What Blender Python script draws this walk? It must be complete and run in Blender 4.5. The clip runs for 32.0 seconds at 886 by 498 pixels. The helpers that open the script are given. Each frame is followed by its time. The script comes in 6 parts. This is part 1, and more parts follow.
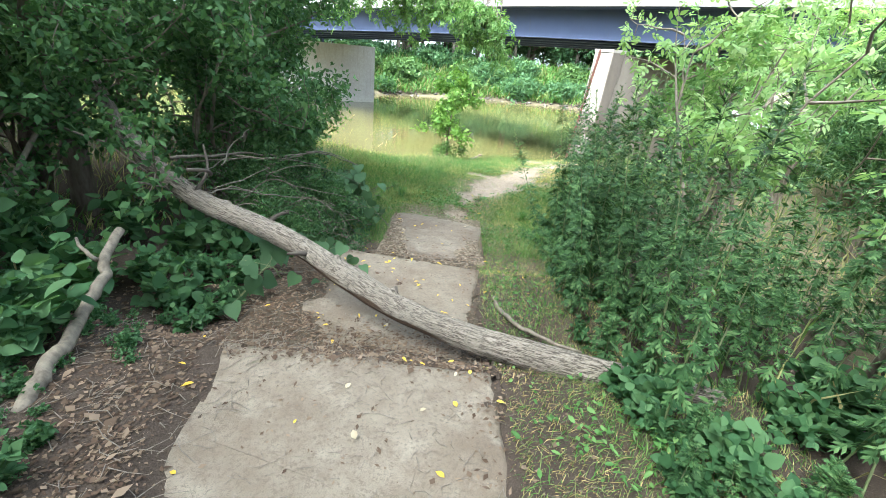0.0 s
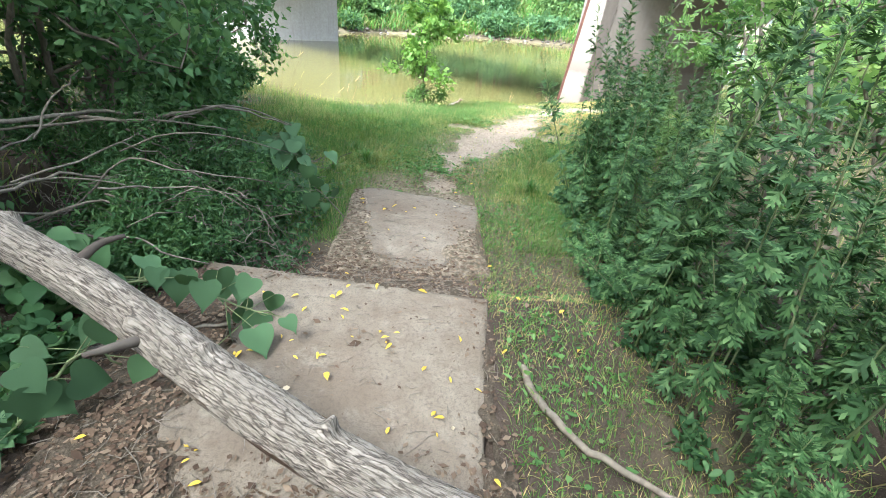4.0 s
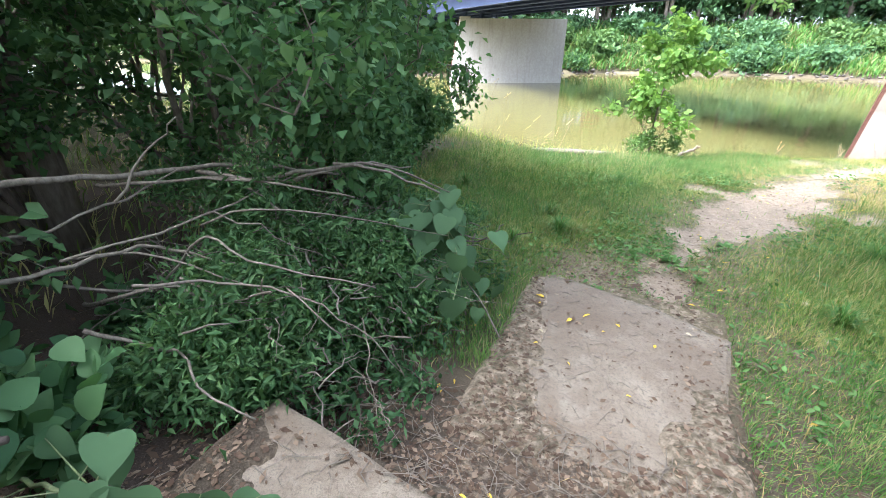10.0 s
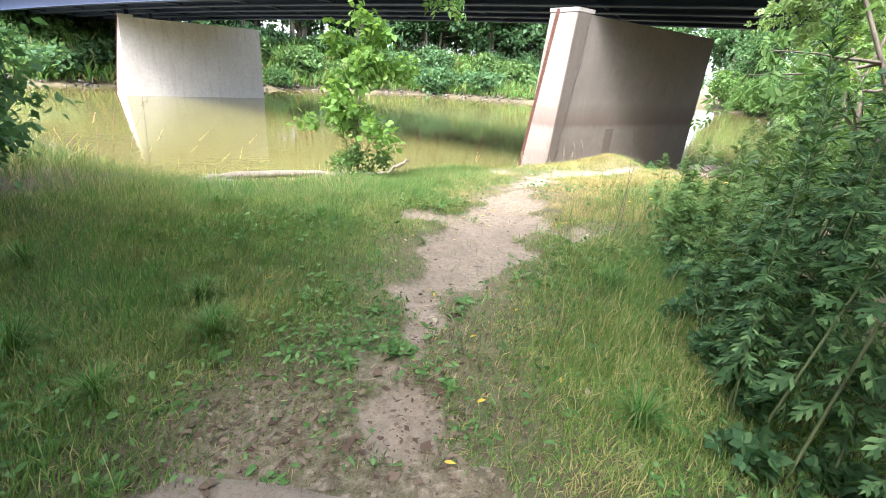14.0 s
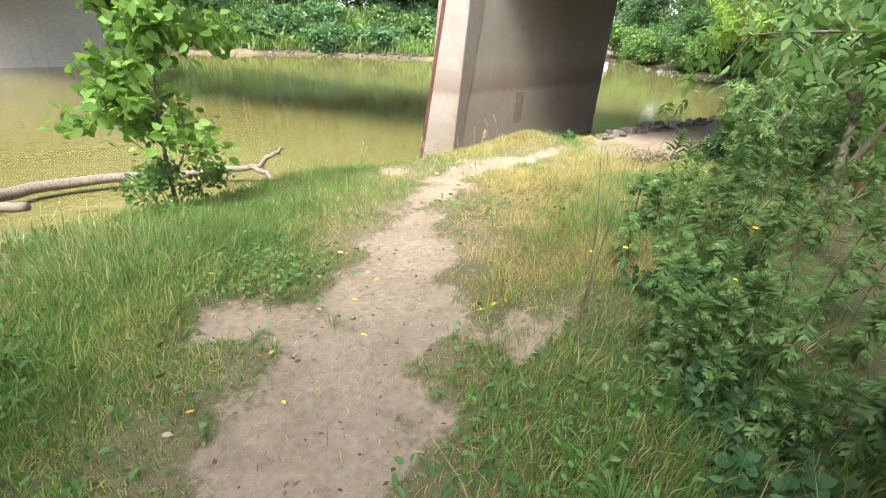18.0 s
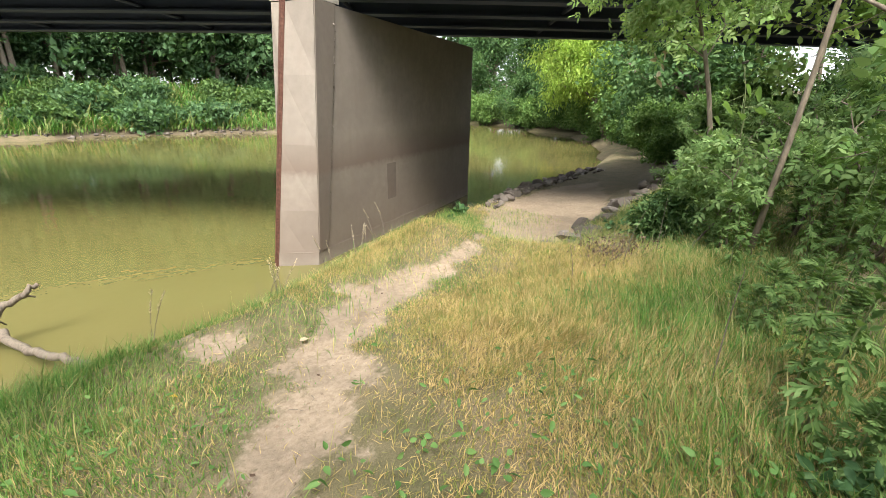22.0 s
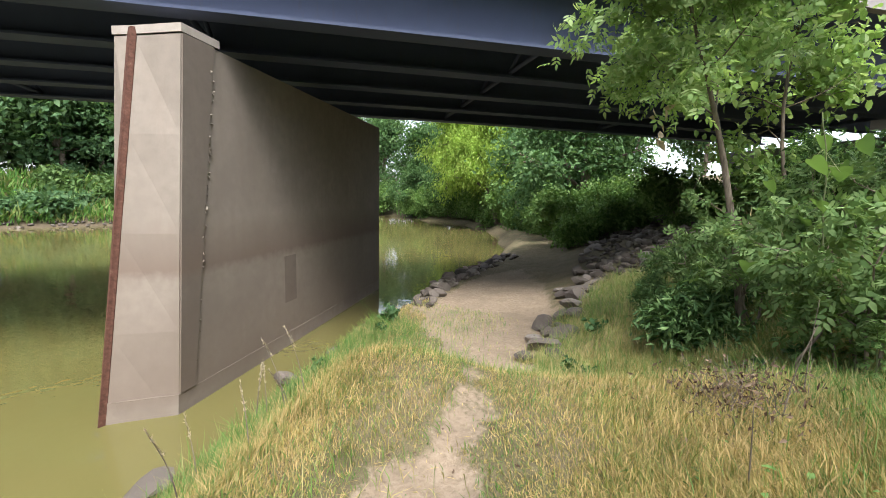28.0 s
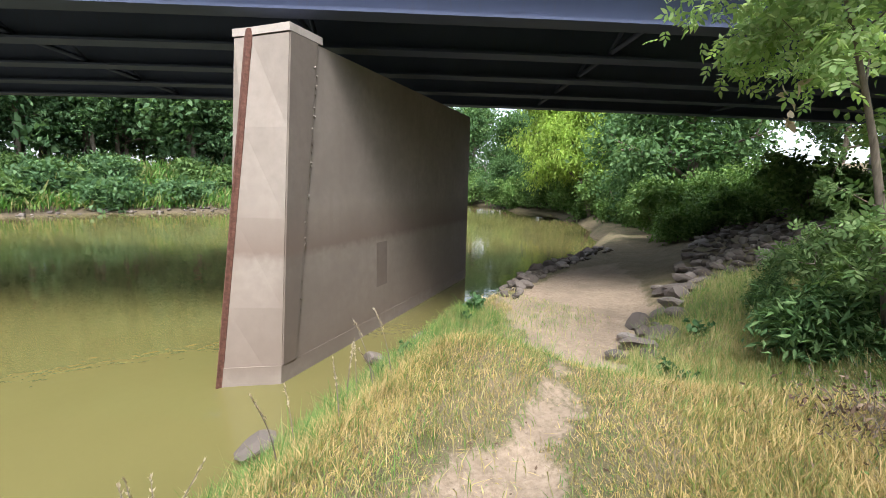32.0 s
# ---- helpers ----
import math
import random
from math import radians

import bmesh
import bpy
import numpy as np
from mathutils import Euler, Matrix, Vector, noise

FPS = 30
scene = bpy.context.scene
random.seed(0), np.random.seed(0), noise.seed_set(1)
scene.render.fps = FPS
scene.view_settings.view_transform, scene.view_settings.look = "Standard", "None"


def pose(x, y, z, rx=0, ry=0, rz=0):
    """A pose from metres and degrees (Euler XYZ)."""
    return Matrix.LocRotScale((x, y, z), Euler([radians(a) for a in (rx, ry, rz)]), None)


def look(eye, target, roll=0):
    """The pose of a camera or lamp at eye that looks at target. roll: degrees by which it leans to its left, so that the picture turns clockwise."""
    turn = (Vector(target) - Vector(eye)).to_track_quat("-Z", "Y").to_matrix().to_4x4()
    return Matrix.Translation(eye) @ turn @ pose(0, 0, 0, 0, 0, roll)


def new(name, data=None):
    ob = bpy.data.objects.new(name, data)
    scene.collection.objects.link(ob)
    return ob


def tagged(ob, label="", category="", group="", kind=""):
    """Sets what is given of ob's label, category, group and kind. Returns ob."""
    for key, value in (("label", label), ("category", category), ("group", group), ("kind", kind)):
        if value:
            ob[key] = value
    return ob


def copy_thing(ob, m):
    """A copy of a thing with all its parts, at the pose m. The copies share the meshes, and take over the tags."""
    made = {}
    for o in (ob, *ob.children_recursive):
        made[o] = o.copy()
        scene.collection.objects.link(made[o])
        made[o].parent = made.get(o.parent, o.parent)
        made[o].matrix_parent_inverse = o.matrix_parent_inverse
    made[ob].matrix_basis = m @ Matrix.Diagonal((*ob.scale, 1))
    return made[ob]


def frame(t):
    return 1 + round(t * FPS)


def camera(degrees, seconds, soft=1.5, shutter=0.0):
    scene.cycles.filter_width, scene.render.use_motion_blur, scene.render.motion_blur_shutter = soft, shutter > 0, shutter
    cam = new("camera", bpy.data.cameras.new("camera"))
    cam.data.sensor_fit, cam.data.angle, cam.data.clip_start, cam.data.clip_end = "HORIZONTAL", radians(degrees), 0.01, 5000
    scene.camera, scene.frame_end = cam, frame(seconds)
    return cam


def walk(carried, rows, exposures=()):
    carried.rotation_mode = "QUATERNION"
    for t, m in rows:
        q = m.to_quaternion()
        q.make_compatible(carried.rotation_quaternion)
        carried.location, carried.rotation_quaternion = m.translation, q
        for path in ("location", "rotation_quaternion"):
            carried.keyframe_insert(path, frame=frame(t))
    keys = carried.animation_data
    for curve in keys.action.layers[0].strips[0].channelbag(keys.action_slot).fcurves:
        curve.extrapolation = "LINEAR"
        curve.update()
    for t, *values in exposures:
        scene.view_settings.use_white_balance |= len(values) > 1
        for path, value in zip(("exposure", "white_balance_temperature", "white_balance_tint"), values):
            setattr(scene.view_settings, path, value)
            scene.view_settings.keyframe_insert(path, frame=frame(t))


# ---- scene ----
cam = camera(89.6, 32.0, soft=0.6)
EXPOSURE = ((0.0, 3.15, 5500.0, 3.0), (3.0, 3.2, 5500.0, 5.0), (6.0, 3.2, 5450.0, 9.5), (10.0, 3.22, 5450.0, 13.0), (13.0, 3.1, 5750.0, 13.5), (15.0, 2.85, 5850.0, 14.0), (18.0, 2.6, 6150.0, 10.0), (20.0, 2.3, 6250.0, 10.0), (22.0, 2.1, 6450.0, 10.0), (24.0, 1.85, 6600.0, 10.0), (28.0, 1.86, 6150.0, 12.0), (32.0, 1.97, 6000.0, 14.0))
PATH = [
    (0, (-0.199, -2.878, 1.901), (-0.199, -1.04, 1.113), 5.4),
    (0.5, (-0.186, -2.685, 1.878), (-0.353, -0.888, 1.017), 4.1),
    (1, (-0.305, -2.478, 1.83), (-0.397, -0.682, 0.955), 5.1),
    (1.5, (-0.339, -2.273, 1.786), (-0.431, -0.479, 0.907), 4.6),
    (2, (-0.251, -1.967, 1.621), (-0.326, -0.172, 0.742), 4.5),
    (2.5, (-0.27, -1.727, 1.638), (-0.322, 0.063, 0.748), 4.2),
    (3, (-0.23, -1.446, 1.624), (-0.242, 0.333, 0.71), 4.3),
    (3.5, (-0.295, -1.225, 1.588), (-0.214, 0.53, 0.632), 5.7),
    (5.5, (-0.027, -0.84, 1.606), (0.086, 0.855, 0.55), 1.7),
    (6, (-0.013, -0.722, 1.514), (0.006, 0.961, 0.434), 0.3),
    (6.5, (-0.089, -0.63, 1.485), (-0.216, 1.05, 0.409), -1.1),
    (7, (-0.07, -0.584, 1.478), (-0.36, 1.105, 0.446), -1.1),
    (7.5, (0.05, -0.498, 1.468), (-0.382, 1.185, 0.478), 0.5),
    (8, (0.089, -0.467, 1.485), (-0.462, 1.195, 0.518), 0.0),
    (8.5, (0.05, -0.354, 1.449), (-0.663, 1.262, 0.51), -1.0),
    (9, (-0.034, -0.187, 1.488), (-0.931, 1.352, 0.578), -2.1),
    (9.5, (-0.226, 0.175, 1.415), (-1.104, 1.726, 0.508), -1.0),
    (10, (-0.367, 0.389, 1.403), (-1.113, 2.022, 0.522), 0.3),
    (10.5, (-0.371, 0.628, 1.445), (-0.883, 2.368, 0.602), 2.1),
    (11, (-0.289, 0.987, 1.404), (-0.514, 2.805, 0.601), 5.4),
    (11.5, (-0.36, 1.172, 1.363), (-0.374, 3.02, 0.599), 7.7),
    (12, (-0.308, 1.369, 1.32), (-0.247, 3.215, 0.553), 7.3),
    (12.5, (-0.345, 1.55, 1.284), (-0.237, 3.394, 0.516), 6.5),
    (13, (-0.386, 1.705, 1.262), (-0.232, 3.544, 0.49), 5.3),
    (13.5, (-0.241, 1.944, 1.093), (-0.001, 3.774, 0.322), 4.9),
    (14, (-0.206, 2.234, 1.096), (0.137, 4.048, 0.326), 4.6),
    (14.5, (-0.088, 2.579, 1.049), (0.363, 4.369, 0.279), 4.1),
    (15, (-0.072, 2.873, 1.056), (0.477, 4.629, 0.271), 3.6),
    (15.5, (-0.026, 3.082, 1.028), (0.596, 4.804, 0.222), 2.9),
    (17.5, (0.5, 3.932, 1.157), (1.132, 5.594, 0.241), 3.7),
    (18, (0.584, 4.192, 1.155), (1.265, 5.841, 0.252), 3.7),
    (18.5, (0.743, 4.529, 1.124), (1.485, 6.164, 0.242), 3.1),
    (19, (0.867, 4.892, 1.127), (1.689, 6.51, 0.286), 2.7),
    (19.5, (1.016, 5.189, 1.123), (1.956, 6.766, 0.329), 2.6),
    (20, (1.183, 5.548, 1.098), (2.226, 7.088, 0.363), 2.8),
    (20.5, (1.227, 5.807, 1.114), (2.33, 7.324, 0.42), 2.1),
    (21, (1.351, 6.068, 1.073), (2.499, 7.565, 0.407), 1.7),
    (21.5, (1.409, 6.318, 1.059), (2.6, 7.794, 0.424), 1.6),
    (22, (1.553, 6.613, 0.98), (2.759, 8.078, 0.348), 1.1),
    (22.5, (1.646, 6.907, 0.943), (2.867, 8.365, 0.324), 1.0),
    (23, (1.777, 7.164, 0.876), (3.01, 8.609, 0.25), 0.3),
    (23.5, (1.903, 7.398, 0.846), (3.145, 8.836, 0.222), 0.2),
    (24, (1.978, 7.649, 0.767), (3.238, 9.074, 0.147), 0.3),
    (24.5, (2.138, 7.918, 0.739), (3.428, 9.314, 0.117), 0.4),
    (26.5, (2.45, 8.476, 0.638), (3.883, 9.786, 0.159), -0.3),
    (27, (2.571, 8.513, 0.647), (4.016, 9.832, 0.231), -0.5),
    (27.5, (2.576, 8.552, 0.681), (4.103, 9.804, 0.362), 0.6),
    (28, (2.536, 8.608, 0.694), (4.132, 9.789, 0.457), 1.2),
    (28.5, (2.505, 8.637, 0.694), (4.15, 9.755, 0.485), 1.7),
    (29, (2.513, 8.651, 0.692), (4.25, 9.622, 0.487), 2.2),
    (29.5, (2.558, 8.636, 0.693), (4.392, 9.4, 0.464), 2.5),
    (30, (2.531, 8.622, 0.675), (4.396, 9.304, 0.433), 2.9),
    (30.5, (2.527, 8.662, 0.685), (4.33, 9.489, 0.429), 2.4),
    (31, (2.532, 8.67, 0.704), (4.224, 9.706, 0.449), 2.1),
    (31.5, (2.567, 8.635, 0.708), (4.117, 9.869, 0.442), 1.4),
    (32, (2.566, 8.637, 0.674), (3.898, 10.102, 0.385), 1.4),
]
walk(cam, [(t, look(eye, target, roll)) for t, eye, target, roll in PATH],
     EXPOSURE)

# ---- world and sun ----
SUN_TO = Vector((-0.36, -0.40, 0.84)).normalized()
world = bpy.data.worlds.new("world")
scene.world = world
world.use_nodes = True
wn = world.node_tree
sky = wn.nodes.new("ShaderNodeTexSky")
sky.sky_type = 'NISHITA'
sky.sun_disc = False
sky.sun_elevation = math.asin(SUN_TO.z)
sky.sun_rotation = math.atan2(SUN_TO.x, SUN_TO.y)
sky.air_density, sky.dust_density, sky.ozone_density = 1.0, 3.0, 0.8
haze = wn.nodes.new("ShaderNodeHueSaturation")     # thin bright cloud takes most of the blue out of the sky
haze.inputs["Saturation"].default_value = 0.45
haze.inputs["Value"].default_value = 1.05
wn.links.new(sky.outputs[0], haze.inputs["Color"])
wn.links.new(haze.outputs[0], wn.nodes["Background"].inputs[0])
wn.nodes["Background"].inputs[1].default_value = 0.15
sun_data = bpy.data.lights.new("sun", 'SUN')
sun_data.energy, sun_data.angle, sun_data.color = 1.9, radians(24), (1.0, 0.975, 0.93)
sun = new("sun", sun_data)
sun.matrix_world = look(SUN_TO * 60, (0, 0, 0))

# ---- materials ----
rng = np.random.default_rng(7)


class Nodes:
    """A small wrapper to write node trees in few lines."""

    def __init__(self, name):
        self.mat = bpy.data.materials.new(name)
        self.mat.use_nodes = True
        self.t = self.mat.node_tree
        self.bsdf = self.t.nodes["Principled BSDF"]
        self.out = self.t.nodes["Material Output"]
        self.geo = self.t.nodes.new("ShaderNodeNewGeometry")

    def put(self, socket, value):
        if isinstance(value, bpy.types.NodeSocket):
            self.t.links.new(value, socket)
        else:
            socket.default_value = value

    def coord(self, stretch=(1, 1, 1), local=False):
        if local:
            src = self.t.nodes.new("ShaderNodeTexCoord").outputs["Object"]
        else:
            src = self.geo.outputs["Position"]
        m = self.t.nodes.new("ShaderNodeMapping")
        m.inputs["Scale"].default_value = stretch
        self.put(m.inputs["Vector"], src)
        return m.outputs[0]

    def noise(self, scale, detail=4, rough=0.55, stretch=(1, 1, 1), local=False):
        n = self.t.nodes.new("ShaderNodeTexNoise")
        n.inputs["Scale"].default_value = scale
        n.inputs["Detail"].default_value = detail
        n.inputs["Roughness"].default_value = rough
        self.put(n.inputs["Vector"], self.coord(stretch, local))
        return n.outputs[0]

    def voronoi(self, scale, feature='F1', stretch=(1, 1, 1), local=False):
        n = self.t.nodes.new("ShaderNodeTexVoronoi")
        n.feature = feature
        n.inputs["Scale"].default_value = scale
        self.put(n.inputs["Vector"], self.coord(stretch, local))
        return n.outputs["Distance"]

    def ramp(self, fac, *stops):
        n = self.t.nodes.new("ShaderNodeValToRGB")
        self.put(n.inputs[0], fac)
        el = n.color_ramp.elements
        while len(el) < len(stops):
            el.new(0.5)
        for e, (p, c) in zip(el, stops):
            e.position = p
            e.color = (c, c, c, 1) if isinstance(c, (int, float)) else (*c, 1)
        return n.outputs[0]

    def mix(self, fac, a, b, kind='MIX'):
        n = self.t.nodes.new("ShaderNodeMix")
        n.data_type, n.blend_type = 'RGBA', kind
        self.put(n.inputs[0], fac)
        self.put(n.inputs[6], a if isinstance(a, bpy.types.NodeSocket) else (*a, 1))
        self.put(n.inputs[7], b if isinstance(b, bpy.types.NodeSocket) else (*b, 1))
        return n.outputs[2]

    def math(self, op, a, b=0.0):
        n = self.t.nodes.new("ShaderNodeMath")
        n.operation = op
        self.put(n.inputs[0], a)
        self.put(n.inputs[1], b)
        return n.outputs[0]

    def bump(self, height, strength=0.3, distance=0.01):
        n = self.t.nodes.new("ShaderNodeBump")
        n.inputs["Strength"].default_value = strength
        n.inputs["Distance"].default_value = distance
        self.put(n.inputs["Height"], height)
        self.put(self.bsdf.inputs["Normal"], n.outputs[0])

    def attr(self, name):
        n = self.t.nodes.new("ShaderNodeAttribute")
        n.attribute_name = name
        return n.outputs["Fac"]

    def done(self, color, rough=0.8, spec=0.3, metal=0.0):
        self.put(self.bsdf.inputs["Base Color"], color)
        self.put(self.bsdf.inputs["Roughness"], rough)
        self.put(self.bsdf.inputs["Specular IOR Level"], spec)
        self.put(self.bsdf.inputs["Metallic"], metal)
        return self.mat


def leaf_material(name, c1, c2, c3, through_light=0.42, rough=0.62, spec=0.18):
    """Green leaf: tone varies from leaf to leaf and in wide drifts; some light passes through."""
    k = Nodes(name)
    each = k.ramp(k.geo.outputs["Random Per Island"], (0.0, c1), (0.55, c2), (1.0, c3))
    drift = k.ramp(k.noise(0.9, 2), (0.3, 0.72), (0.7, 1.18))
    col = k.mix(1.0, each, drift, 'MULTIPLY')
    k.done(col, rough, spec)
    tr = k.t.nodes.new("ShaderNodeBsdfTranslucent")
    k.put(tr.inputs[0], k.mix(1.0, col, (1.22, 1.18, 0.75), 'MULTIPLY'))
    ms = k.t.nodes.new("ShaderNodeMixShader")
    ms.inputs[0].default_value = through_light
    k.put(ms.inputs[1], k.bsdf.outputs[0])
    k.put(ms.inputs[2], tr.outputs[0])
    k.put(k.out.inputs[0], ms.outputs[0])
    return k.mat


def grass_material(name, green, fresh, straw, dry_from=0.84):
    """Blades that differ one by one and in patches, some of them dried to straw."""
    k = Nodes(name)
    one = k.geo.outputs["Random Per Island"]
    patch = k.noise(1.7, 4, 0.65)
    dryness = k.math('ADD', one, k.math('MULTIPLY', k.math('SUBTRACT', patch, 0.5), 1.25))
    col = k.ramp(dryness, (0.08, green), (0.52, fresh), (dry_from, straw))
    col = k.mix(1.0, col, k.ramp(k.noise(5.0, 3), (0.3, 0.75), (0.7, 1.15)), 'MULTIPLY')
    k.done(col, 0.6, 0.25)
    tr = k.t.nodes.new("ShaderNodeBsdfTranslucent")
    k.put(tr.inputs[0], k.mix(1.0, col, (1.15, 1.2, 0.7), 'MULTIPLY'))
    ms = k.t.nodes.new("ShaderNodeMixShader")
    ms.inputs[0].default_value = 0.35
    k.put(ms.inputs[1], k.bsdf.outputs[0])
    k.put(ms.inputs[2], tr.outputs[0])
    k.put(k.out.inputs[0], ms.outputs[0])
    return k.mat


M_BUSH = leaf_material("dark_bush_leaf", (0.044, 0.094, 0.032), (0.076, 0.150, 0.050), (0.130, 0.215, 0.082))
# weed green darkened to carry the deep shade beside the path
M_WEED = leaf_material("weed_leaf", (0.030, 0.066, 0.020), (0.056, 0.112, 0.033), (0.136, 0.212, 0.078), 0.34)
M_SAP = leaf_material("sapling_leaf", (0.080, 0.155, 0.038), (0.128, 0.225, 0.060), (0.205, 0.305, 0.100), 0.42)
M_HERB = leaf_material("herb_leaf", (0.036, 0.084, 0.030), (0.060, 0.124, 0.044), (0.108, 0.184, 0.074))
M_BIGLEAF = leaf_material("broad_vine_leaf", (0.036, 0.072, 0.028), (0.054, 0.098, 0.040), (0.078, 0.130, 0.056), 0.22, 0.7, 0.15)
M_WILLOW = leaf_material("willow_leaf", (0.180, 0.290, 0.045), (0.255, 0.375, 0.062), (0.340, 0.440, 0.100), 0.48)
M_ELDER = leaf_material("pale_elder_leaf", (0.190, 0.310, 0.095), (0.270, 0.400, 0.140), (0.380, 0.480, 0.220), 0.5)
M_FAR = leaf_material("far_tree_leaf", (0.060, 0.122, 0.050), (0.092, 0.172, 0.070), (0.140, 0.228, 0.100), 0.45)
M_TURF = leaf_material("turf_leaf", (0.054, 0.118, 0.026), (0.088, 0.172, 0.042), (0.145, 0.238, 0.070), 0.25)
M_YOUNG = leaf_material("young_tree_leaf", (0.105, 0.205, 0.038), (0.165, 0.290, 0.056), (0.245, 0.370, 0.095), 0.46)
M_BRUSH = leaf_material("brush_leaf", (0.078, 0.142, 0.042), (0.128, 0.205, 0.066), (0.200, 0.285, 0.110), 0.42)
# the weed green again, lightened to look sunlit along the open track
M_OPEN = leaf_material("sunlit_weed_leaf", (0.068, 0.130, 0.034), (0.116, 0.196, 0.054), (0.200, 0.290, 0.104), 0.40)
M_SCRUB = leaf_material("far_scrub_leaf", (0.075, 0.135, 0.042), (0.105, 0.180, 0.056), (0.150, 0.228, 0.076), 0.40)
M_GRASS = grass_material("grass_blade", (0.050, 0.126, 0.020), (0.102, 0.208, 0.034), (0.240, 0.225, 0.090), 1.06)
M_DRY = grass_material("dry_grass_blade", (0.180, 0.168, 0.052), (0.345, 0.252, 0.096), (0.480, 0.355, 0.160))
M_TALL = grass_material("bank_grass_blade", (0.092, 0.165, 0.034), (0.160, 0.225, 0.054), (0.350, 0.300, 0.130), 0.76)
M_GOLD = grass_material("golden_grass_blade", (0.142, 0.165, 0.038), (0.300, 0.230, 0.078), (0.470, 0.340, 0.148), 0.78)
M_LAWN = grass_material("lawn_blade", (0.096, 0.162, 0.027), (0.176, 0.250, 0.050), (0.390, 0.320, 0.132), 0.95)
M_YELLOW = leaf_material("yellow_leaf", (0.495, 0.297, 0.027), (0.558, 0.378, 0.045), (0.450, 0.198, 0.036), 0.2)
M_PETAL = leaf_material("yellow_petal", (0.75, 0.50, 0.02), (0.80, 0.55, 0.03), (0.85, 0.60, 0.05), 0.2)
M_PALE = leaf_material("pale_leaf", (0.330, 0.268, 0.165), (0.400, 0.325, 0.210), (0.470, 0.400, 0.290), 0.25)
M_LITTER = leaf_material("dead_leaf", (0.062, 0.038, 0.024), (0.108, 0.072, 0.045), (0.205, 0.148, 0.098), 0.1, 0.8, 0.1)


def wood_material(name, dark, light, scale=60):
    k = Nodes(name)
    n = k.noise(scale, 6, 0.65, (1, 1, 0.25))
    w = k.noise(3, 3)
    col = k.mix(k.ramp(w, (0.35, 0.0), (0.7, 0.35)), k.ramp(n, (0.3, dark), (0.7, light)), (0.185, 0.158, 0.118))
    k.bump(n, 0.5, 0.004)
    return k.done(col, 0.9, 0.15)


M_TWIG = wood_material("grey_twig", (0.07, 0.055, 0.04), (0.20, 0.165, 0.125))
M_STEM = wood_material("green_stem", (0.08, 0.11, 0.04), (0.16, 0.19, 0.07))
M_TRUNK = wood_material("tree_bark", (0.07, 0.055, 0.04), (0.21, 0.17, 0.12), 25)
M_DRIFT = wood_material("bleached_driftwood", (0.065, 0.050, 0.036), (0.19, 0.155, 0.115), 30)
M_EARTH = wood_material("dry_earth", (0.17, 0.128, 0.088), (0.33, 0.262, 0.190), 120)
M_RUSTWOOD = wood_material("red_dead_wood", (0.10, 0.045, 0.025), (0.24, 0.12, 0.07), 30)

k = Nodes("log_bark")
ridge = k.attr("ridge")
fine = k.noise(90, 6, 0.7)
place = k.t.nodes.new("ShaderNodeCombineXYZ")
for socket, name in zip(place.inputs, ("round_x", "round_y", "along")):
    k.put(socket, k.attr(name))


def bark_noise(scale, squeeze, detail):
    m = k.t.nodes.new("ShaderNodeMapping")
    m.inputs["Scale"].default_value = (1, 1, squeeze)
    k.put(m.inputs["Vector"], place.outputs[0])
    n = k.t.nodes.new("ShaderNodeTexNoise")
    n.inputs["Scale"].default_value, n.inputs["Detail"].default_value, n.inputs["Roughness"].default_value = scale, detail, 0.55
    k.put(n.inputs["Vector"], m.outputs[0])
    return n.outputs[0]


net = k.math('ABSOLUTE', k.math('SUBTRACT', bark_noise(84, 0.075, 2.0), 0.5))
net2 = k.math('ABSOLUTE', k.math('SUBTRACT', bark_noise(150, 0.11, 2.0), 0.5))
furrow = k.math('MULTIPLY', k.ramp(net, (0.0, 0.0), (0.075, 1.0)), k.ramp(net2, (0.0, 0.45), (0.06, 1.0)))
blot = k.noise(5, 4)
col = k.ramp(furrow, (0.0, (0.055, 0.043, 0.033)), (0.40, (0.165, 0.134, 0.100)), (1.0, (0.285, 0.240, 0.185)))
col = k.mix(k.ramp(ridge, (0.0, 0.22), (0.5, 0.0)), col, (0.090, 0.070, 0.052))
col = k.mix(k.ramp(blot, (0.45, 0.0), (0.7, 0.35)), col, (0.20, 0.17, 0.13))
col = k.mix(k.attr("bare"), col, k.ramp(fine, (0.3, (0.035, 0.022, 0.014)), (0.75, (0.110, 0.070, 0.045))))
k.bump(k.math('ADD', k.math('MULTIPLY', furrow, k.math('SUBTRACT', 1.0, k.attr("bare"))), k.math('MULTIPLY', fine, 0.25)), 0.9, 0.008)
M_BARK = k.done(col, 0.92, 0.12)

k = Nodes("ground_soil")
sandy, leafy, wet_shade = k.attr("sandy"), k.attr("leafy"), k.attr("wet_shade")
n1, n2, n3 = k.noise(2.2, 5, 0.6), k.noise(24, 6, 0.65), k.noise(140, 4, 0.7)
sand = k.ramp(n2, (0.25, (0.190, 0.142, 0.094)), (0.5, (0.290, 0.224, 0.152)), (0.8, (0.375, 0.300, 0.214)))
sand = k.mix(k.ramp(n1, (0.35, 0.5), (0.65, 0.0)), sand, (0.16, 0.122, 0.085))
clod = k.noise(70, 5, 0.75)
sand = k.mix(k.ramp(clod, (0.30, 0.6), (0.44, 0.0)), sand, (0.125, 0.094, 0.064))
sand = k.mix(k.ramp(k.noise(8.5, 5, 0.7), (0.52, 0.0), (0.68, 0.55)), sand, (0.155, 0.115, 0.075))
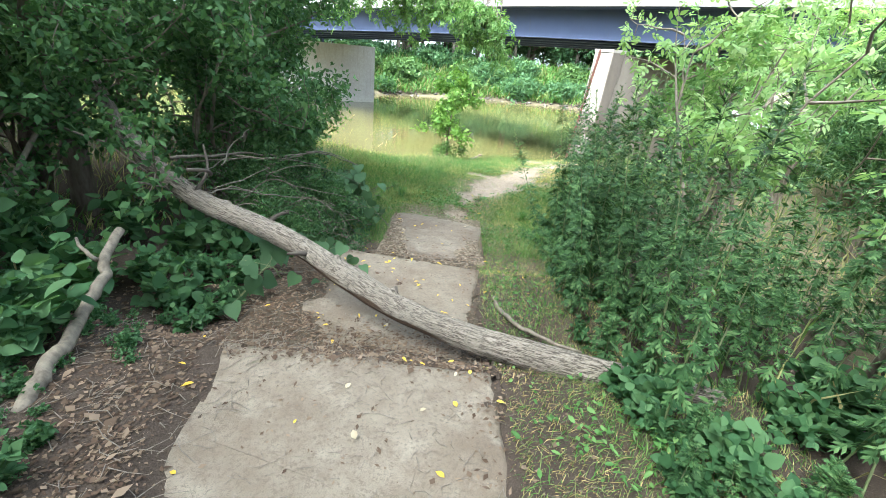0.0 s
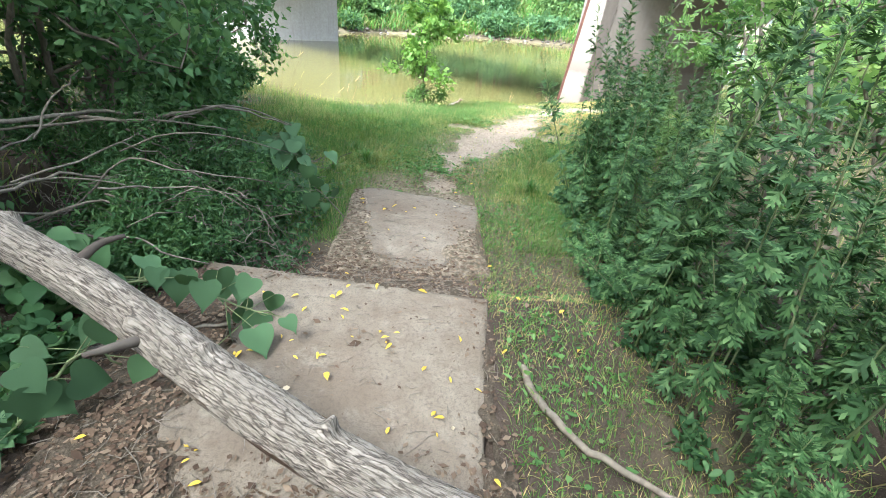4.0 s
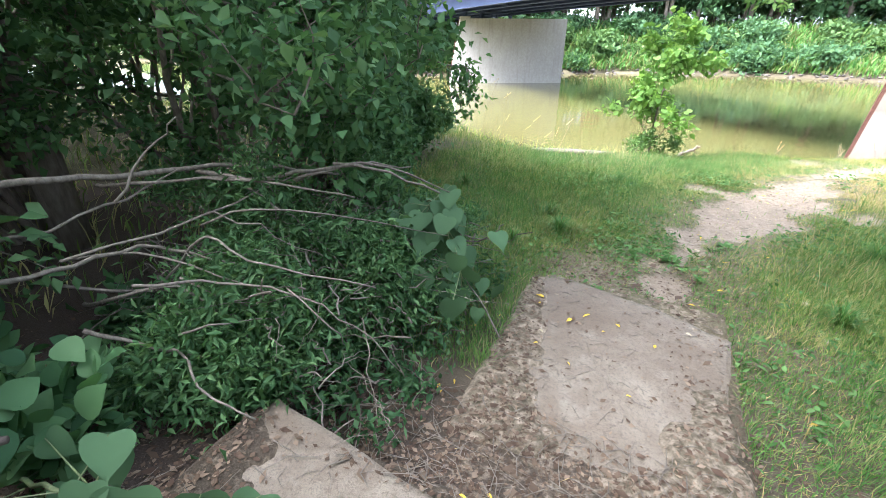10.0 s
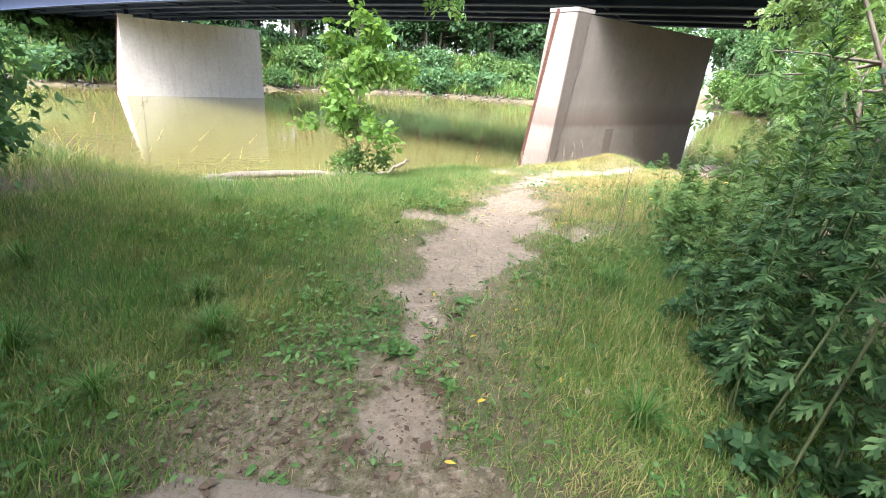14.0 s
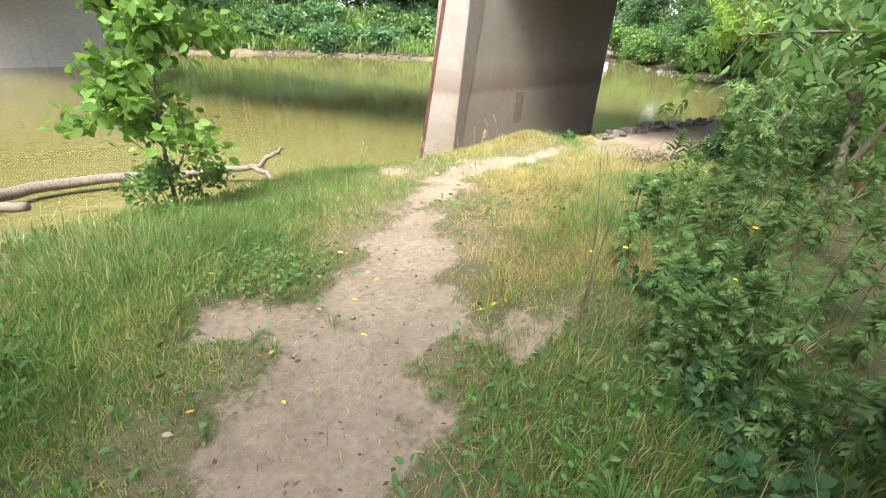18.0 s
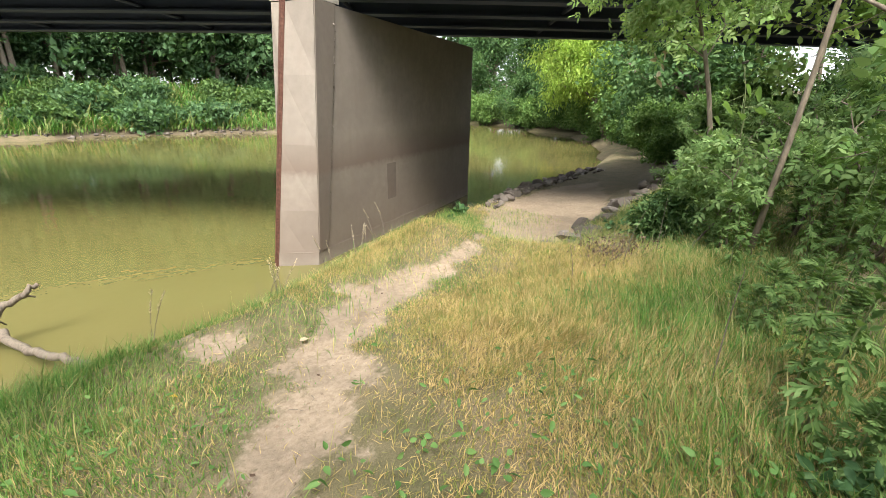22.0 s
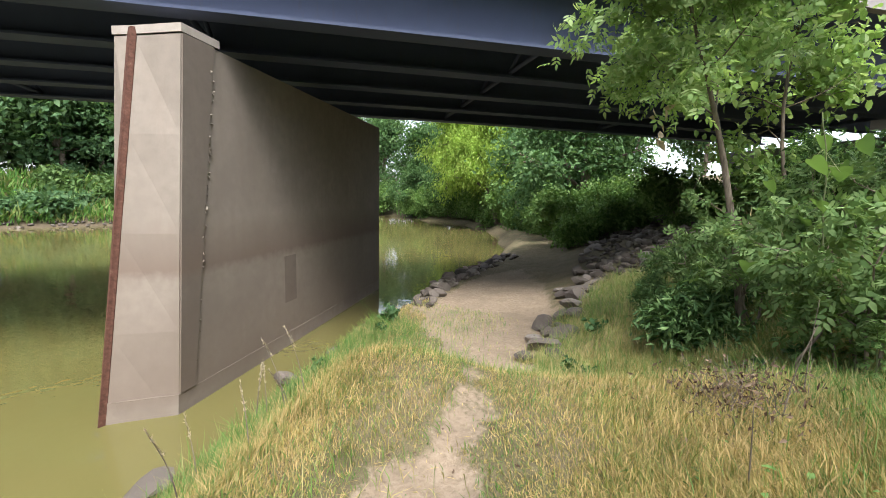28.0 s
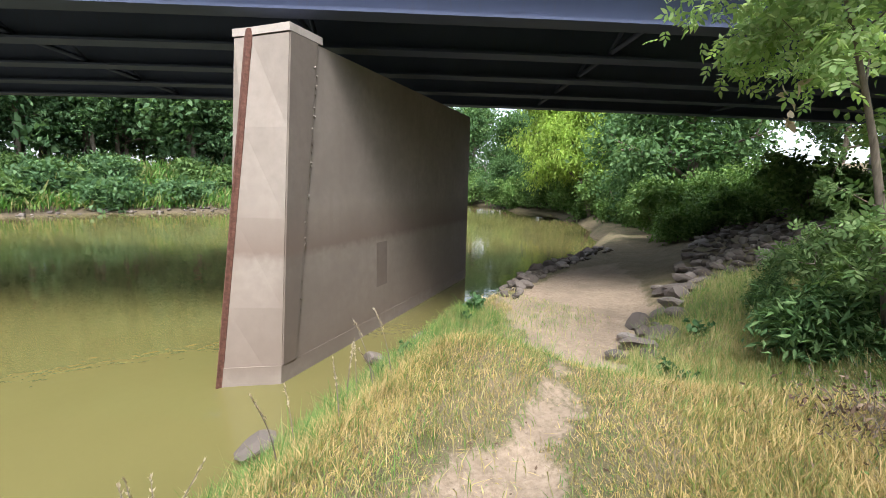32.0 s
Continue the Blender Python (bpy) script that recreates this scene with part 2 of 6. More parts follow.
thatch = k.mix(k.ramp(n1, (0.38, 0.0), (0.62, 1.0)), k.ramp(n3, (0.3, (0.060, 0.062, 0.026)), (0.7, (0.150, 0.130, 0.066))), k.ramp(n3, (0.3, (0.100, 0.080, 0.042)), (0.7, (0.235, 0.185, 0.110))))
soil = k.ramp(n3, (0.25, (0.030, 0.021, 0.014)), (0.6, (0.074, 0.053, 0.037)), (0.85, (0.155, 0.117, 0.087)))
edge = k.math('ADD', sandy, k.math('MULTIPLY', k.math('SUBTRACT', n2, 0.5), 0.9))
col = k.mix(leafy, thatch, soil)
col = k.mix(k.ramp(edge, (0.38, 0.0), (0.62, 1.0)), col, sand)
# dark tone for the wet margin and for painted shade under the bridge
col = k.mix(wet_shade, col, (0.085, 0.066, 0.042))
k.bump(k.math('ADD', k.math('MULTIPLY', n2, 1.0), k.math('ADD', k.math('MULTIPLY', n3, 0.4), k.math('MULTIPLY', k.noise(70, 5, 0.75), 0.6))), 0.75, 0.02)
M_GROUND = k.done(col, 0.95, 0.15)


def concrete_material(name, tint, dark, stain=0.5, streak=True, band=False):
    k = Nodes(name)
    big, mid, fine = k.noise(0.9, 4), k.noise(7, 5, 0.6), k.noise(160, 3, 0.7)
    col = k.mix(k.ramp(big, (0.35, 0.0), (0.7, stain)), tint, dark)
    col = k.mix(k.ramp(mid, (0.38, 0.0), (0.70, 0.55)), col, tuple(c * 0.70 for c in tint))
    col = k.mix(k.ramp(fine, (0.35, 0.18), (0.6, 0.0)), col, (0.12, 0.10, 0.08))
    if streak:
        run = k.noise(5, 4, 0.6, (1, 1, 0.10))
        col = k.mix(k.ramp(run, (0.50, 0.0), (0.75, 0.32)), col, (0.17, 0.135, 0.105))
    if band:
        sep = k.t.nodes.new("ShaderNodeSeparateXYZ")
        k.put(sep.inputs[0], k.geo.outputs["Position"])
        z = k.math('ADD', sep.outputs[2], k.math('MULTIPLY', k.math('SUBTRACT', mid, 0.5), 0.16))
        flood = k.ramp(k.math('MULTIPLY', k.math('ADD', z, 2.2), 0.25), (0.0, 0.30), (0.06, 0.35), (0.10, 0.58), (0.30, 0.40), (0.42, 0.22), (0.45, 0.30), (0.48, 0.78), (0.58, 0.40), (0.64, 0.06))
        col = k.mix(flood, col, (0.125, 0.090, 0.066))
    pits = k.voronoi(26)
    k.bump(k.math('ADD', k.ramp(pits, (0.03, 0.0), (0.10, 1.0)), k.math('MULTIPLY', fine, 0.5)), 0.35, 0.004)
    return k.done(col, 0.88, 0.25)


k = Nodes("path_concrete")
big, mid, grit, fine = k.noise(1.3, 5, 0.6), k.noise(9, 6, 0.65), k.noise(55, 4, 0.7), k.noise(220, 3, 0.7)
col = k.mix(k.ramp(mid, (0.35, 0.0), (0.68, 1.0)), (0.212, 0.172, 0.122), (0.155, 0.121, 0.083))
col = k.mix(k.ramp(big, (0.40, 0.0), (0.64, 0.8)), col, (0.118, 0.085, 0.054))
col = k.mix(k.ramp(k.noise(3.1, 6, 0.7), (0.56, 0.0), (0.70, 0.6)), col, (0.275, 0.230, 0.170))
col = k.mix(k.ramp(grit, (0.36, 0.55), (0.50, 0.0)), col, (0.090, 0.068, 0.048))
col = k.mix(k.ramp(fine, (0.40, 0.35), (0.55, 0.0)), col, (0.075, 0.060, 0.045))
k.bump(k.math('ADD', k.math('MULTIPLY', mid, 1.5), k.math('ADD', grit, k.math('MULTIPLY', fine, 0.5))), 0.55, 0.006)
M_SLAB = k.done(col, 0.92, 0.2)
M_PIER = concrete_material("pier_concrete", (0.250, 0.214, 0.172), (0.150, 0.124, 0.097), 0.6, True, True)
# far pier's concrete: sunlight on it is put into the lighter tint
M_FARPIER = concrete_material("sunlit_tint_pier_concrete", (0.46, 0.42, 0.36), (0.36, 0.32, 0.27), 0.4, True)
# darker concrete: the dark patch, and shading painted on the facet beside the nose
M_JACKET = concrete_material("shaded_facet_and_patch_concrete", (0.150, 0.124, 0.098), (0.098, 0.080, 0.062), 0.6, True, True)
M_CAP = concrete_material("cap_concrete", (0.36, 0.32, 0.27), (0.28, 0.24, 0.195), 0.3, True)
M_DECK = concrete_material("deck_concrete", (0.27, 0.25, 0.235), (0.19, 0.172, 0.158), 0.5, True)

k = Nodes("rusted_steel")
n = k.noise(20, 6, 0.7)
k.bump(n, 0.4, 0.004)
M_RUST = k.done(k.ramp(n, (0.3, (0.050, 0.022, 0.015)), (0.6, (0.105, 0.048, 0.032)), (0.8, (0.17, 0.11, 0.08))), 0.85, 0.2)

k = Nodes("blue_painted_girder")
n, r = k.noise(1.6, 4), k.noise(14, 5, 0.6, (1, 1, 0.15))
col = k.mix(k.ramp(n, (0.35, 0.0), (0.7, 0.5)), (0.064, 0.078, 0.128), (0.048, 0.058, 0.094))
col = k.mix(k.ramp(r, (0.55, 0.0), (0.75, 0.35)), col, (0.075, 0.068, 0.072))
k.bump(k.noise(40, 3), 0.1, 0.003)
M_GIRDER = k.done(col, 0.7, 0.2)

k = Nodes("galvanised_rail")
M_RAIL = k.done(k.ramp(k.noise(12, 4), (0.3, (0.52, 0.53, 0.54)), (0.7, (0.70, 0.70, 0.70))), 0.45, 0.5, 0.4)

k = Nodes("riprap_stone")
n, f = k.noise(4, 5, 0.6), k.noise(60, 4, 0.7)
info = k.t.nodes.new("ShaderNodeObjectInfo")
tone = k.ramp(k.math('FRACT', k.math('ADD', info.outputs["Random"], k.geo.outputs["Random Per Island"])), (0.0, (0.048, 0.040, 0.033)), (0.7, (0.125, 0.106, 0.088)), (1.0, (0.23, 0.20, 0.17)))
col = k.mix(k.ramp(n, (0.4, 0.0), (0.7, 0.5)), tone, (0.105, 0.083, 0.063))
k.bump(k.math('ADD', n, k.math('MULTIPLY', f, 0.3)), 0.6, 0.03)
M_STONE = k.done(col, 0.92, 0.2)

k = Nodes("murky_river_water")
w1, w2 = k.noise(1.5, 3, 0.5), k.noise(0.12, 3)
col = k.ramp(w2, (0.3, (0.104, 0.092, 0.030)), (0.7, (0.128, 0.115, 0.040)))
k.bump(k.math('ADD', w1, k.math('MULTIPLY', k.noise(6, 2), 0.22)), 0.12, 0.05)
M_WATER = k.done(col, 0.03, 0.6)

# ---- mesh helpers ----
def tri_mesh(name, verts, tris, smooth=False):
    me = bpy.data.meshes.new(name)
    verts, tris = np.asarray(verts, np.float32), np.asarray(tris, np.int32)
    me.vertices.add(len(verts))
    me.vertices.foreach_set("co", verts.ravel())
    me.loops.add(tris.size)
    me.loops.foreach_set("vertex_index", tris.ravel())
    me.polygons.add(len(tris))
    me.polygons.foreach_set("loop_start", np.arange(0, tris.size, 3, dtype=np.int32))
    if smooth:
        me.polygons.foreach_set("use_smooth", np.ones(len(tris), bool))
    me.update(calc_edges=True)
    return me


def quads_to_tris(q):
    q = np.asarray(q)
    return np.concatenate([q[:, [0, 1, 2]], q[:, [0, 2, 3]]])


def float_attr(me, name, values):
    a = me.attributes.new(name, 'FLOAT', 'POINT')
    a.data.foreach_set("value", np.asarray(values, np.float32))


def thing(name, mesh, material, label="", category="", group="", kind="", m=None):
    ob = new(name, mesh)
    if mesh is not None and material is not None:
        mesh.materials.append(material)
    if m is not None:
        ob.matrix_world = m
    return tagged(ob, label, category, group, kind)


def part(name, mesh, material, parent, label="", m=None):
    if isinstance(mesh, bmesh.types.BMesh):
        me = bpy.data.meshes.new(name)
        mesh.to_mesh(me)
        mesh.free()
        mesh = me
    if material is not None and not mesh.materials:
        mesh.materials.append(material)
    ob = new(name, mesh)
    ob.parent = parent
    if m is not None:
        ob.matrix_basis = m
    return tagged(ob, label)


def box_bm(sx, sy, sz, at=(0, 0, 0), bevel=0.0):
    bm = bmesh.new()
    bmesh.ops.create_cube(bm, size=1.0, matrix=Matrix.Translation(at) @ Matrix.Diagonal((sx, sy, sz, 1)))
    if bevel:
        bmesh.ops.bevel(bm, geom=list(bm.edges), offset=bevel, segments=2, affect='EDGES')
    return bm


def unit(v):
    return v / np.maximum(np.linalg.norm(v, axis=-1, keepdims=True), 1e-9)


# leaf outlines: u along, v across, w out of the leaf's plane
KITE = (np.array([(0, 0, 0), (.42, -.5, .10), (.42, .5, .10), (1, 0, -.12)]), np.array([(0, 3, 1), (0, 2, 3)]))
OVAL = (np.array([(0, 0, 0), (.25, -.42, .07), (.25, .42, .07), (.6, -.42, .04), (.6, .42, .04), (1, 0, -.16), (.4, 0, -.02)]),
        np.array([(0, 6, 1), (0, 2, 6), (1, 6, 3), (2, 4, 6), (3, 6, 5), (6, 4, 5)]))


def heart():
    """A broad heart-shaped leaf: rounded outline, folded midrib, drooping tip and wavy rim."""
    rim = [(-.07, .18), (-.09, .32), (-.02, .45), (.10, .53), (.28, .52), (.46, .45), (.63, .33), (.79, .19), (.92, .07)]
    v = [(.0, 0, 0)] + [(u, 0, -.03 - .10 * u * u) for u in (.3, .6, .88)] + [(1.08, 0, -.24)]
    f = []
    for sgn in (-1, 1):
        n = len(v)
        v += [(u, sgn * w, .10 * w - .12 * max(u, 0) ** 2 + .018 * math.sin(9 * u + sgn)) for u, w in rim]
        ids = list(range(n, n + 9))
        fan = [(0, ids[0], ids[1]), (0, ids[1], ids[2]), (0, ids[2], 1), (1, ids[2], ids[3]), (1, ids[3], ids[4]), (1, ids[4], 2), (2, ids[4], ids[5]), (2, ids[5], ids[6]), (2, ids[6], 3), (3, ids[6], ids[7]), (3, ids[7], ids[8]), (3, ids[8], 4)]
        f += fan if sgn < 0 else [(a, c, b) for a, b, c in fan]
    return np.array(v, float), np.array(f)


HEART = heart()


def lobed():
    """A deeply cut leaf of seven pointed lobes."""
    v, f = [], []
    for base, ang, size in ((0, 0, 1.0), (.15, 48, .5), (.15, -48, .5), (.38, 40, .46), (.38, -40, .46), (.6, 30, .34), (.6, -30, .34)):
        c, s, n = math.cos(radians(ang)), math.sin(radians(ang)), len(v)
        wid = 0.12 if ang == 0 else 0.155 * size / 0.5
        for u, w in ((0, 0), (.5, -wid), (.5, wid), (1, 0)):
            v.append((base + (u * c * size if ang else u), u * s * size * 1.0 + w * c, 0.05 * abs(u * s) - 0.24 * (base + u * size) ** 2))
        f += [(n, n + 3, n + 1), (n, n + 2, n + 3)]
    return np.array(v), np.array(f)


LOBED = lobed()


def pinnate(pairs=2, wid=.20):
    """A compound leaf: oval pointed leaflets in pairs along a stalk and one at its end."""
    v, f = [], []
    rows = [(.56, 0, .50)] + [(.10 + .56 * k / pairs, s * 58, .46) for k in range(pairs) for s in (-1, 1)]
    for base, ang, size in rows:
        c, s, n = math.cos(radians(ang)), math.sin(radians(ang)), len(v)
        for u, w in ((0, 0), (.30, -wid * .60), (.30, wid * .60), (.66, -wid * .44), (.66, wid * .44), (1, 0)):
            x, y = u * size, w * .9
            v.append((base + x * c - y * s, x * s + y * c, -.30 * (base + x * c) ** 2 - .25 * abs(x * s) + .10 * abs(w)))
        f += [(n, n + 2, n + 1), (n + 1, n + 2, n + 3), (n + 2, n + 4, n + 3), (n + 3, n + 4, n + 5)]
    return np.array(v), np.array(f)


PINNATE = pinnate()


def ovate(base=0.0, ang=0.0, size=1.0, wid=.30):
    """A pointed oval leaf with a folded midrib."""
    rim = ((.0, .0), (.10, .62), (.26, .95), (.45, 1.0), (.65, .78), (.84, .40))
    rib = [(0, 0, 0), (.30, 0, -.03), (.62, 0, -.05), (1, 0, -.14)]
    v, f = list(rib), []
    for sgn in (-1, 1):
        n = len(v)
        v += [(u, sgn * w * wid, .16 * w * wid - .10 * u * u) for u, w in rim[1:]]
        fan = [(0, n, n + 1), (0, n + 1, 1), (1, n + 1, n + 2), (1, n + 2, n + 3), (1, n + 3, 2), (2, n + 3, n + 4), (2, n + 4, 3)]
        f += fan if sgn < 0 else [(a, c, b) for a, b, c in fan]
    v = np.array(v, float) * size
    c, s = math.cos(radians(ang)), math.sin(radians(ang))
    return np.stack([base + v[:, 0] * c - v[:, 1] * s, v[:, 0] * s + v[:, 1] * c, v[:, 2]], 1), np.array(f)


OVATE = ovate(wid=.46)
FLAT = (KITE[0] * np.array([1, 1, .15]), KITE[1])


def trifoliate():
    vs, fs, n = [], [], 0
    for a in (0, 68, -68):
        v, f = ovate(.34, a, .66 if a == 0 else .56, .34)
        vs.append(v)
        fs.append(f + n)
        n += len(v)
    return np.concatenate(vs), np.concatenate(fs)


TRIFOLIATE = trifoliate()


def leaves(pos, ahead, up, length, width, shape=KITE):
    """Verts and triangles of many leaves: each grows from pos along ahead, its face towards up."""
    n = len(pos)
    ahead = unit(ahead)
    side = unit(np.cross(ahead, up) + 1e-6)
    nor = np.cross(side, ahead)
    length, width = np.broadcast_to(length, n), np.broadcast_to(width, n)
    tv, tf = shape
    v = (pos[:, None] + tv[None, :, :1] * (ahead * length[:, None])[:, None] + tv[None, :, 1:2] * (side * width[:, None])[:, None]
         + tv[None, :, 2:] * (nor * length[:, None])[:, None])
    f = tf[None] + (np.arange(n) * len(tv))[:, None, None]
    return v.reshape(-1, 3), f.reshape(-1, 3)


def scatter_dirs(r, n, up=0.3):
    d = r.normal(size=(n, 3))
    d[:, 2] += up
    return unit(d)


def tubes(segments, sides=5):
    """Tapered tubes from rows (p0, p1, r0, r1)."""
    s = np.array([[*a, *b, r0, r1] for a, b, r0, r1 in segments], float)
    p0, p1, r0, r1 = s[:, 0:3], s[:, 3:6], s[:, 6], s[:, 7]
    d = unit(p1 - p0)
    ref = np.where(np.abs(d[:, 2:]) > 0.9, (1.0, 0, 0), (0, 0, 1.0))
    a = unit(np.cross(d, ref))
    b = np.cross(d, a)
    th = np.arange(sides) * 2 * math.pi / sides
    ring = np.cos(th)[None, :, None] * a[:, None] + np.sin(th)[None, :, None] * b[:, None]
    v = np.concatenate([p0[:, None] + ring * r0[:, None, None], p1[:, None] + ring * r1[:, None, None]], 1)
    i = np.arange(sides)
    j = (i + 1) % sides
    q = quads_to_tris(np.stack([i, j, j + sides, i + sides], 1))
    f = q[None] + (np.arange(len(s)) * 2 * sides)[:, None, None]
    return v.reshape(-1, 3), f.reshape(-1, 3)


def bent(points, r0, r1, sides=8, wob=0.0, r=None):
    """One tube along a polyline, smoothed, as segments for tubes()."""
    pts = np.array(points, float)
    t = np.linspace(0, 1, len(pts))
    u = np.linspace(0, 1, (len(pts) - 1) * 4 + 1)
    fine = np.stack([np.interp(u, t, c) for c in pts.T], 1)
    for _ in range(3):
        fine[1:-1] = (fine[:-2] + 2 * fine[1:-1] + fine[2:]) / 4
    if wob:
        fine[1:-1] += (r or rng).normal(size=(len(fine) - 2, 3)) * wob
    rad = r0 + (r1 - r0) * u
    return [(fine[k], fine[k + 1], rad[k], rad[k + 1]) for k in range(len(fine) - 1)]


def pipe(points, r0, r1, sides=8, wob=0.0, fine_steps=4):
    """One closed tapering tube along a smoothed polyline."""
    segs = bent(points, r0, r1, wob=wob)
    c = np.array([s[0] for s in segs] + [segs[-1][1]])
    rad = np.array([s[2] for s in segs] + [segs[-1][3]])
    d = unit(np.gradient(c, axis=0))
    a = unit(np.cross(d, (0.13, 0.21, 1.0)))
    b = np.cross(d, a)
    th = np.arange(sides) * 2 * math.pi / sides
    v = c[:, None] + (np.cos(th)[None, :, None] * a[:, None] + np.sin(th)[None, :, None] * b[:, None]) * rad[:, None, None]
    n = len(c)
    i = np.arange(n * sides).reshape(n, sides)
    j = np.roll(i, -1, 1)
    t = quads_to_tris(np.stack([i[:-1], j[:-1], j[1:], i[1:]], -1).reshape(-1, 4))
    ends = [(i[0, 0], i[0, k + 1], i[0, k]) for k in range(1, sides - 1)] + [(i[-1, 0], i[-1, k], i[-1, k + 1]) for k in range(1, sides - 1)]
    return v.reshape(-1, 3), np.concatenate([t, ends])


def grow(r, base, way, length, radius, depth, spread=0.7, kids=4, lift=0.15, wobble=0.16, steps=5, shrink=0.55):
    """A branching plant: segments and the twig ends with their directions."""
    segs, tips = [], []

    def limb(p, d, ln, rad, dep):
        nodes = [p]
        for k in range(steps):
            d = unit(d + r.normal(size=3) * wobble + np.array([0, 0, lift * 0.25]))
            q = p + d * ln / steps
            f0, f1 = 1 - 0.75 * k / steps, 1 - 0.75 * (k + 1) / steps
            segs.append((p, q, rad * f0, rad * f1))
            p = q
            nodes.append(p)
            if dep == 0 or (dep == 1 and k >= 2):
                tips.append((p, d))
        if dep:
            for k in range(kids):
                at = nodes[r.integers(2, steps + 1)]
                side = unit(np.cross(d, r.normal(size=3)))
                limb(at, unit(d * (1 - spread) + side * spread + np.array([0, 0, lift])), ln * shrink * r.uniform(.75, 1.2), rad * 0.45, dep - 1)

    limb(np.array(base, float), unit(np.array(way, float)), length, radius, depth)
    return segs, tips


def foliage(r, tips, per_tip, spread, length, width, shape=KITE, droop=-0.2, up=0.6):
    """Leaves in clumps round the twig ends."""
    p = np.array([t[0] for t in tips])
    d = np.array([t[1] for t in tips])
    p, d = np.repeat(p, per_tip, 0), np.repeat(d, per_tip, 0)
    n = len(p)
    p = p + r.normal(size=(n, 3)) * spread * np.array([1, 1, .8])
    ahead = unit(d * 0.5 + r.normal(size=(n, 3)) * 0.8 + np.array([0, 0, droop]))
    nor = scatter_dirs(r, n, up * 2)
    k = r.uniform(.6, 1.25, n)
    return leaves(p, ahead, nor, length * k, width * k, shape)


def join(*pairs):
    vs, fs, n = [], [], 0
    for v, f in pairs:
        vs.append(v)
        fs.append(f + n)
        n += len(v)
    return np.concatenate(vs), np.concatenate(fs)


# ---- the lie of the land ----
WATER_Z = -2.05
NEAR_EDGE = np.array([(-400, 40), (-60, 17), (-20, 14.0), (-9, 11.6), (-3.7, 9.95), (-2.4, 9.4), (-1.5, 9.6), (-.9, 9.85), (-.45, 10.2), (0, 10.5), (.6, 10.9), (1.5, 11.25), (2.4, 11.45), (3.3, 11.9), (5.2, 12.9),
                      (7.0, 13.85), (8.8, 14.4), (11.5, 15.7), (17.2, 16.9), (23.6, 19.9), (32, 25.5), (38, 33), (42, 42), (46, 60), (60, 130), (400, 700)])
FAR_EDGE = np.array([(-400, 62), (-70, 39), (-35, 34), (-20, 35), (-12, 40), (-4, 46), (4, 49), (12, 48.5), (20, 47), (26, 49), (30, 55), (34, 72), (46, 140), (400, 800)])
SAND = np.array([(-0.08, 3.65), (0.06, 4.25), (0.30, 5.0), (0.70, 5.6), (1.05, 6.15), (1.22, 6.5), (1.4, 6.85), (1.62, 7.45), (1.8, 7.85), (2.1, 8.25), (2.5, 8.7), (2.7, 9.06), (3.0, 9.36), (3.35, 9.62), (4.1, 9.78), (4.6, 9.85), (5.4, 10.4), (6.6, 11.0), (9.0, 12.4), (12.5, 13.9), (16.0, 15.2)])
SAND_HALF = np.array([.17, .10, .24, .34, .50, .38, .30, .20, .20, .23, .20, .21, .25, .28, .18, .09, -.25, .42, 1.25, .9, -.6])
SAND_SPOTS = ((2.1, 9.6, .28), (0.30, 6.35, .20), (1.75, 5.85, .22))     # bare patches beside the track


def line_y(line, x):
    return np.interp(x, line[:, 0], line[:, 1])


def to_line(line, x, y):
    """Distance to a polyline and the place along it (index, with fractions); left of it counts as negative side."""
    best, where, side = np.full(np.shape(x), 1e9), np.zeros(np.shape(x)), np.zeros(np.shape(x))
    for k in range(len(line) - 1):
        a, b = line[k], line[k + 1]
        ab = b - a
        t = np.clip(((x - a[0]) * ab[0] + (y - a[1]) * ab[1]) / (ab @ ab), 0, 1)
        dx, dy = x - a[0] - t * ab[0], y - a[1] - t * ab[1]
        d = np.hypot(dx, dy)
        m = d < best
        best, where = np.where(m, d, best), np.where(m, k + t, where)
        side = np.where(m, np.sign(ab[0] * dy - ab[1] * dx), side)
    return best, where, side


def smooth(a, b, x):
    t = np.clip((x - a) / (b - a), 0, 1)
    return t * t * (3 - 2 * t)


def wave(x, y, f, s=0.0):
    return (np.sin(f * x * 1.1 + f * y * .7 + s) + np.sin(f * x * .6 - f * y * 1.3 + 2 + s) + np.sin(f * 1.9 * x + f * .4 * y + 4 + s) * .6) / 2.6


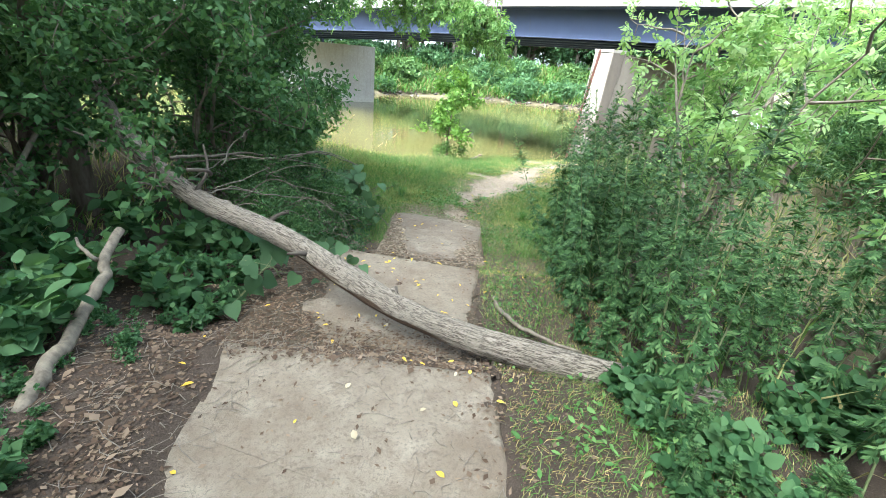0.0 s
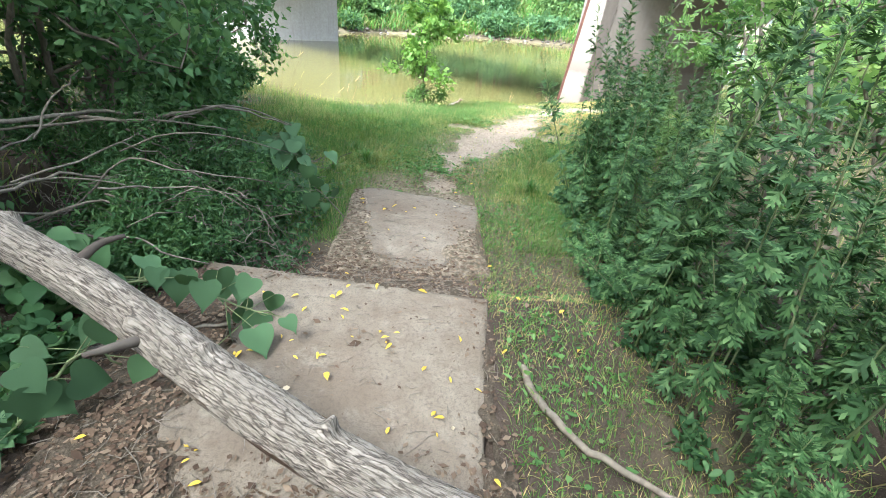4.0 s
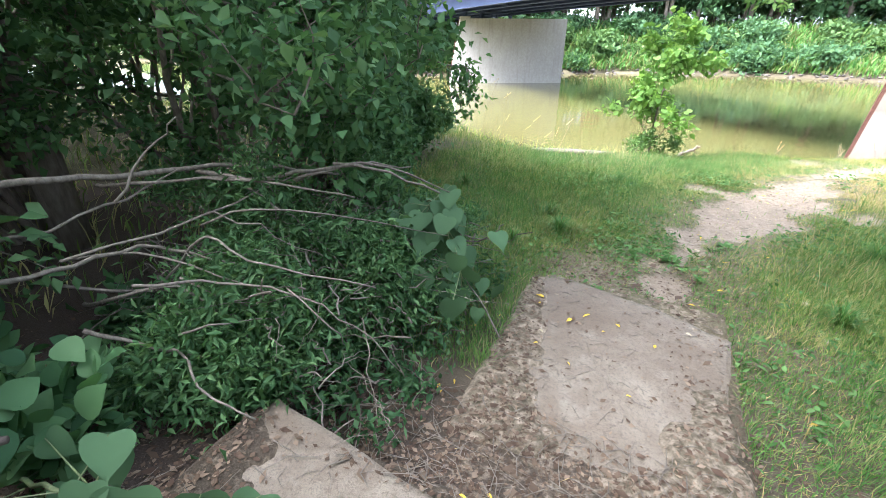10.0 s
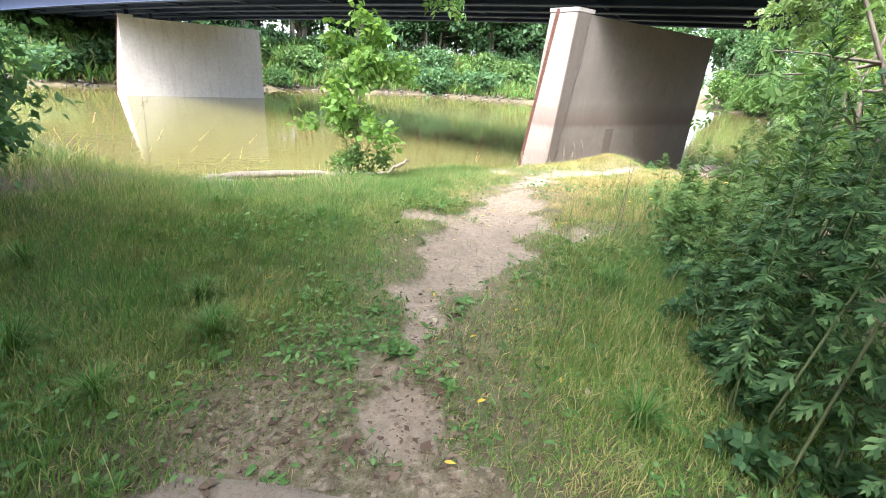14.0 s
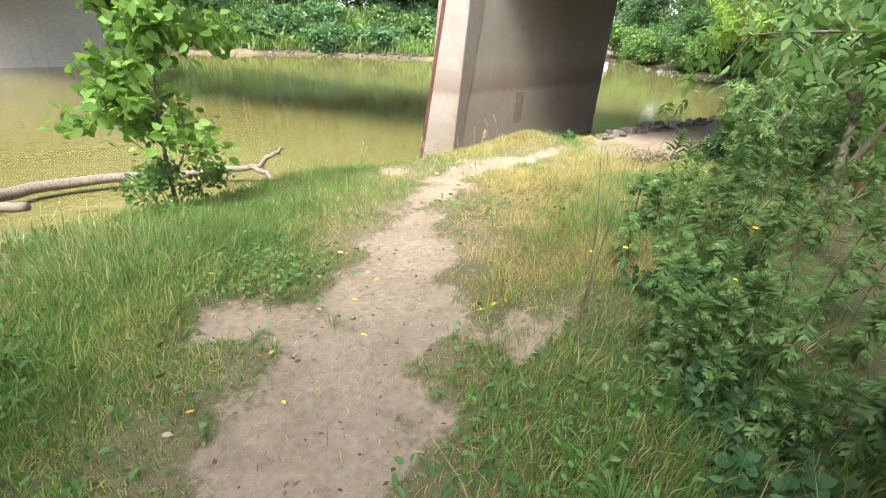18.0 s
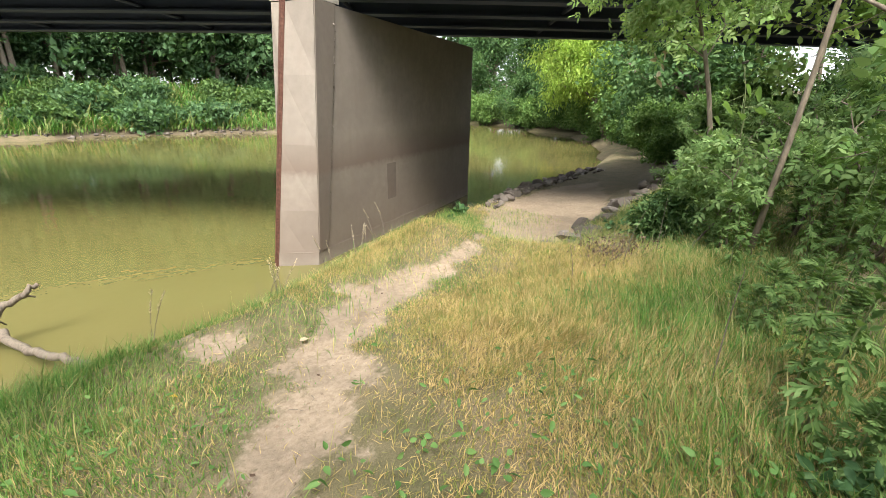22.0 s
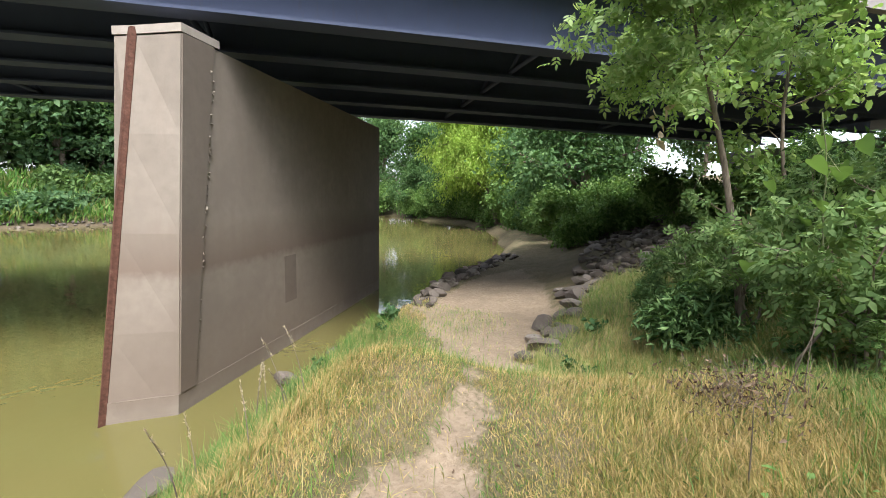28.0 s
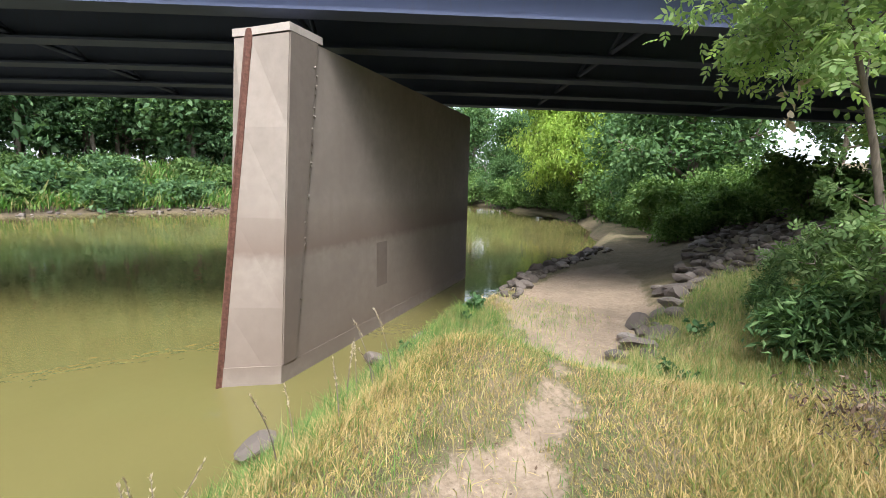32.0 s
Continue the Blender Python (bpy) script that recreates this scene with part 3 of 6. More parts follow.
def land(x, y):
    """Height of the ground."""
    x, y = np.asarray(x, float), np.asarray(y, float)
    h = np.interp(y, (-8, -4.5, -1.0, -.62, -.45, .0, 1.35, 2.0, 3.5, 5.0, 6.0, 7.0, 8.0, 9.0, 11.0, 14.0),
                  (.9, .45, .17, .15, 0.03, -.07, -.22, -.292, -.292, -.31, -.29, -.36, -.47, -.60, -.74, -.85))
    h = h + 0.10 * smooth(0.8, 2.5, x) * smooth(2.0, 4.0, y) + 0.16 * smooth(-1.2, -3.5, x) * smooth(1.0, 6.0, y) * smooth(10.0, 7.2, y)
    h = h + (0.11 + .05 * smooth(0, 1.2, y)) * (smooth(.0, .14, x) + smooth(-1.45, -1.7, x)) * smooth(-.1, .3, y) * smooth(1.5, 1.1, y)
    h = h + 0.10 * smooth(-1.8, -2.6, x) * smooth(4, -1, y)
    h = h + (0.03 * wave(x, y, 1.7) + 0.012 * wave(x, y, 6.0)) * (1 - .75 * smooth(3.9, 3.3, y) * smooth(1.2, .7, np.abs(x + .5)))
    h = h + 0.09 * smooth(-1.12, -1.45, x + .12 * wave(x, y, 5.0)) * smooth(-.55, -.75, y) * smooth(-2.4, -1.9, x)
    h = h + .055 * smooth(.12, .26, x) * smooth(-.55, -.8, y) * smooth(3.0, 1.5, x)
    # the low track under the bridge and the slope up to its abutment
    d, _, side = to_line(np.vstack([SAND[16:], [(34, 23.5), (80, 44)]]), x, y)
    low = -1.22 - 0.04 * np.clip(x - 7, 0, 5) + np.where(side < 0, np.maximum(d - 0.9, 0) * 0.40, 0.0)
    low = np.minimum(low, 2.2)
    east = smooth(4.95, 5.75, x + 0.35 * (y - 11))
    h = h + .20 * np.exp(-((x - 4.75) ** 2 + (y - 10.65) ** 2) / .5 ** 2)
    h = h * (1 - east) + np.where(side < 0, np.maximum(low, -1.4), low) * east
    # river banks and bed
    dn = y - line_y(NEAR_EDGE, x)
    df = y - line_y(FAR_EDGE, x)
    s = -dn * 0.86
    bank = WATER_Z - 0.05 + np.where(s < 0, np.maximum(s * 0.5, -0.8), np.minimum(1.55 * np.power(np.maximum(s, 0) / 1.35, 0.65), 99))
    h = np.where(s < 3.0, np.minimum(h, bank), h)
    far = WATER_Z - 0.05 + np.where(df < 0, np.maximum(df * 0.5, -0.8), np.minimum(0.5 * smooth(0, 1.2, df) + 2.9 * smooth(0.8, 9.0, df), 4))
    return np.where(dn > 0, np.maximum(far, bank), h)


def sandy_at(x, y):
    d, w, _ = to_line(SAND, x, y)
    half = np.interp(w, np.arange(len(SAND)), SAND_HALF)
    out = half - d
    out = out - .04 * smooth(5.6, 4.6, y)
    for sx, sy, sr in SAND_SPOTS:
        out = np.maximum(out, sr - .08 - np.hypot(x - sx, y - sy))
    return np.clip(0.5 + (out + 0.10 * wave(x, y, 3.1) + 0.14 * wave(x, y, 8.0) + .09 * wave(x, y, 19.0)) / 0.42, 0, 1)

# ---- ground and river ----
def axis(lo, hi, fine, reach):
    mid = np.arange(lo, hi, fine)
    grow_by, out, step = 1.16, [], fine
    while sum(out) < reach:
        step *= grow_by
        out.append(step)
    o = np.cumsum(out)
    return np.concatenate([lo - o[::-1], mid, mid[-1] + o])


gx, gy = axis(-3.6, 8.0, 0.075, 600), axis(-3.6, 14.2, 0.075, 600)
GX, GY = np.meshgrid(gx, gy)
GZ = land(GX, GY)
ssand = sandy_at(GX, GY)
GZ = GZ - 0.035 * smooth(.3, .9, ssand) + 0.012 * ssand * wave(GX, GY, 17) * (GY > 3.4)
nx, ny = len(gx), len(gy)
idx = np.arange(nx * ny).reshape(ny, nx)
q = np.stack([idx[:-1, :-1], idx[:-1, 1:], idx[1:, 1:], idx[1:, :-1]], -1).reshape(-1, 4)
ground_mesh = tri_mesh("ground", np.stack([GX, GY, GZ], -1).reshape(-1, 3), quads_to_tris(q), True)
crumbs = .42 * smooth(.95, .45, np.abs(GX + .35)) * smooth(1.1, 1.5, GY) * smooth(4.6, 3.6, GY)     # pale crumbs of soil round the small slab
float_attr(ground_mesh, "sandy", np.maximum(ssand, crumbs).ravel())
leafy = smooth(4.2, 1.2, GY) * smooth(1.6, .5, GX) * smooth(-7, -5.5, GX) + smooth(-1.6, -2.6, GX) * smooth(7.5, 4.0, GY) * smooth(-7, -5.5, GX) + smooth(0.9, 1.6, GX) * smooth(7, 2, GY) * smooth(4.0, 2.6, GX)
float_attr(ground_mesh, "leafy", np.clip(leafy, 0, 1).ravel())
# wet at the waterline; second term paints the bridge's shade on the sand
float_attr(ground_mesh, "wet_shade", np.clip(smooth(-1.75, -2.0, GZ) + 0.55 * smooth(1.2, 2.4, GX - 10.5) * smooth(17.5, 16, GY) * smooth(11, 12.5, GY), 0, 1).ravel())
thing("ground", ground_mesh, M_GROUND, "sandy earth bank with thatch, leaf litter and a worn dirt track", "ground", kind="structure")

wx = np.linspace(-600, 600, 25)
WX, WY = np.meshgrid(wx, wx)
wi = np.arange(625).reshape(25, 25)
wq = np.stack([wi[:-1, :-1], wi[:-1, 1:], wi[1:, 1:], wi[1:, :-1]], -1).reshape(-1, 4)
water_mesh = tri_mesh("water", np.stack([WX, WY, np.full_like(WX, WATER_Z)], -1).reshape(-1, 3), quads_to_tris(wq))
thing("water", water_mesh, M_WATER, "still murky olive-brown river water", "river", kind="structure")


# ---- the three concrete slabs of the old path ----
def slab(corners, top, thick, label, seed):
    """A worn slab with a wandering outline, chipped edges and a slightly uneven top."""
    r = np.random.default_rng(seed)
    pts = []
    for a, b in zip(corners, corners[1:] + corners[:1]):
        a, b = np.array(a), np.array(b)
        n = max(int(np.linalg.norm(b - a) / 0.07), 2)
        out = np.array([(b - a)[1], -(b - a)[0]]) / np.linalg.norm(b - a)
        for k in range(n):
            p = a + (b - a) * k / n
            pts.append(p + out * (0.004 * math.sin(9 * k / n + seed) + r.normal() * 0.003))
    pts = np.array(pts)
    c = pts.mean(0)
    bm = bmesh.new()
    rings = []
    for inset, z in ((0.0, top - thick), (0.0, top - 0.02), (0.012, top - 0.003), (0.05, top), (0.35, top + .004), (0.75, top + .002)):
        ring = [bm.verts.new((*(p + (c - p) * min(inset / max(np.linalg.norm(c - p), .1), .9)), z + r.normal() * 0.0015)) for p in pts]
        rings.append(ring)
    for lo, hi in zip(rings, rings[1:]):
        for k in range(len(pts)):
            j = (k + 1) % len(pts)
            bm.faces.new((lo[k], lo[j], hi[j], hi[k])).smooth = True
    bm.faces.new(rings[-1])
    bmesh.ops.recalc_face_normals(bm, faces=list(bm.faces))
    me = bpy.data.meshes.new("concrete_slab")
    bm.to_mesh(me)
    bm.free()
    return thing("concrete_slab", me, M_SLAB, label, "slab", "slabs of the broken path")


slab([(-2.0, -4.3), (0.2, -4.3), (0.20, -1.5), (0.15, -0.74), (-0.8, -0.70), (-1.78, -0.66)], 0.225, 0.16, "large worn concrete slab strewn with leaves and twigs", 1)
slab([(-1.50, -0.25), (0.0, -0.42), (0.10, 0.5), (0.18, 1.12), (-0.6, 1.24), (-1.6, 1.40), (-1.62, 0.5)], 0.0, 0.20, "broad concrete slab with yellow leaves lying on it", 2)
slab([(-0.95, 1.74), (0.1, 1.74), (0.24, 2.4), (0.33, 3.1), (-0.1, 3.30), (-0.88, 3.5), (-1.0, 2.6)], -0.281, 0.16, "small sunken concrete slab edged with leaf litter", 3)

# soil and leaf litter washed over the edges of the slabs
SLAB_TOPS = (.228, .003, -.278)
SLABS = ((-1.95, .2, -4.2, -.68), (-1.6, .17, -.40, 1.3), (-.95, .3, 1.78, 3.4))


def soil_over(k, x, y):
    """How deep soil and litter lie over slab k; below zero where the concrete is bare."""
    if k == 0:
        inside = x - np.interp(y, (-4, -1.6, -1.1, -.64), (-1.2, -1.30, -1.36, -1.74))
        side = .17 - x
    elif k == 1:
        inside = x - np.interp(y, (-.45, -.30, .1, .5, .9, 1.2, 1.4), (-.80, -.95, -1.2, -1.10, -1.18, -1.38, -1.65))
        side = np.minimum(np.interp(y, (-.4, .3, .52, .9, 1.1), (.02, .08, .12, .24, .28)) - x, (y + .36) * .9)
    else:
        inside = x - np.interp(y, (1.8, 2.1, 2.5, 3.2, 3.45), (-.45, -.60, -.68, -.72, -.95))
        side = np.interp(y, (1.75, 1.9, 2.2, 2.7, 3.1), (-.42, -.16, -.06, .26, .36)) - x
    d = np.minimum(inside, side) + .07 * wave(x, y, 6.0) + .06 * wave(x, y, 15.0, 1.0) + .03 * wave(x, y, 37.0, 2.0)
    return .030 * smooth(.06, -.22, d) - .008 + .004 * wave(x, y, 41.0)


for k, (x0, x1, y0, y1) in enumerate(SLABS):
    dx, dy = np.meshgrid(np.arange(x0 - .05, x1 + .005, .02), np.arange(max(y0, -3.3) - .06, y1 + .06, .02))
    dz = SLAB_TOPS[k] + soil_over(k, dx, dy) - .05 * smooth(.0, .07, np.maximum(np.maximum(x0 - dx, dx - x1 + .05 + .06 * wave(dx, dy, 7.0) + .04 * wave(dx, dy, 19.0)), np.maximum(y0 - dy, dy - y1)))
    di = np.arange(dx.size).reshape(dx.shape)
    dq = np.stack([di[:-1, :-1], di[:-1, 1:], di[1:, 1:], di[1:, :-1]], -1).reshape(-1, 4)
    dq = dq[(soil_over(k, dx, dy) > -.006).ravel()[dq].any(1)]
    drift_mesh = tri_mesh("soil_drift", np.stack([dx, dy, dz], -1).reshape(-1, 3), quads_to_tris(dq), True)
    float_attr(drift_mesh, "leafy", np.full(dx.size, (1.0, .85, .6)[k]))
    float_attr(drift_mesh, "sandy", np.full(dx.size, (0.12, .34, .50)[k]))
    thing("soil_drift", drift_mesh, M_GROUND, "brown soil and leaf crumbs washed over the edge of the slab", "soil", "soil over the slabs", "stuff")

# ---- bridge ----
AX = np.array([0.896, 0.445])          # along a pier
AN = np.array([-0.445, 0.896])         # across it, away from the track
BD = np.array([-0.766, 0.643])         # along the deck, towards the far bank
BP = np.array([0.643, 0.766])          # across the deck
PIER_TOP, GIRDER_LOW, GIRDER_HIGH = 2.66, 2.95, 3.98
L_PIER, T_PIER = 7.75, 0.92


def pier(shoulder, label, z_low=-3.0, detail=True, top=PIER_TOP):
    """A wall pier with a battered, pointed nose shod in steel, a cap line and a footing course."""
    s = np.array(shoulder)

    def outline(z, grow_by=0.0):
        k = (z + 2.05) / 4.7
        lean = 0.34 * k
        tip = -0.42 + 0.78 * k
        t = T_PIER
        rows = [(lean - grow_by, -grow_by), (tip - grow_by * 1.3, t * .70), (lean - grow_by, t + grow_by), (L_PIER, t + grow_by), (L_PIER, -grow_by)]
        return [(*(s + AX * a + AN * n), z) for a, n in rows]

    def loft(levels, grow_by=0.0, cap=True):
        bm = bmesh.new()
        rings = [[bm.verts.new(p) for p in outline(z, grow_by)] for z in levels]
        for lo, hi in zip(rings, rings[1:]):
            for i in range(5):
                j = (i + 1) % 5
                bm.faces.new((lo[i], lo[j], hi[j], hi[i]))
        if cap:
            bm.faces.new(rings[0][::-1])
            bm.faces.new(rings[-1])
        bmesh.ops.recalc_face_normals(bm, faces=list(bm.faces))
        return bm

    base = thing("bridge_pier", None, None, label, "bridge pier", "piers of the bridge")
    shaft_mat = M_PIER if detail else M_FARPIER
    body = loft([z_low, *np.linspace(-2.2, top - 0.12, 5)])
    part("shaft", body, shaft_mat, base)
    part("footing_course", loft([z_low, -1.80], 0.008), shaft_mat, base, "paler concrete course just above the water")
    rise = lambda z: (z + 2.05) / 4.7

    def strip(levels, a0, a1, proud, sink=.05):
        """A strip of the side face between two lines that lean with the nose, standing a little proud."""
        bm = bmesh.new()
        rings = []
        for z in levels:
            ring = []
            for a, out in ((a0(z), proud), (a1(z), proud), (a1(z), -sink), (a0(z), -sink)):
                ring.append(bm.verts.new((*(s + AX * a - AN * out), z)))
            rings.append(ring)
        for lo, hi in zip(rings, rings[1:]):
            for i in range(4):
                j = (i + 1) % 4
                bm.faces.new((lo[i], lo[j], hi[j], hi[i]))
        bm.faces.new(rings[0][::-1])
        bm.faces.new(rings[-1])
        bmesh.ops.recalc_face_normals(bm, faces=list(bm.faces))
        return bm

    # the cap covers the nose alone
    bm = bmesh.new()
    rings = []
    for z, g in ((top - .10, .0), (top - .10, .02), (top, .02)):
        o = outline(top, g)
        ends = [(*(s + AX * 1.0 + AN * (T_PIER + g)), 0), (*(s + AX * 1.0 - AN * g), 0)]
        rings.append([bm.verts.new((p[0], p[1], z)) for p in (o[0], o[1], o[2], ends[0], ends[1])])
    for lo, hi in zip(rings, rings[1:]):
        for i in range(5):
            bm.faces.new((lo[i], lo[(i + 1) % 5], hi[(i + 1) % 5], hi[i]))
    bm.faces.new(rings[-1])
    bmesh.ops.recalc_face_normals(bm, faces=list(bm.faces))
    part("pier_cap", bm, M_CAP if detail else M_FARPIER, base, "thin pale cap on the nose")
    if detail:
        # the facet's shading is in this band's darker colour
        part("nose_jacket", strip(np.linspace(-1.79, top - .11, 6), lambda z: .012 + .34 * rise(z), lambda z: .25 + .66 * rise(z), .022), M_JACKET, base, "concrete band beside the nose, darkened as a shaded facet")
        part("form_panel", strip((-1.25, -.42), lambda z: 2.55, lambda z: 2.95, .003), M_JACKET, base, "dark rectangular patch in the concrete")
    # steel angle on the nose
    bm = bmesh.new()
    for z0, z1 in ((z_low, top - 0.02),):
        rows = []
        for z in (z0, z1):
            o = outline(z)
            p0, p1, p2 = (np.array(v) for v in o[:3])
            a = p1 + (p0 - p1) / np.linalg.norm(p0 - p1) * 0.035
            b = p1 + (p2 - p1) / np.linalg.norm(p2 - p1) * 0.07
            out = np.array([*(-AX * 0.035), 0])
            rows.append([bm.verts.new(v) for v in (a + out * .3, p1 + out * 1.6, b + out * .3 + np.array([*(AN * .02), 0]), b, p1, a)])
        for i in range(6):
            j = (i + 1) % 6
            bm.faces.new((rows[0][i], rows[0][j], rows[1][j], rows[1][i]))
        bm.faces.new(rows[0][::-1])
        bm.faces.new(rows[1])
    bmesh.ops.recalc_face_normals(bm, faces=list(bm.faces))
    part("nose_angle", bm, M_RUST, base, "rusted steel angle on the cutwater")
    if detail:
        # the ragged joint beside the nose: broken lips of concrete down the side face
        r = np.random.default_rng(11)
        bm = bmesh.new()
        for k in range(46):
            z = r.choice((r.normal() * .5 + .9, r.uniform(-1.6, 2.45)))
            z = min(max(z, -1.7), 2.45)
            a = 0.27 + 0.66 * (z + 2.05) / 4.7 + r.normal() * 0.022
            c = s + AX * a - AN * 0.010
            bmesh.ops.create_icosphere(bm, subdivisions=1, radius=1.0, matrix=Matrix.Translation((*c, z)) @ Euler(r.uniform(0, 3, 3)).to_matrix().to_4x4()
                                       @ Matrix.Diagonal((r.uniform(.008, .026), r.uniform(.006, .016), r.uniform(.012, .05), 1)))
        tagged(part("spalled_joint", bm, M_PIER, base, "crumbling vertical joint stained brown"), kind="stuff")
    return base


pier((4.81, 14.29), "tall concrete wall pier with rust-edged pointed nose standing in the river")
pier((-14.0, 32.2), "concrete pier, tinted lighter to look sunlit, standing in the water by the far bank", detail=False, top=PIER_TOP - .40)

bridge = thing("road_bridge", None, None, "road bridge with dark blue steel girders and pale railing", "bridge")
B0 = np.array([5.42, 14.92])           # a point under the outer girder at the near pier
BROT = math.degrees(math.atan2(BD[1], BD[0]))
S0, S1 = -17.0, 62.0


def along(s, across, z):
    p = B0 + BD * s + BP * across
    return Vector((p[0], p[1], z - 0.0006 * min(abs(s), 40) ** 2))


def beam_profile(rows, s0, s1, across):
    """A bar of the given cross-section (across, height) along the deck."""
    bm = bmesh.new()
    ends = [[bm.verts.new(along(s, across + a, z)) for a, z in rows] for s in np.linspace(s0, s1, 25)]
    n = len(rows)
    for lo_end, hi_end in zip(ends, ends[1:]):
        for i in range(n):
            j = (i + 1) % n
            bm.faces.new((lo_end[i], lo_end[j], hi_end[j], hi_end[i]))
    bm.faces.new(ends[0][::-1])
    bm.faces.new(ends[-1])
    bmesh.ops.recalc_face_normals(bm, faces=list(bm.faces))
    return bm


lo, hi = GIRDER_LOW, GIRDER_HIGH
I_BEAM = [(-.19, lo), (.19, lo), (.19, lo + .04), (.012, lo + .04), (.012, hi - .035), (.17, hi - .035), (.17, hi), (-.17, hi), (-.17, hi - .035), (-.012, hi - .035), (-.012, lo + .04), (-.19, lo + .04)]
GIRDERS = [0.0, 1.72, 3.44, 5.16, 6.88]
for g in GIRDERS:
    part("girder", beam_profile(I_BEAM, S0, S1, g), M_GIRDER, bridge)
for s in np.arange(S0 + 1.5, S1, 5.2):
    for a in GIRDERS[:-1]:
        bm = bmesh.new()
        p, q2 = along(s, a, lo + .12), along(s, a + 1.72, lo + .12)
        r1, r2 = along(s, a, hi - .12), along(s, a + 1.72, hi - .12)
        v, f = tubes([(p, q2, .05, .05), (r1, r2, .05, .05), (p, r2, .04, .04), (r1, q2, .04, .04)], 4)
        bm.free()
        part("cross_frame", tri_mesh("cross_frame", v, f), M_GIRDER, bridge)
for s in (0.0, 26.0):
    for g in GIRDERS[1:]:
        part("bearing", box_bm(.24, .22, GIRDER_LOW - PIER_TOP, (0, 0, 0), .01), M_GIRDER, bridge,
             m=Matrix.Translation(along(s - 0.25 + g * 0.42, g, (GIRDER_LOW + PIER_TOP) / 2)) @ pose(0, 0, 0, 0, 0, BROT))
for s in np.arange(S0 + .8, S1, 2.6):
    for side in (-1, 1):
        part("web_stiffener", box_bm(.014, .15, hi - lo - .09), M_GIRDER, bridge, m=Matrix.Translation(along(s, side * .09, (lo + hi) / 2)) @ pose(0, 0, 0, 0, 0, BROT)) if side > 0 else None
part("deck_slab", beam_profile([(-.75, hi + .0), (7.6, hi), (7.6, hi + .26), (-.75, hi + .26)], S0 - 6, S1 + 6, 0), M_DECK, bridge, "weathered concrete deck edge")
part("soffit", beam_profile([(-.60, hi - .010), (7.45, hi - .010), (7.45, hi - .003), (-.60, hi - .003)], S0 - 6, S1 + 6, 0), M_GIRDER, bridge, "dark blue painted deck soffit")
for a in (-.70, 7.30):
    part("kerb", beam_profile([(0, hi + .26), (.28, hi + .26), (.26, hi + .46), (.02, hi + .46)], S0 - 6, S1 + 6, a), M_DECK, bridge)
    for z in (.60, .80, 1.0, 1.2):
        part("rail", beam_profile([(.08, hi + z), (.16, hi + z), (.16, hi + z + .07), (.08, hi + z + .07)], S0 - 6, S1 + 6, a), M_RAIL, bridge)
    for s in np.arange(S0 - 4, S1 + 4, 2.4):
        part("rail_post", box_bm(.10, .10, .86, (0, 0, 0), .01), M_RAIL, bridge, m=Matrix.Translation(along(s, a + .2, hi + .46 + .42)) @ pose(0, 0, 0, 0, 0, BROT))
for s, w in ((S0, -1), (S1, 1)):
    part("abutment", box_bm(1.4, 9.0, 7.0, (0, 0, 0), .03), M_DECK, bridge, m=Matrix.Translation(along(s + w * .2, 3.44, hi - 4.75)) @ pose(0, 0, 0, 0, 0, BROT))


# ---- stones ----
def rock_mesh(seed, flat):
    r = np.random.default_rng(seed)
    bm = bmesh.new()
    bmesh.ops.create_icosphere(bm, subdivisions=2, radius=0.5)
    cuts = [(Vector(unit(r.normal(size=3))), r.uniform(.26, .42)) for _ in range(9)]
    for v in bm.verts:
        for n, d in cuts:
            over = v.co.dot(n) - d
            if over > 0:
                v.co -= n * over
        v.co += Vector(r.normal(size=3)) * 0.012
        v.co.z *= flat
    me = bpy.data.meshes.new("rock")
    bm.to_mesh(me)
    bm.free()
    me.materials.append(M_STONE)
    return me


ROCKS = [rock_mesh(20 + k, (.6, .75, .5, .85, .65)[k]) for k in range(5)]


def rock(x, y, size, z=None, label="rough grey riprap stone on the river bank", group="riprap stones"):
    ob = new("rock", ROCKS[int(rng.integers(5))])
    z = float(land(x, y)) if z is None else z
    ob.matrix_world = Matrix.LocRotScale((x, y, z + size * .12), Euler((rng.uniform(-.4, .4), rng.uniform(-.4, .4), rng.uniform(0, 6.3))), (size * rng.uniform(.8, 1.3), size, size * rng.uniform(.7, 1.0)))
    return tagged(ob, label, "rock", group)


for x, y, s in ((6.45, 14.25, .36), (5.0, 13.25, .3), (8.5, 14.1, .5), (7.9, 14.25, .25), (7.2, 14.2, .22), (7.6, 13.75, .3), (9.4, 14.1, .34), (4.35, 12.95, .34), (2.35, 12.1, .3),
                (8.5, 11.1, .32), (8.9, 11.35, .42), (8.2, 10.8, .26), (9.3, 11.2, .34), (8.75, 11.0, .24), (8.0, 11.05, .2), (7.6, 10.6, .3), (10.9, 11.75, .55), (11.3, 12.0, .4), (11.2, 11.35, .5), (11.8, 11.8, .45), (10.4, 11.3, .35)):
    rock(x, y, s)
for x, y, s, z in ((6.16, 14.07, .34, -2.0), (7.33, 14.43, .28, -2.0), (8.28, 14.52, .42, -1.92), (3.96, 12.83, .36, -1.95), (7.6, 14.2, .2, -2.0)):
    rock(x, y, s, z, "pale grey stone standing at the edge of the water", "stones in the shallows")
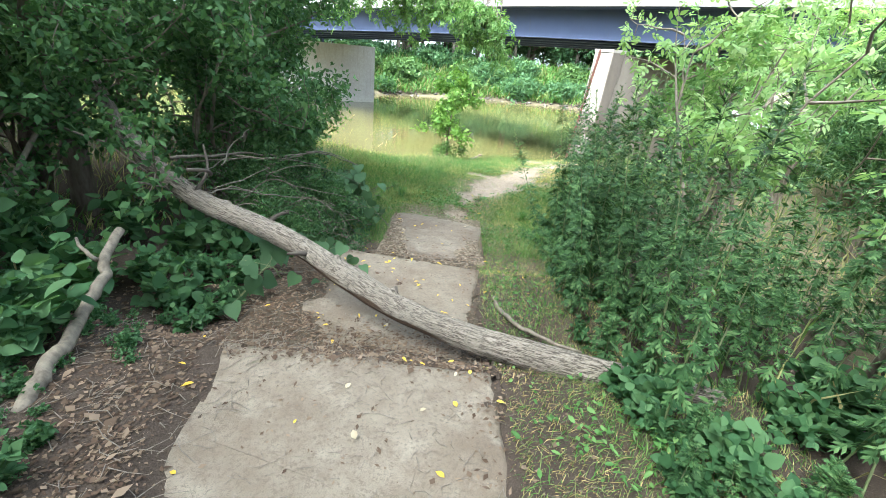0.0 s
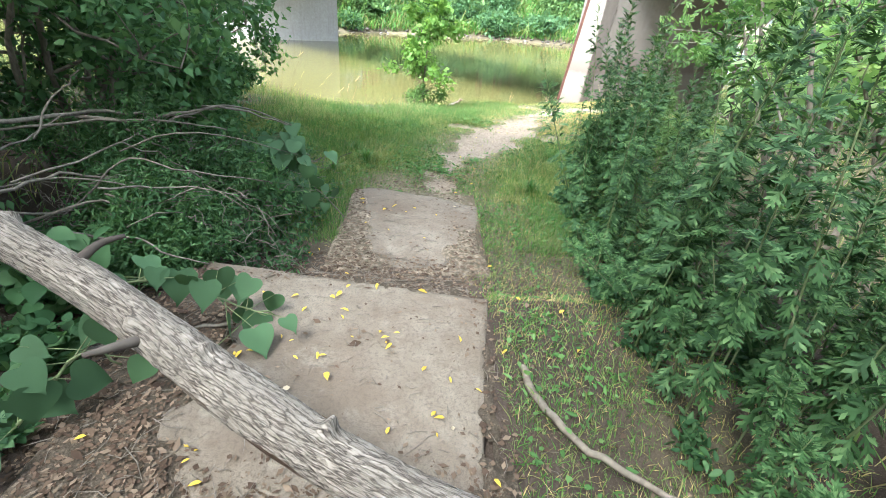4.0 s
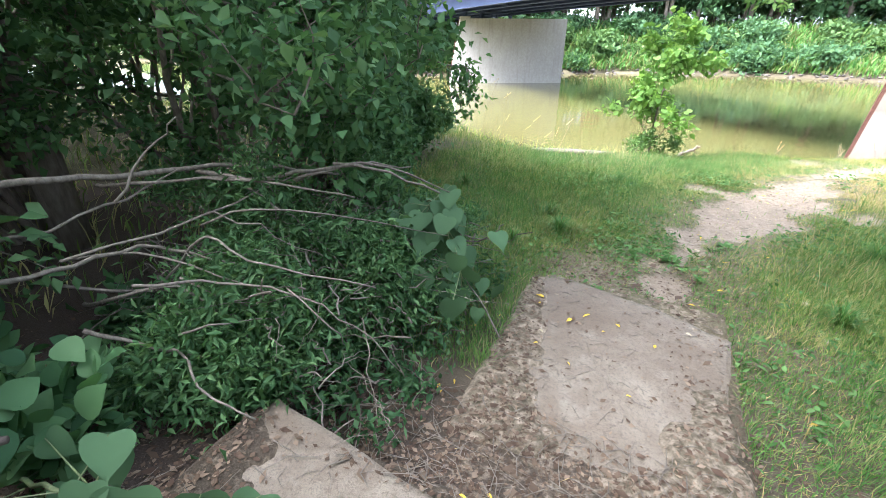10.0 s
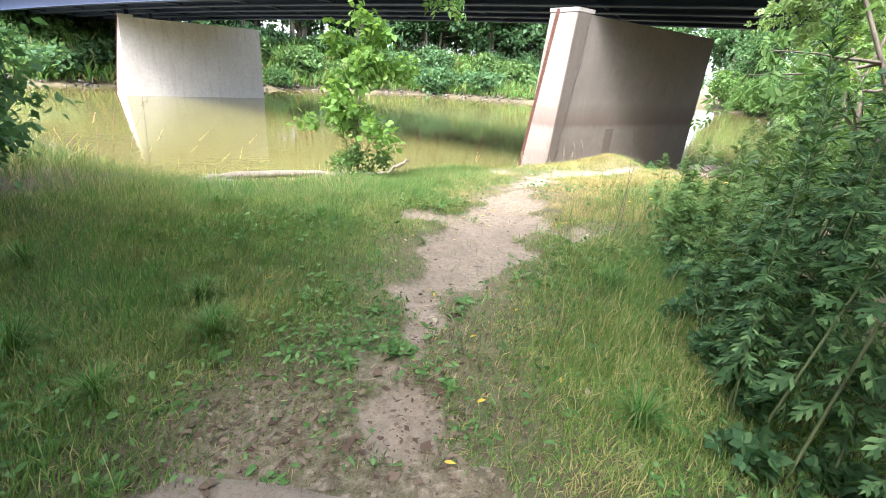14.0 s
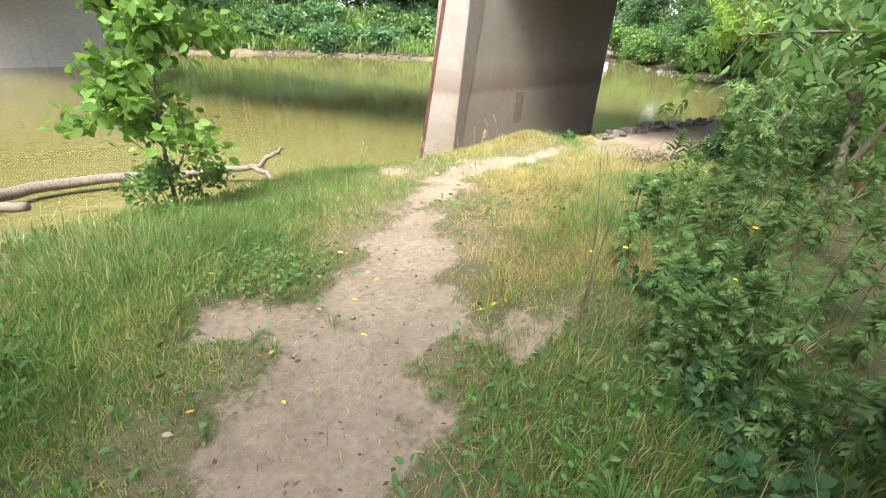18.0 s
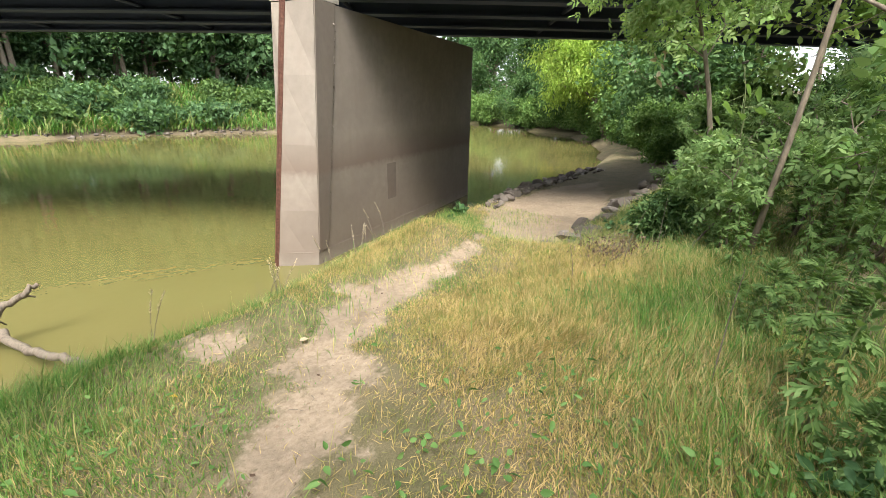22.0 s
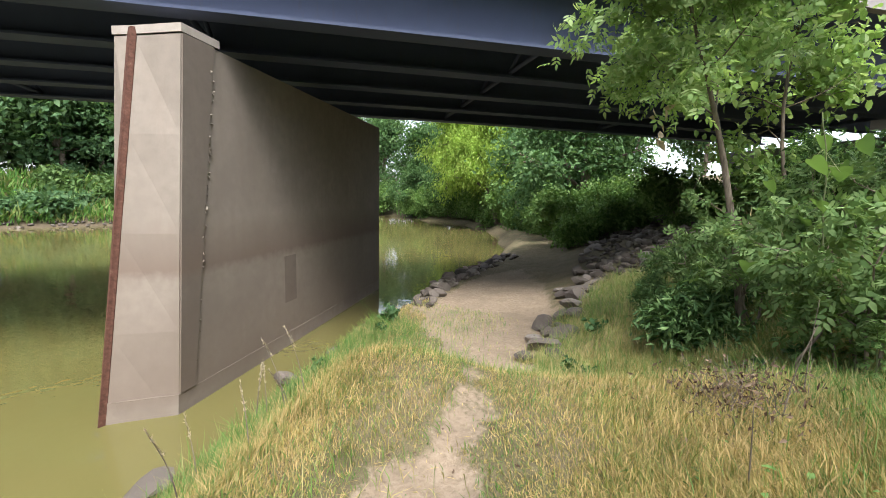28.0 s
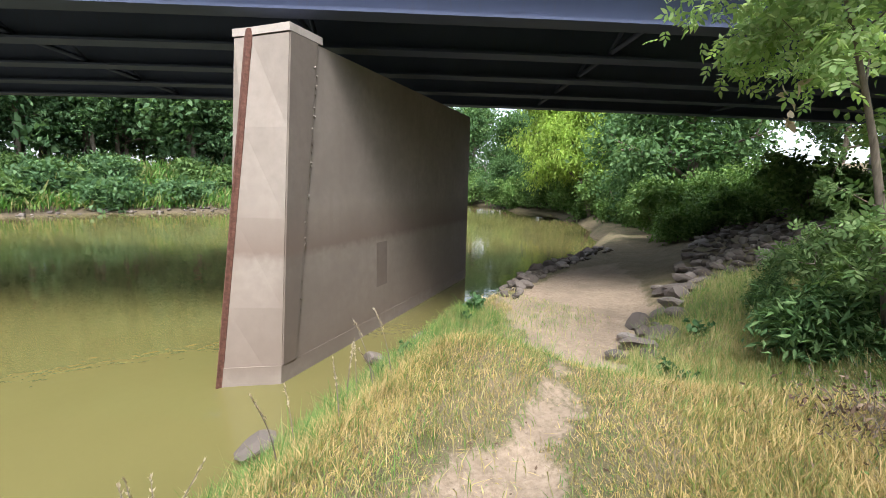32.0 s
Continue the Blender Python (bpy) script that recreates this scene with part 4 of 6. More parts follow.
for x, y, s in ((7.84, 10.89, .50), (8.35, 10.79, .42), (9.69, 11.19, .55), (10.3, 11.35, .5), (10.82, 11.43, .6), (7.31, 10.87, .32), (8.05, 11.1, .28), (9.2, 10.95, .4)):
    rock(x, y, s, None, "flat pale stone at the foot of the grassy slope", "stones at the foot of the slope")
for k in range(115):      # the strip of stones between track and water
    t = rng.uniform(0, 1)
    x = 9.3 + 7.5 * t
    rock(x, float(line_y(NEAR_EDGE, np.array(x))) - rng.uniform(-.15, .85), rng.uniform(.14, .42))
for k in range(120):     # the stone slope up towards the abutment
    t = rng.uniform(0, 1)
    d = rng.uniform(0, 1) ** .8 * 3.2
    rock(11.4 + 8 * t + d * .45, 11.9 + 2.5 * t - d * .9, rng.uniform(.18, .42))


def rubble(name, spots, label):
    """Small stones too many to pick apart, joined."""
    vs, fs, n = [], [], 0
    for x, y, size in spots:
        me = ROCKS[int(rng.integers(5))]
        co = np.empty(len(me.vertices) * 3)
        me.vertices.foreach_get("co", co)
        tri = np.array([p.vertices[:] for p in me.polygons])
        m = np.array(Euler((rng.uniform(-.4, .4), rng.uniform(-.4, .4), rng.uniform(0, 6.3))).to_matrix())
        vs.append(co.reshape(-1, 3) * size @ m.T + np.array([x, y, float(land(x, y)) + size * .1]))
        fs.append(tri + n)
        n += len(vs[-1])
    thing(name, tri_mesh(name, np.concatenate(vs), np.concatenate(fs)), M_STONE, label, "stones", kind="stuff")


spots = []
for k in range(330):
    x = 8.6 + 8.5 * rng.uniform(0, 1)
    spots.append((x, float(line_y(NEAR_EDGE, np.array(x))) - rng.uniform(-.2, 1.0), rng.uniform(.08, .22)))
for k in range(380):
    t, d = rng.uniform(0, 1), rng.uniform(0, 1) ** .8 * 3.4
    spots.append((10.8 + 8.4 * t + d * .45, 11.5 + 2.6 * t - d * .9, rng.uniform(.10, .34)))
rubble("rubble", spots, "dark broken rubble stones along both sides of the track")

# ---- fallen log over the path ----
def fallen_log():
    line = np.array([(1.5, -.78, .17), (1.0, -.66, .19), (.6, -.56, .20), (.2, -.44, .205), (-.1, -.34, .215), (-.38, -.22, .24), (-.6, -.13, .285), (-.8, -.03, .345), (-1.0, .08, .385), (-1.2, .19, .45),
                     (-1.5, .36, .505), (-1.9, .58, .525), (-2.35, .82, .54), (-2.8, 1.07, .66), (-3.25, 1.36, .84), (-3.62, 1.62, 1.10), (-3.95, 1.86, 1.42)])
    t = np.linspace(0, 1, len(line))
    u = np.linspace(0, 1, 520)
    c = np.stack([np.interp(u, t, k) for k in line.T], 1)
    for _ in range(160):
        c[1:-1] = (c[:-2] + 2 * c[1:-1] + c[2:]) / 4
    d = unit(np.gradient(c, axis=0))
    side = unit(np.cross(d, (0, 0, 1)))
    up = np.cross(side, d)
    m = 84
    th = np.arange(m) * 2 * math.pi / m
    rad = np.interp(u, (0, .15, .35, .5, .8, 1), (.086, .090, .092, .086, .080, .064))[:, None]
    run = (u * 7.2)[:, None]
    nz = np.array([[noise.noise((math.cos(a) * 3.4 + 5, math.sin(a) * 3.4, w * 3.2)) for a in th] for w in u * 7.2])
    nz2 = np.array([[noise.noise((math.cos(a) * 9.0 + 9, math.sin(a) * 9.0, w * 9.0)) for a in th] for w in u * 7.2])
    nz3 = np.array([[noise.noise((math.cos(a) * 16 + 3, math.sin(a) * 16, w * 40)) for a in th] for w in u * 7.2])
    ridge = np.clip(np.abs(nz2 + .12 * nz3) * 3.4, 0, 1) * (.9 + .2 * nz3)
    ridge = np.clip(ridge, 0, 1)
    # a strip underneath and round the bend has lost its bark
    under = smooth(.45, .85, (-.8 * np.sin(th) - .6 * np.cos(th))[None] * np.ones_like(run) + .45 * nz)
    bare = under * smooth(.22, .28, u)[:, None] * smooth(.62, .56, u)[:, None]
    r = rad * (1 + .05 * np.sin(run * 2.4) + .06 * nz) + .006 * ridge * (1 - bare) - .008 * bare
    for at, ang, size in ((.36, 1.2, .05), (.565, 2.2, .035), (.50, 1.4, .03), (.72, .5, .03)):
        r = r + size * np.exp(-((u[:, None] - at) / .006) ** 2 - (np.angle(np.exp(1j * (th[None] - ang))) / .35) ** 2)
    v = c[:, None] + np.cos(th)[None, :, None] * side[:, None] * r[..., None] + np.sin(th)[None, :, None] * up[:, None] * r[..., None]
    i = np.arange(520 * m).reshape(520, m)
    j = np.roll(i, -1, 1)
    q = np.stack([i[:-1], j[:-1], j[1:], i[1:]], -1).reshape(-1, 4)
    tris = quads_to_tris(q)
    tris = np.concatenate([tris, [(i[0, 0], i[0, k + 1], i[0, k]) for k in range(1, m - 1)], [(i[-1, 0], i[-1, k], i[-1, k + 1]) for k in range(1, m - 1)]])
    me = tri_mesh("trunk", v.reshape(-1, 3), tris, True)
    float_attr(me, "ridge", ridge.ravel())
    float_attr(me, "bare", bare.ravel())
    float_attr(me, "round_x", (np.cos(th)[None] * rad).ravel())
    float_attr(me, "round_y", (np.sin(th)[None] * rad).ravel())
    float_attr(me, "along", (np.ones_like(th)[None] * run).ravel())
    log = thing("fallen_log", None, None, "fallen tree trunk with furrowed grey-brown bark lying across the path", "log")
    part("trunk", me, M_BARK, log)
    stubs = (((-1.18, .16, .46), (-1.24, .06, .50), (-1.30, -.01, .52), .024, .009), ((-1.62, .44, .55), (-1.58, .55, .60), (-1.51, .62, .60), .024, .009),
             ((-2.42, .84, .62), (-2.32, .95, .80), (-2.46, 1.14, .98), .018, .009), ((-2.30, .92, .78), (-2.26, .82, .84), (-2.38, .70, .86), .017, .015))
    for a, b, c2, r0, r1 in stubs:
        v, f = pipe((a, b, c2), r0, r1, 9)
        part("branch_stub", tri_mesh("branch_stub", v, f, True), M_BARK, log, "broken branch stub")
    return log


fallen_log()


def stick(points, r0, r1, name="fallen_branch", label="dead grey branch lying on the ground", material=None, sides=7, group=""):
    v, f = pipe(points, r0, r1, sides, r0 * .25)
    return thing(name, tri_mesh(name, v, f, True), material or M_TWIG, label, "branch", group)


stick([(0.28, 0.52, .03), (.30, .36, .03), (.38, .15, .05), (.55, -.05, .05), (.85, -.22, .06)], .022, .012, label="curved broken branch in the grass beside the slab", material=M_TRUNK)
stick([(-2.42, -.09, .62), (-2.37, -.32, .55), (-2.27, -.49, .45), (-2.22, -.72, .40), (-2.15, -.91, .38), (-2.09, -1.14, .34), (-2.03, -1.32, .30), (-1.98, -1.6, .22)], .030, .042, label="crooked dead branch standing in the undergrowth", material=M_TRUNK)
stick([(-2.36, -.40, .54), (-2.44, -.42, .62), (-2.50, -.36, .66)], .016, .008, label="short broken fork of a dead branch", material=M_TRUNK)
stick([(-1.75, -1.3, .24), (-2.1, -1.15, .26), (-2.4, -1.1, .24)], .012, .018)
stick([(-1.9, .5, .0), (-1.62, .58, .04), (-1.45, .68, .02), (-1.2, .75, .04)], .016, .009)


# ---- low plants: kinds built once, then repeated ----
def mesh_of(pair, name):
    return tri_mesh(name, *pair)


def weed_kind(seed, height, lush=1.0):
    """A straight upright weed: cut leaves that arch away all round the stem, and a tight spire of small ones at the tip."""
    r = np.random.default_rng(seed)
    lean = r.normal(size=2) * .07
    at = lambda t: np.stack([lean[0] * t ** 2 * height, lean[1] * t ** 2 * height, t * height], -1)
    n = int(44 * height * lush)
    t = np.sort(r.uniform(.14, .92, n) ** .85)
    ang = np.arange(n) * 2.4 + r.normal(size=n) * .35
    out = np.stack([np.cos(ang), np.sin(ang), -.75 + 1.0 * t + r.normal(size=n) * .25], 1)
    size = .128 * (1.05 - .55 * t) * r.uniform(.7, 1.2, n) * smooth(.0, .35, t + .15)
    big = leaves(at(t) + unit(out) * .012, out, np.tile((0, 0, 1.0), (n, 1)) + r.normal(size=(n, 3)) * .22, size, size * .95, LOBED)
    # the spire
    m = int(24 * lush ** .5)
    ts = np.linspace(.80, 1.0, m)
    an = np.arange(m) * 2.4
    o = np.stack([np.cos(an), np.sin(an), .7 + 4.0 * (ts - .8) + r.normal(size=m) * .15], 1)
    sz = .074 * (1.25 - 4.0 * (ts - .8)) * r.uniform(.8, 1.2, m)
    spire = leaves(at(ts), o, np.tile((0, 0, 1.0), (m, 1)) + r.normal(size=(m, 3)) * .15, sz, sz * .62, LOBED)
    # small leaves in the axils
    k = int(20 * height * lush)
    ta = r.uniform(.3, .9, k)
    aa = r.uniform(0, 6.3, k)
    ax = leaves(at(ta) + np.stack([np.cos(aa), np.sin(aa), np.zeros(k)], 1) * .02, np.stack([np.cos(aa), np.sin(aa), np.full(k, .9)], 1), np.tile((0, 0, 1.0), (k, 1)) + r.normal(size=(k, 3)) * .2, r.uniform(.035, .06, k), r.uniform(.018, .03, k))
    return mesh_of(join(big, spire, ax), "leaves"), mesh_of(pipe([tuple(at(np.array(a))) for a in np.linspace(0, 1, 6)], .0058, .0018, 5), "stem")


def herb_kind(seed, height, count, length, width, shape=OVATE):
    """A low leafy herb with several slanting stalks."""
    r = np.random.default_rng(seed)
    segs, tips = [], []
    for k in range(count):
        an, out = r.uniform(0, 6.3), r.uniform(.15, .75)
        d = unit(np.array([math.cos(an) * out, math.sin(an) * out, 1.0]))
        h = height * r.uniform(.5, 1.05)
        p = np.array([r.normal() * .05, r.normal() * .05, 0])
        for w in np.linspace(.3, 1, 5):
            tips.append((p + d * h * w, d))
        if k:
            segs += bent((p, p + d * h * .5, p + d * h + np.array([0, 0, -.03])), .004, .002)[::2]
        else:
            first = pipe((p, p + d * h * .5, p + d * h + np.array([0, 0, -.03])), .005, .002, 4)
    return tri_mesh("leaves", *join(foliage(r, tips, 2 if shape is TRIFOLIATE else 3, .035, length, width, shape, 0.0, 1.2), tubes(segs, 3)), True), mesh_of(first, "stem")


def plant_from(kind, name, label, category, group, leaf_mat, stem_mat):
    made = []

    def place(x, y, size=1.0, turn=None, z=None, tilt=(0, 0)):
        z = float(land(x, y)) if z is None else z
        m = Matrix.LocRotScale((x, y, z - .01), Euler((tilt[0], tilt[1], rng.uniform(0, 6.3) if turn is None else turn)), (size, size, size * rng.uniform(.88, 1.12)))
        if made:
            ob = copy_thing(made[0], Matrix.Identity(4))
            ob.matrix_world = m
            return ob
        base = thing(name, None, None, label, category, group)
        part("leaves", kind[0], leaf_mat, base)
        if kind[1]:
            part("stem", kind[1], stem_mat, base)
        base.matrix_world = m
        made.append(base)
        return base

    return place


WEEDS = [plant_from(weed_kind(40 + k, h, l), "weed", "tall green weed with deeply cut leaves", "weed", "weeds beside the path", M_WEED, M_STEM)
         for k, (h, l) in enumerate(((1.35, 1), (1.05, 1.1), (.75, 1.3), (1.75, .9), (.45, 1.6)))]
OPEN_WEEDS = [plant_from(weed_kind(50 + k, h, l), "weed", "leafy weed, its green lightened for sunlight, at the edge of the grass", "weed", "weeds beside the track", M_OPEN, M_STEM)
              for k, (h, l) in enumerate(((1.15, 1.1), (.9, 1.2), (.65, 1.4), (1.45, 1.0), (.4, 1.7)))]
HERBS = [plant_from(herb_kind(60 + k, *a), "herb", lab, "plant", "undergrowth herbs", M_HERB, M_STEM)
         for k, (a, lab) in enumerate((((.30, 9, .085, .075), "low leafy green herb"), ((.22, 8, .065, .055), "low leafy green herb"), ((.40, 10, .10, .085), "knee-high broad-leaved green plant"), ((.16, 7, .07, .035), "small narrow-leaved green plant"), ((.22, 8, .10, .10, TRIFOLIATE), "low plant with leaves in threes under the weeds")))]
WEED_EDGE = np.array([(.86, -4), (.84, -1.6), (1.0, -.7), (.92, .1), (.95, .75), (1.08, 1.45), (1.20, 2.4), (1.30, 3.3), (1.60, 3.9), (1.80, 4.6), (2.15, 5.3), (2.7, 6.1), (3.4, 6.75), (4.6, 7.35), (5.9, 8.1), (7.0, 8.7), (8.5, 9.5), (10.5, 10.5)])


def right_of_edge(t, off):
    """A place off metres behind the weeds' front, t along it from 0 to 1."""
    k = t * (len(WEED_EDGE) - 1)
    p = np.array([np.interp(k, np.arange(len(WEED_EDGE)), c) for c in WEED_EDGE.T])
    e = .01
    d = np.array([np.interp(min(k + e, len(WEED_EDGE) - 1), np.arange(len(WEED_EDGE)), c) - np.interp(max(k - e, 0), np.arange(len(WEED_EDGE)), c) for c in WEED_EDGE.T])
    d = d / np.linalg.norm(d)
    return p + np.array([d[1], -d[0]]) * off


for n in range(215):
    t, off = rng.uniform(0, .88), abs(rng.normal()) * .85 - .05
    p = right_of_edge(t, off)
    kind = (4 if rng.uniform() < .5 else 2) if off < .22 else int(rng.choice([0, 1, 2, 3], p=[.3, .22, .18, .3]))
    if t > .53:
        kind = int(rng.choice([2, 4, 4])) if off < .45 else int(rng.choice([1, 2, 0]))
    if p[1] < -.35 and p[0] < 1.65:
        WEEDS[4](p[0], p[1], rng.uniform(.45, .7))
        continue
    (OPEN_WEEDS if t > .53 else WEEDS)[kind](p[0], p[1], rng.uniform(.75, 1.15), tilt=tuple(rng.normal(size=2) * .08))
for n in range(34):
    p = right_of_edge(rng.uniform(.08, .50), rng.uniform(-.05, .35))
    WEEDS[int(rng.choice([0, 3, 3]))](p[0], p[1], rng.uniform(.85, 1.2), tilt=tuple(rng.normal(size=2) * .12))
for n in range(75):
    x, y = rng.uniform(1.75, 3.6), rng.uniform(-2.6, .8)
    WEEDS[int(rng.choice([0, 1, 2, 3, 4]))](x, y, rng.uniform(.8, 1.1), tilt=tuple(rng.normal(size=2) * .08))
for n in range(32):
    HERBS[int(rng.choice([0, 1, 2, 4]))](rng.uniform(.75, 2.8), rng.uniform(-2.4, -.75), rng.uniform(.6, 1.1))
for x, y, size, tilt in ((1.10, .95, .80, (.0, -.75)), (1.15, 1.15, .75, (.1, -.6)), (1.05, .7, .6, (-.2, -.5)), (1.3, .6, .9, (0, -.3))):
    WEEDS[1](x, y, size, 0.0, tilt=tilt)
for n in range(30):
    t, off = rng.uniform(0, 1), abs(rng.normal()) * .35 - .05
    p = right_of_edge(t, off)
    if t > .1 or off > 0:
        HERBS[int(rng.choice([0, 1, 3, 3]))](p[0], p[1], rng.uniform(.5, .95))
def by_branch(x, y):
    """In front of the dead branch in the undergrowth, where nothing tall grows."""
    return -1.75 < y < -.1 and -.10 < x - np.interp(y, (-1.6, -.9, -.1), (-1.98, -2.15, -2.42)) < .34


for n in range(50):
    x, y = rng.uniform(-4.2, -1.75), rng.uniform(-3.4, 1.2)
    if by_branch(x, y):
        continue
    if x < -1.95 + .25 * wave(np.array(x), np.array(y), 3.0) or rng.uniform() < .12:
        HERBS[int(rng.choice([0, 1, 2]))](x, y, rng.uniform(.7, 1.35))
for n in range(30):
    x, y = rng.uniform(-3.0, -1.72), rng.uniform(-3.2, .2)
    HERBS[int(rng.choice([0, 1, 3]))](x, y, rng.uniform(.5, .95) * (.4 if by_branch(x, y) else 1))
for n in range(84):
    y = rng.uniform(-3.0, .5)
    x = np.interp(y, (-3, -1.6, -1.27, -1.1, -.66, -.3, .5), (-1.6, -1.72, -1.9, -1.75, -1.9, -1.72, -1.75)) - abs(rng.normal()) * .55
    HERBS[int(rng.choice([0, 1, 1, 4, 4]))](float(x), y, rng.uniform(.45, .85) * (.45 if by_branch(x, y) else 1))
for n in range(36):
    p = right_of_edge(rng.uniform(.0, .6), rng.uniform(-.1, .35))
    HERBS[int(rng.choice([4, 4, 1]))](p[0], p[1], rng.uniform(.5, .85))
for n in range(25):
    x, y = rng.uniform(-3.2, -1.15), rng.uniform(1.4, 3.4)
    HERBS[int(rng.choice([0, 1, 3]))](x, y, rng.uniform(.6, 1.1))


# ---- shrubs and trees ----
def thick(segs, least):
    return [s for s in segs if s[2] > least] or segs[:40]


def shrub(x, y, height, radius, seed, leaf_mat, name="shrub", label="", category="shrub", leaf=(.075, .045), per=14, stems=7, kids=4, z=None, shape=KITE, spread=.10, lean=(0, 0), wood=None, group="", least=0.0):
    """Many stems from one root, each branching, with leaves in clumps at the twigs."""
    r = np.random.default_rng(seed)
    segs, tips = [], []
    for k in range(stems):
        an, o = r.uniform(0, 6.3), r.uniform(.1, .9) * radius / height
        s, tp = grow(r, (r.normal() * .12, r.normal() * .12, 0), (math.cos(an) * o + lean[0], math.sin(an) * o + lean[1], 1), height * r.uniform(.6, 1), .035 * height / 3, 2, .75, kids, .12, .17, 5, .42)
        segs += s
        tips += tp
    ob = thing(name, None, None, label, category, group)
    ob.location = (x, y, float(land(x, y)) - .03 if z is None else z)
    part("crown", mesh_of(foliage(r, tips, per, spread, leaf[0], leaf[1], shape), "crown"), leaf_mat, ob)
    tagged(part("branchwork", mesh_of(tubes(thick(segs, least), 4), "branchwork"), wood or M_TRUNK, ob), kind="stuff")
    return ob


def tree(x, y, height, radius, seed, leaf_mat, name="tree", label="", trunk=.16, lean=(0, 0), leaf=(.10, .055), per=16, limbs=9, first=.3, z=None, spread=.22, shape=KITE, limb_lift=.3, droop=-.2, group="", wood=None, kids=4, least=0.0):
    """A tapered trunk with limbs set along it, each branching into leafy twigs."""
    r = np.random.default_rng(seed)
    top = np.array([lean[0] * height, lean[1] * height, height])
    mid = top * .5 + np.array([*(r.normal(size=2) * .04 * height), 0])
    trunk_segs = bent(((0, 0, -.1), mid, top), trunk, trunk * .25)
    segs, tips = [], []
    for k in range(limbs):
        f = first + (1 - first) * (k + r.uniform(0, .8)) / limbs
        i = min(int(f * len(trunk_segs)), len(trunk_segs) - 1)
        at, an = np.array(trunk_segs[i][1]), k * 2.4 + r.uniform(-.4, .4)
        reach = radius * (1.05 - .55 * (f - first) / (1 - first)) * r.uniform(.7, 1.1)
        s, tp = grow(r, at, (math.cos(an), math.sin(an), limb_lift + r.uniform(0, .5)), reach, trunk * .4 * (1.2 - f), 2, .65, kids, .1, .15, 5, .45)
        segs += s
        tips += tp
    ob = thing(name, None, None, label, "tree", group)
    ob.location = (x, y, float(land(x, y)) if z is None else z)
    part("trunk", mesh_of(pipe(((0, 0, -.1), mid, top), trunk, trunk * .25, 10), "trunk"), wood or M_TRUNK, ob)
    tagged(part("branchwork", mesh_of(tubes(thick(segs, least), 4), "branchwork"), wood or M_TRUNK, ob), kind="stuff")
    part("crown", mesh_of(foliage(r, tips, per, spread, leaf[0], leaf[1], shape, droop), "crown"), leaf_mat, ob)
    return ob


def repeat(ob, places, group=""):
    for x, y, s, turn in places:
        c = copy_thing(ob, Matrix.Identity(4))
        c.matrix_world = Matrix.LocRotScale((x, y, float(land(x, y)) - .05), Euler((0, 0, turn)), (s, s, s * rng.uniform(.9, 1.12)))


# dark thicket beside the path
DARK = "dense dark green shrub in shade beside the path"
for k, (x, y, h, r0) in enumerate(((-3.3, 2.9, 3.0, 1.5), (-3.8, 4.15, 3.3, 1.5), (-4.4, 5.7, 2.9, 1.1), (-5.2, 2.2, 3.6, 1.9), (-5.6, 4.6, 4.2, 2.0), (-4.4, 0.9, 3.0, 1.5), (-4.6, -1.0, 2.6, 1.5), (-4.3, -.4, 1.4, .8), (-3.35, 4.75, 1.1, .6), (-3.7, 5.6, .9, .6))):
    shrub(x, y, h, r0, 100 + k, M_BUSH, label=DARK, per=16, leaf=(.085, .05), stems=8, group="dark thicket")

row = shrub(-7.6, 2.5, 3.4, 2.0, 130, M_BUSH, label="dense dark green shrub behind the path", per=14, leaf=(.12, .07), stems=8, spread=.14, group="dark thicket")
repeat(row, [(-7.2, .3, 1, 1), (-7.6, -2.2, 1.1, 2), (-7.8, 5.2, 1.1, 3), (-7.4, -4.8, 1.0, 5), (-10.5, 1, 1.4, .5), (-10.8, 4.5, 1.4, 1.5), (-10.6, -2.5, 1.4, 2.5), (-6.0, -3.2, .8, 4.5), (-13, -5, 1.5, 2)])

# small tree on the edge of the bank
tree(-.32, 8.95, 1.85, .80, 140, M_YOUNG, "sapling", "young bright green tree on the edge of the river bank", .024, (.06, 0), (.105, .078), 3, 12, .10, spread=.08, shape=OVAL, limb_lift=.45, kids=3)
shrub(-.31, 8.96, .6, .24, 141, M_SAP, "bush", "low leafy growth round the foot of the young tree", "shrub", (.065, .045), 4, 4, 3, shape=OVAL, spread=.06)

# saplings and bushes beside the track
for k, (x, y, h, r0) in enumerate(((4.3, 5.1, 3.2, .8), (5.2, 6.2, 3.6, .9), (3.6, 3.5, 2.9, .7), (5.9, 5.3, 3.8, .9))):
    shrub(x, y, h, r0, 150 + k, M_SAP, "sapling", "slender green sapling with feathery leaves beside the track", "tree", (.17, .19), 3, 3, 3, spread=.07, shape=PINNATE, group="saplings beside the track")
for k, (x, y, h, r0) in enumerate(((6.5, 8.1, 1.2, .7), (7.6, 8.7, 1.3, .8), (6.5, 7.0, 1.5, .8), (8.6, 9.3, 1.2, .8), (7.2, 7.6, 1.7, .8))):
    shrub(x, y, h, r0, 170 + k, M_BRUSH, "bush", "leafy green bush at the edge of the grass", "shrub", (.13, .145), 3, 5, 3, shape=PINNATE, spread=.07, group="bushes beside the track")
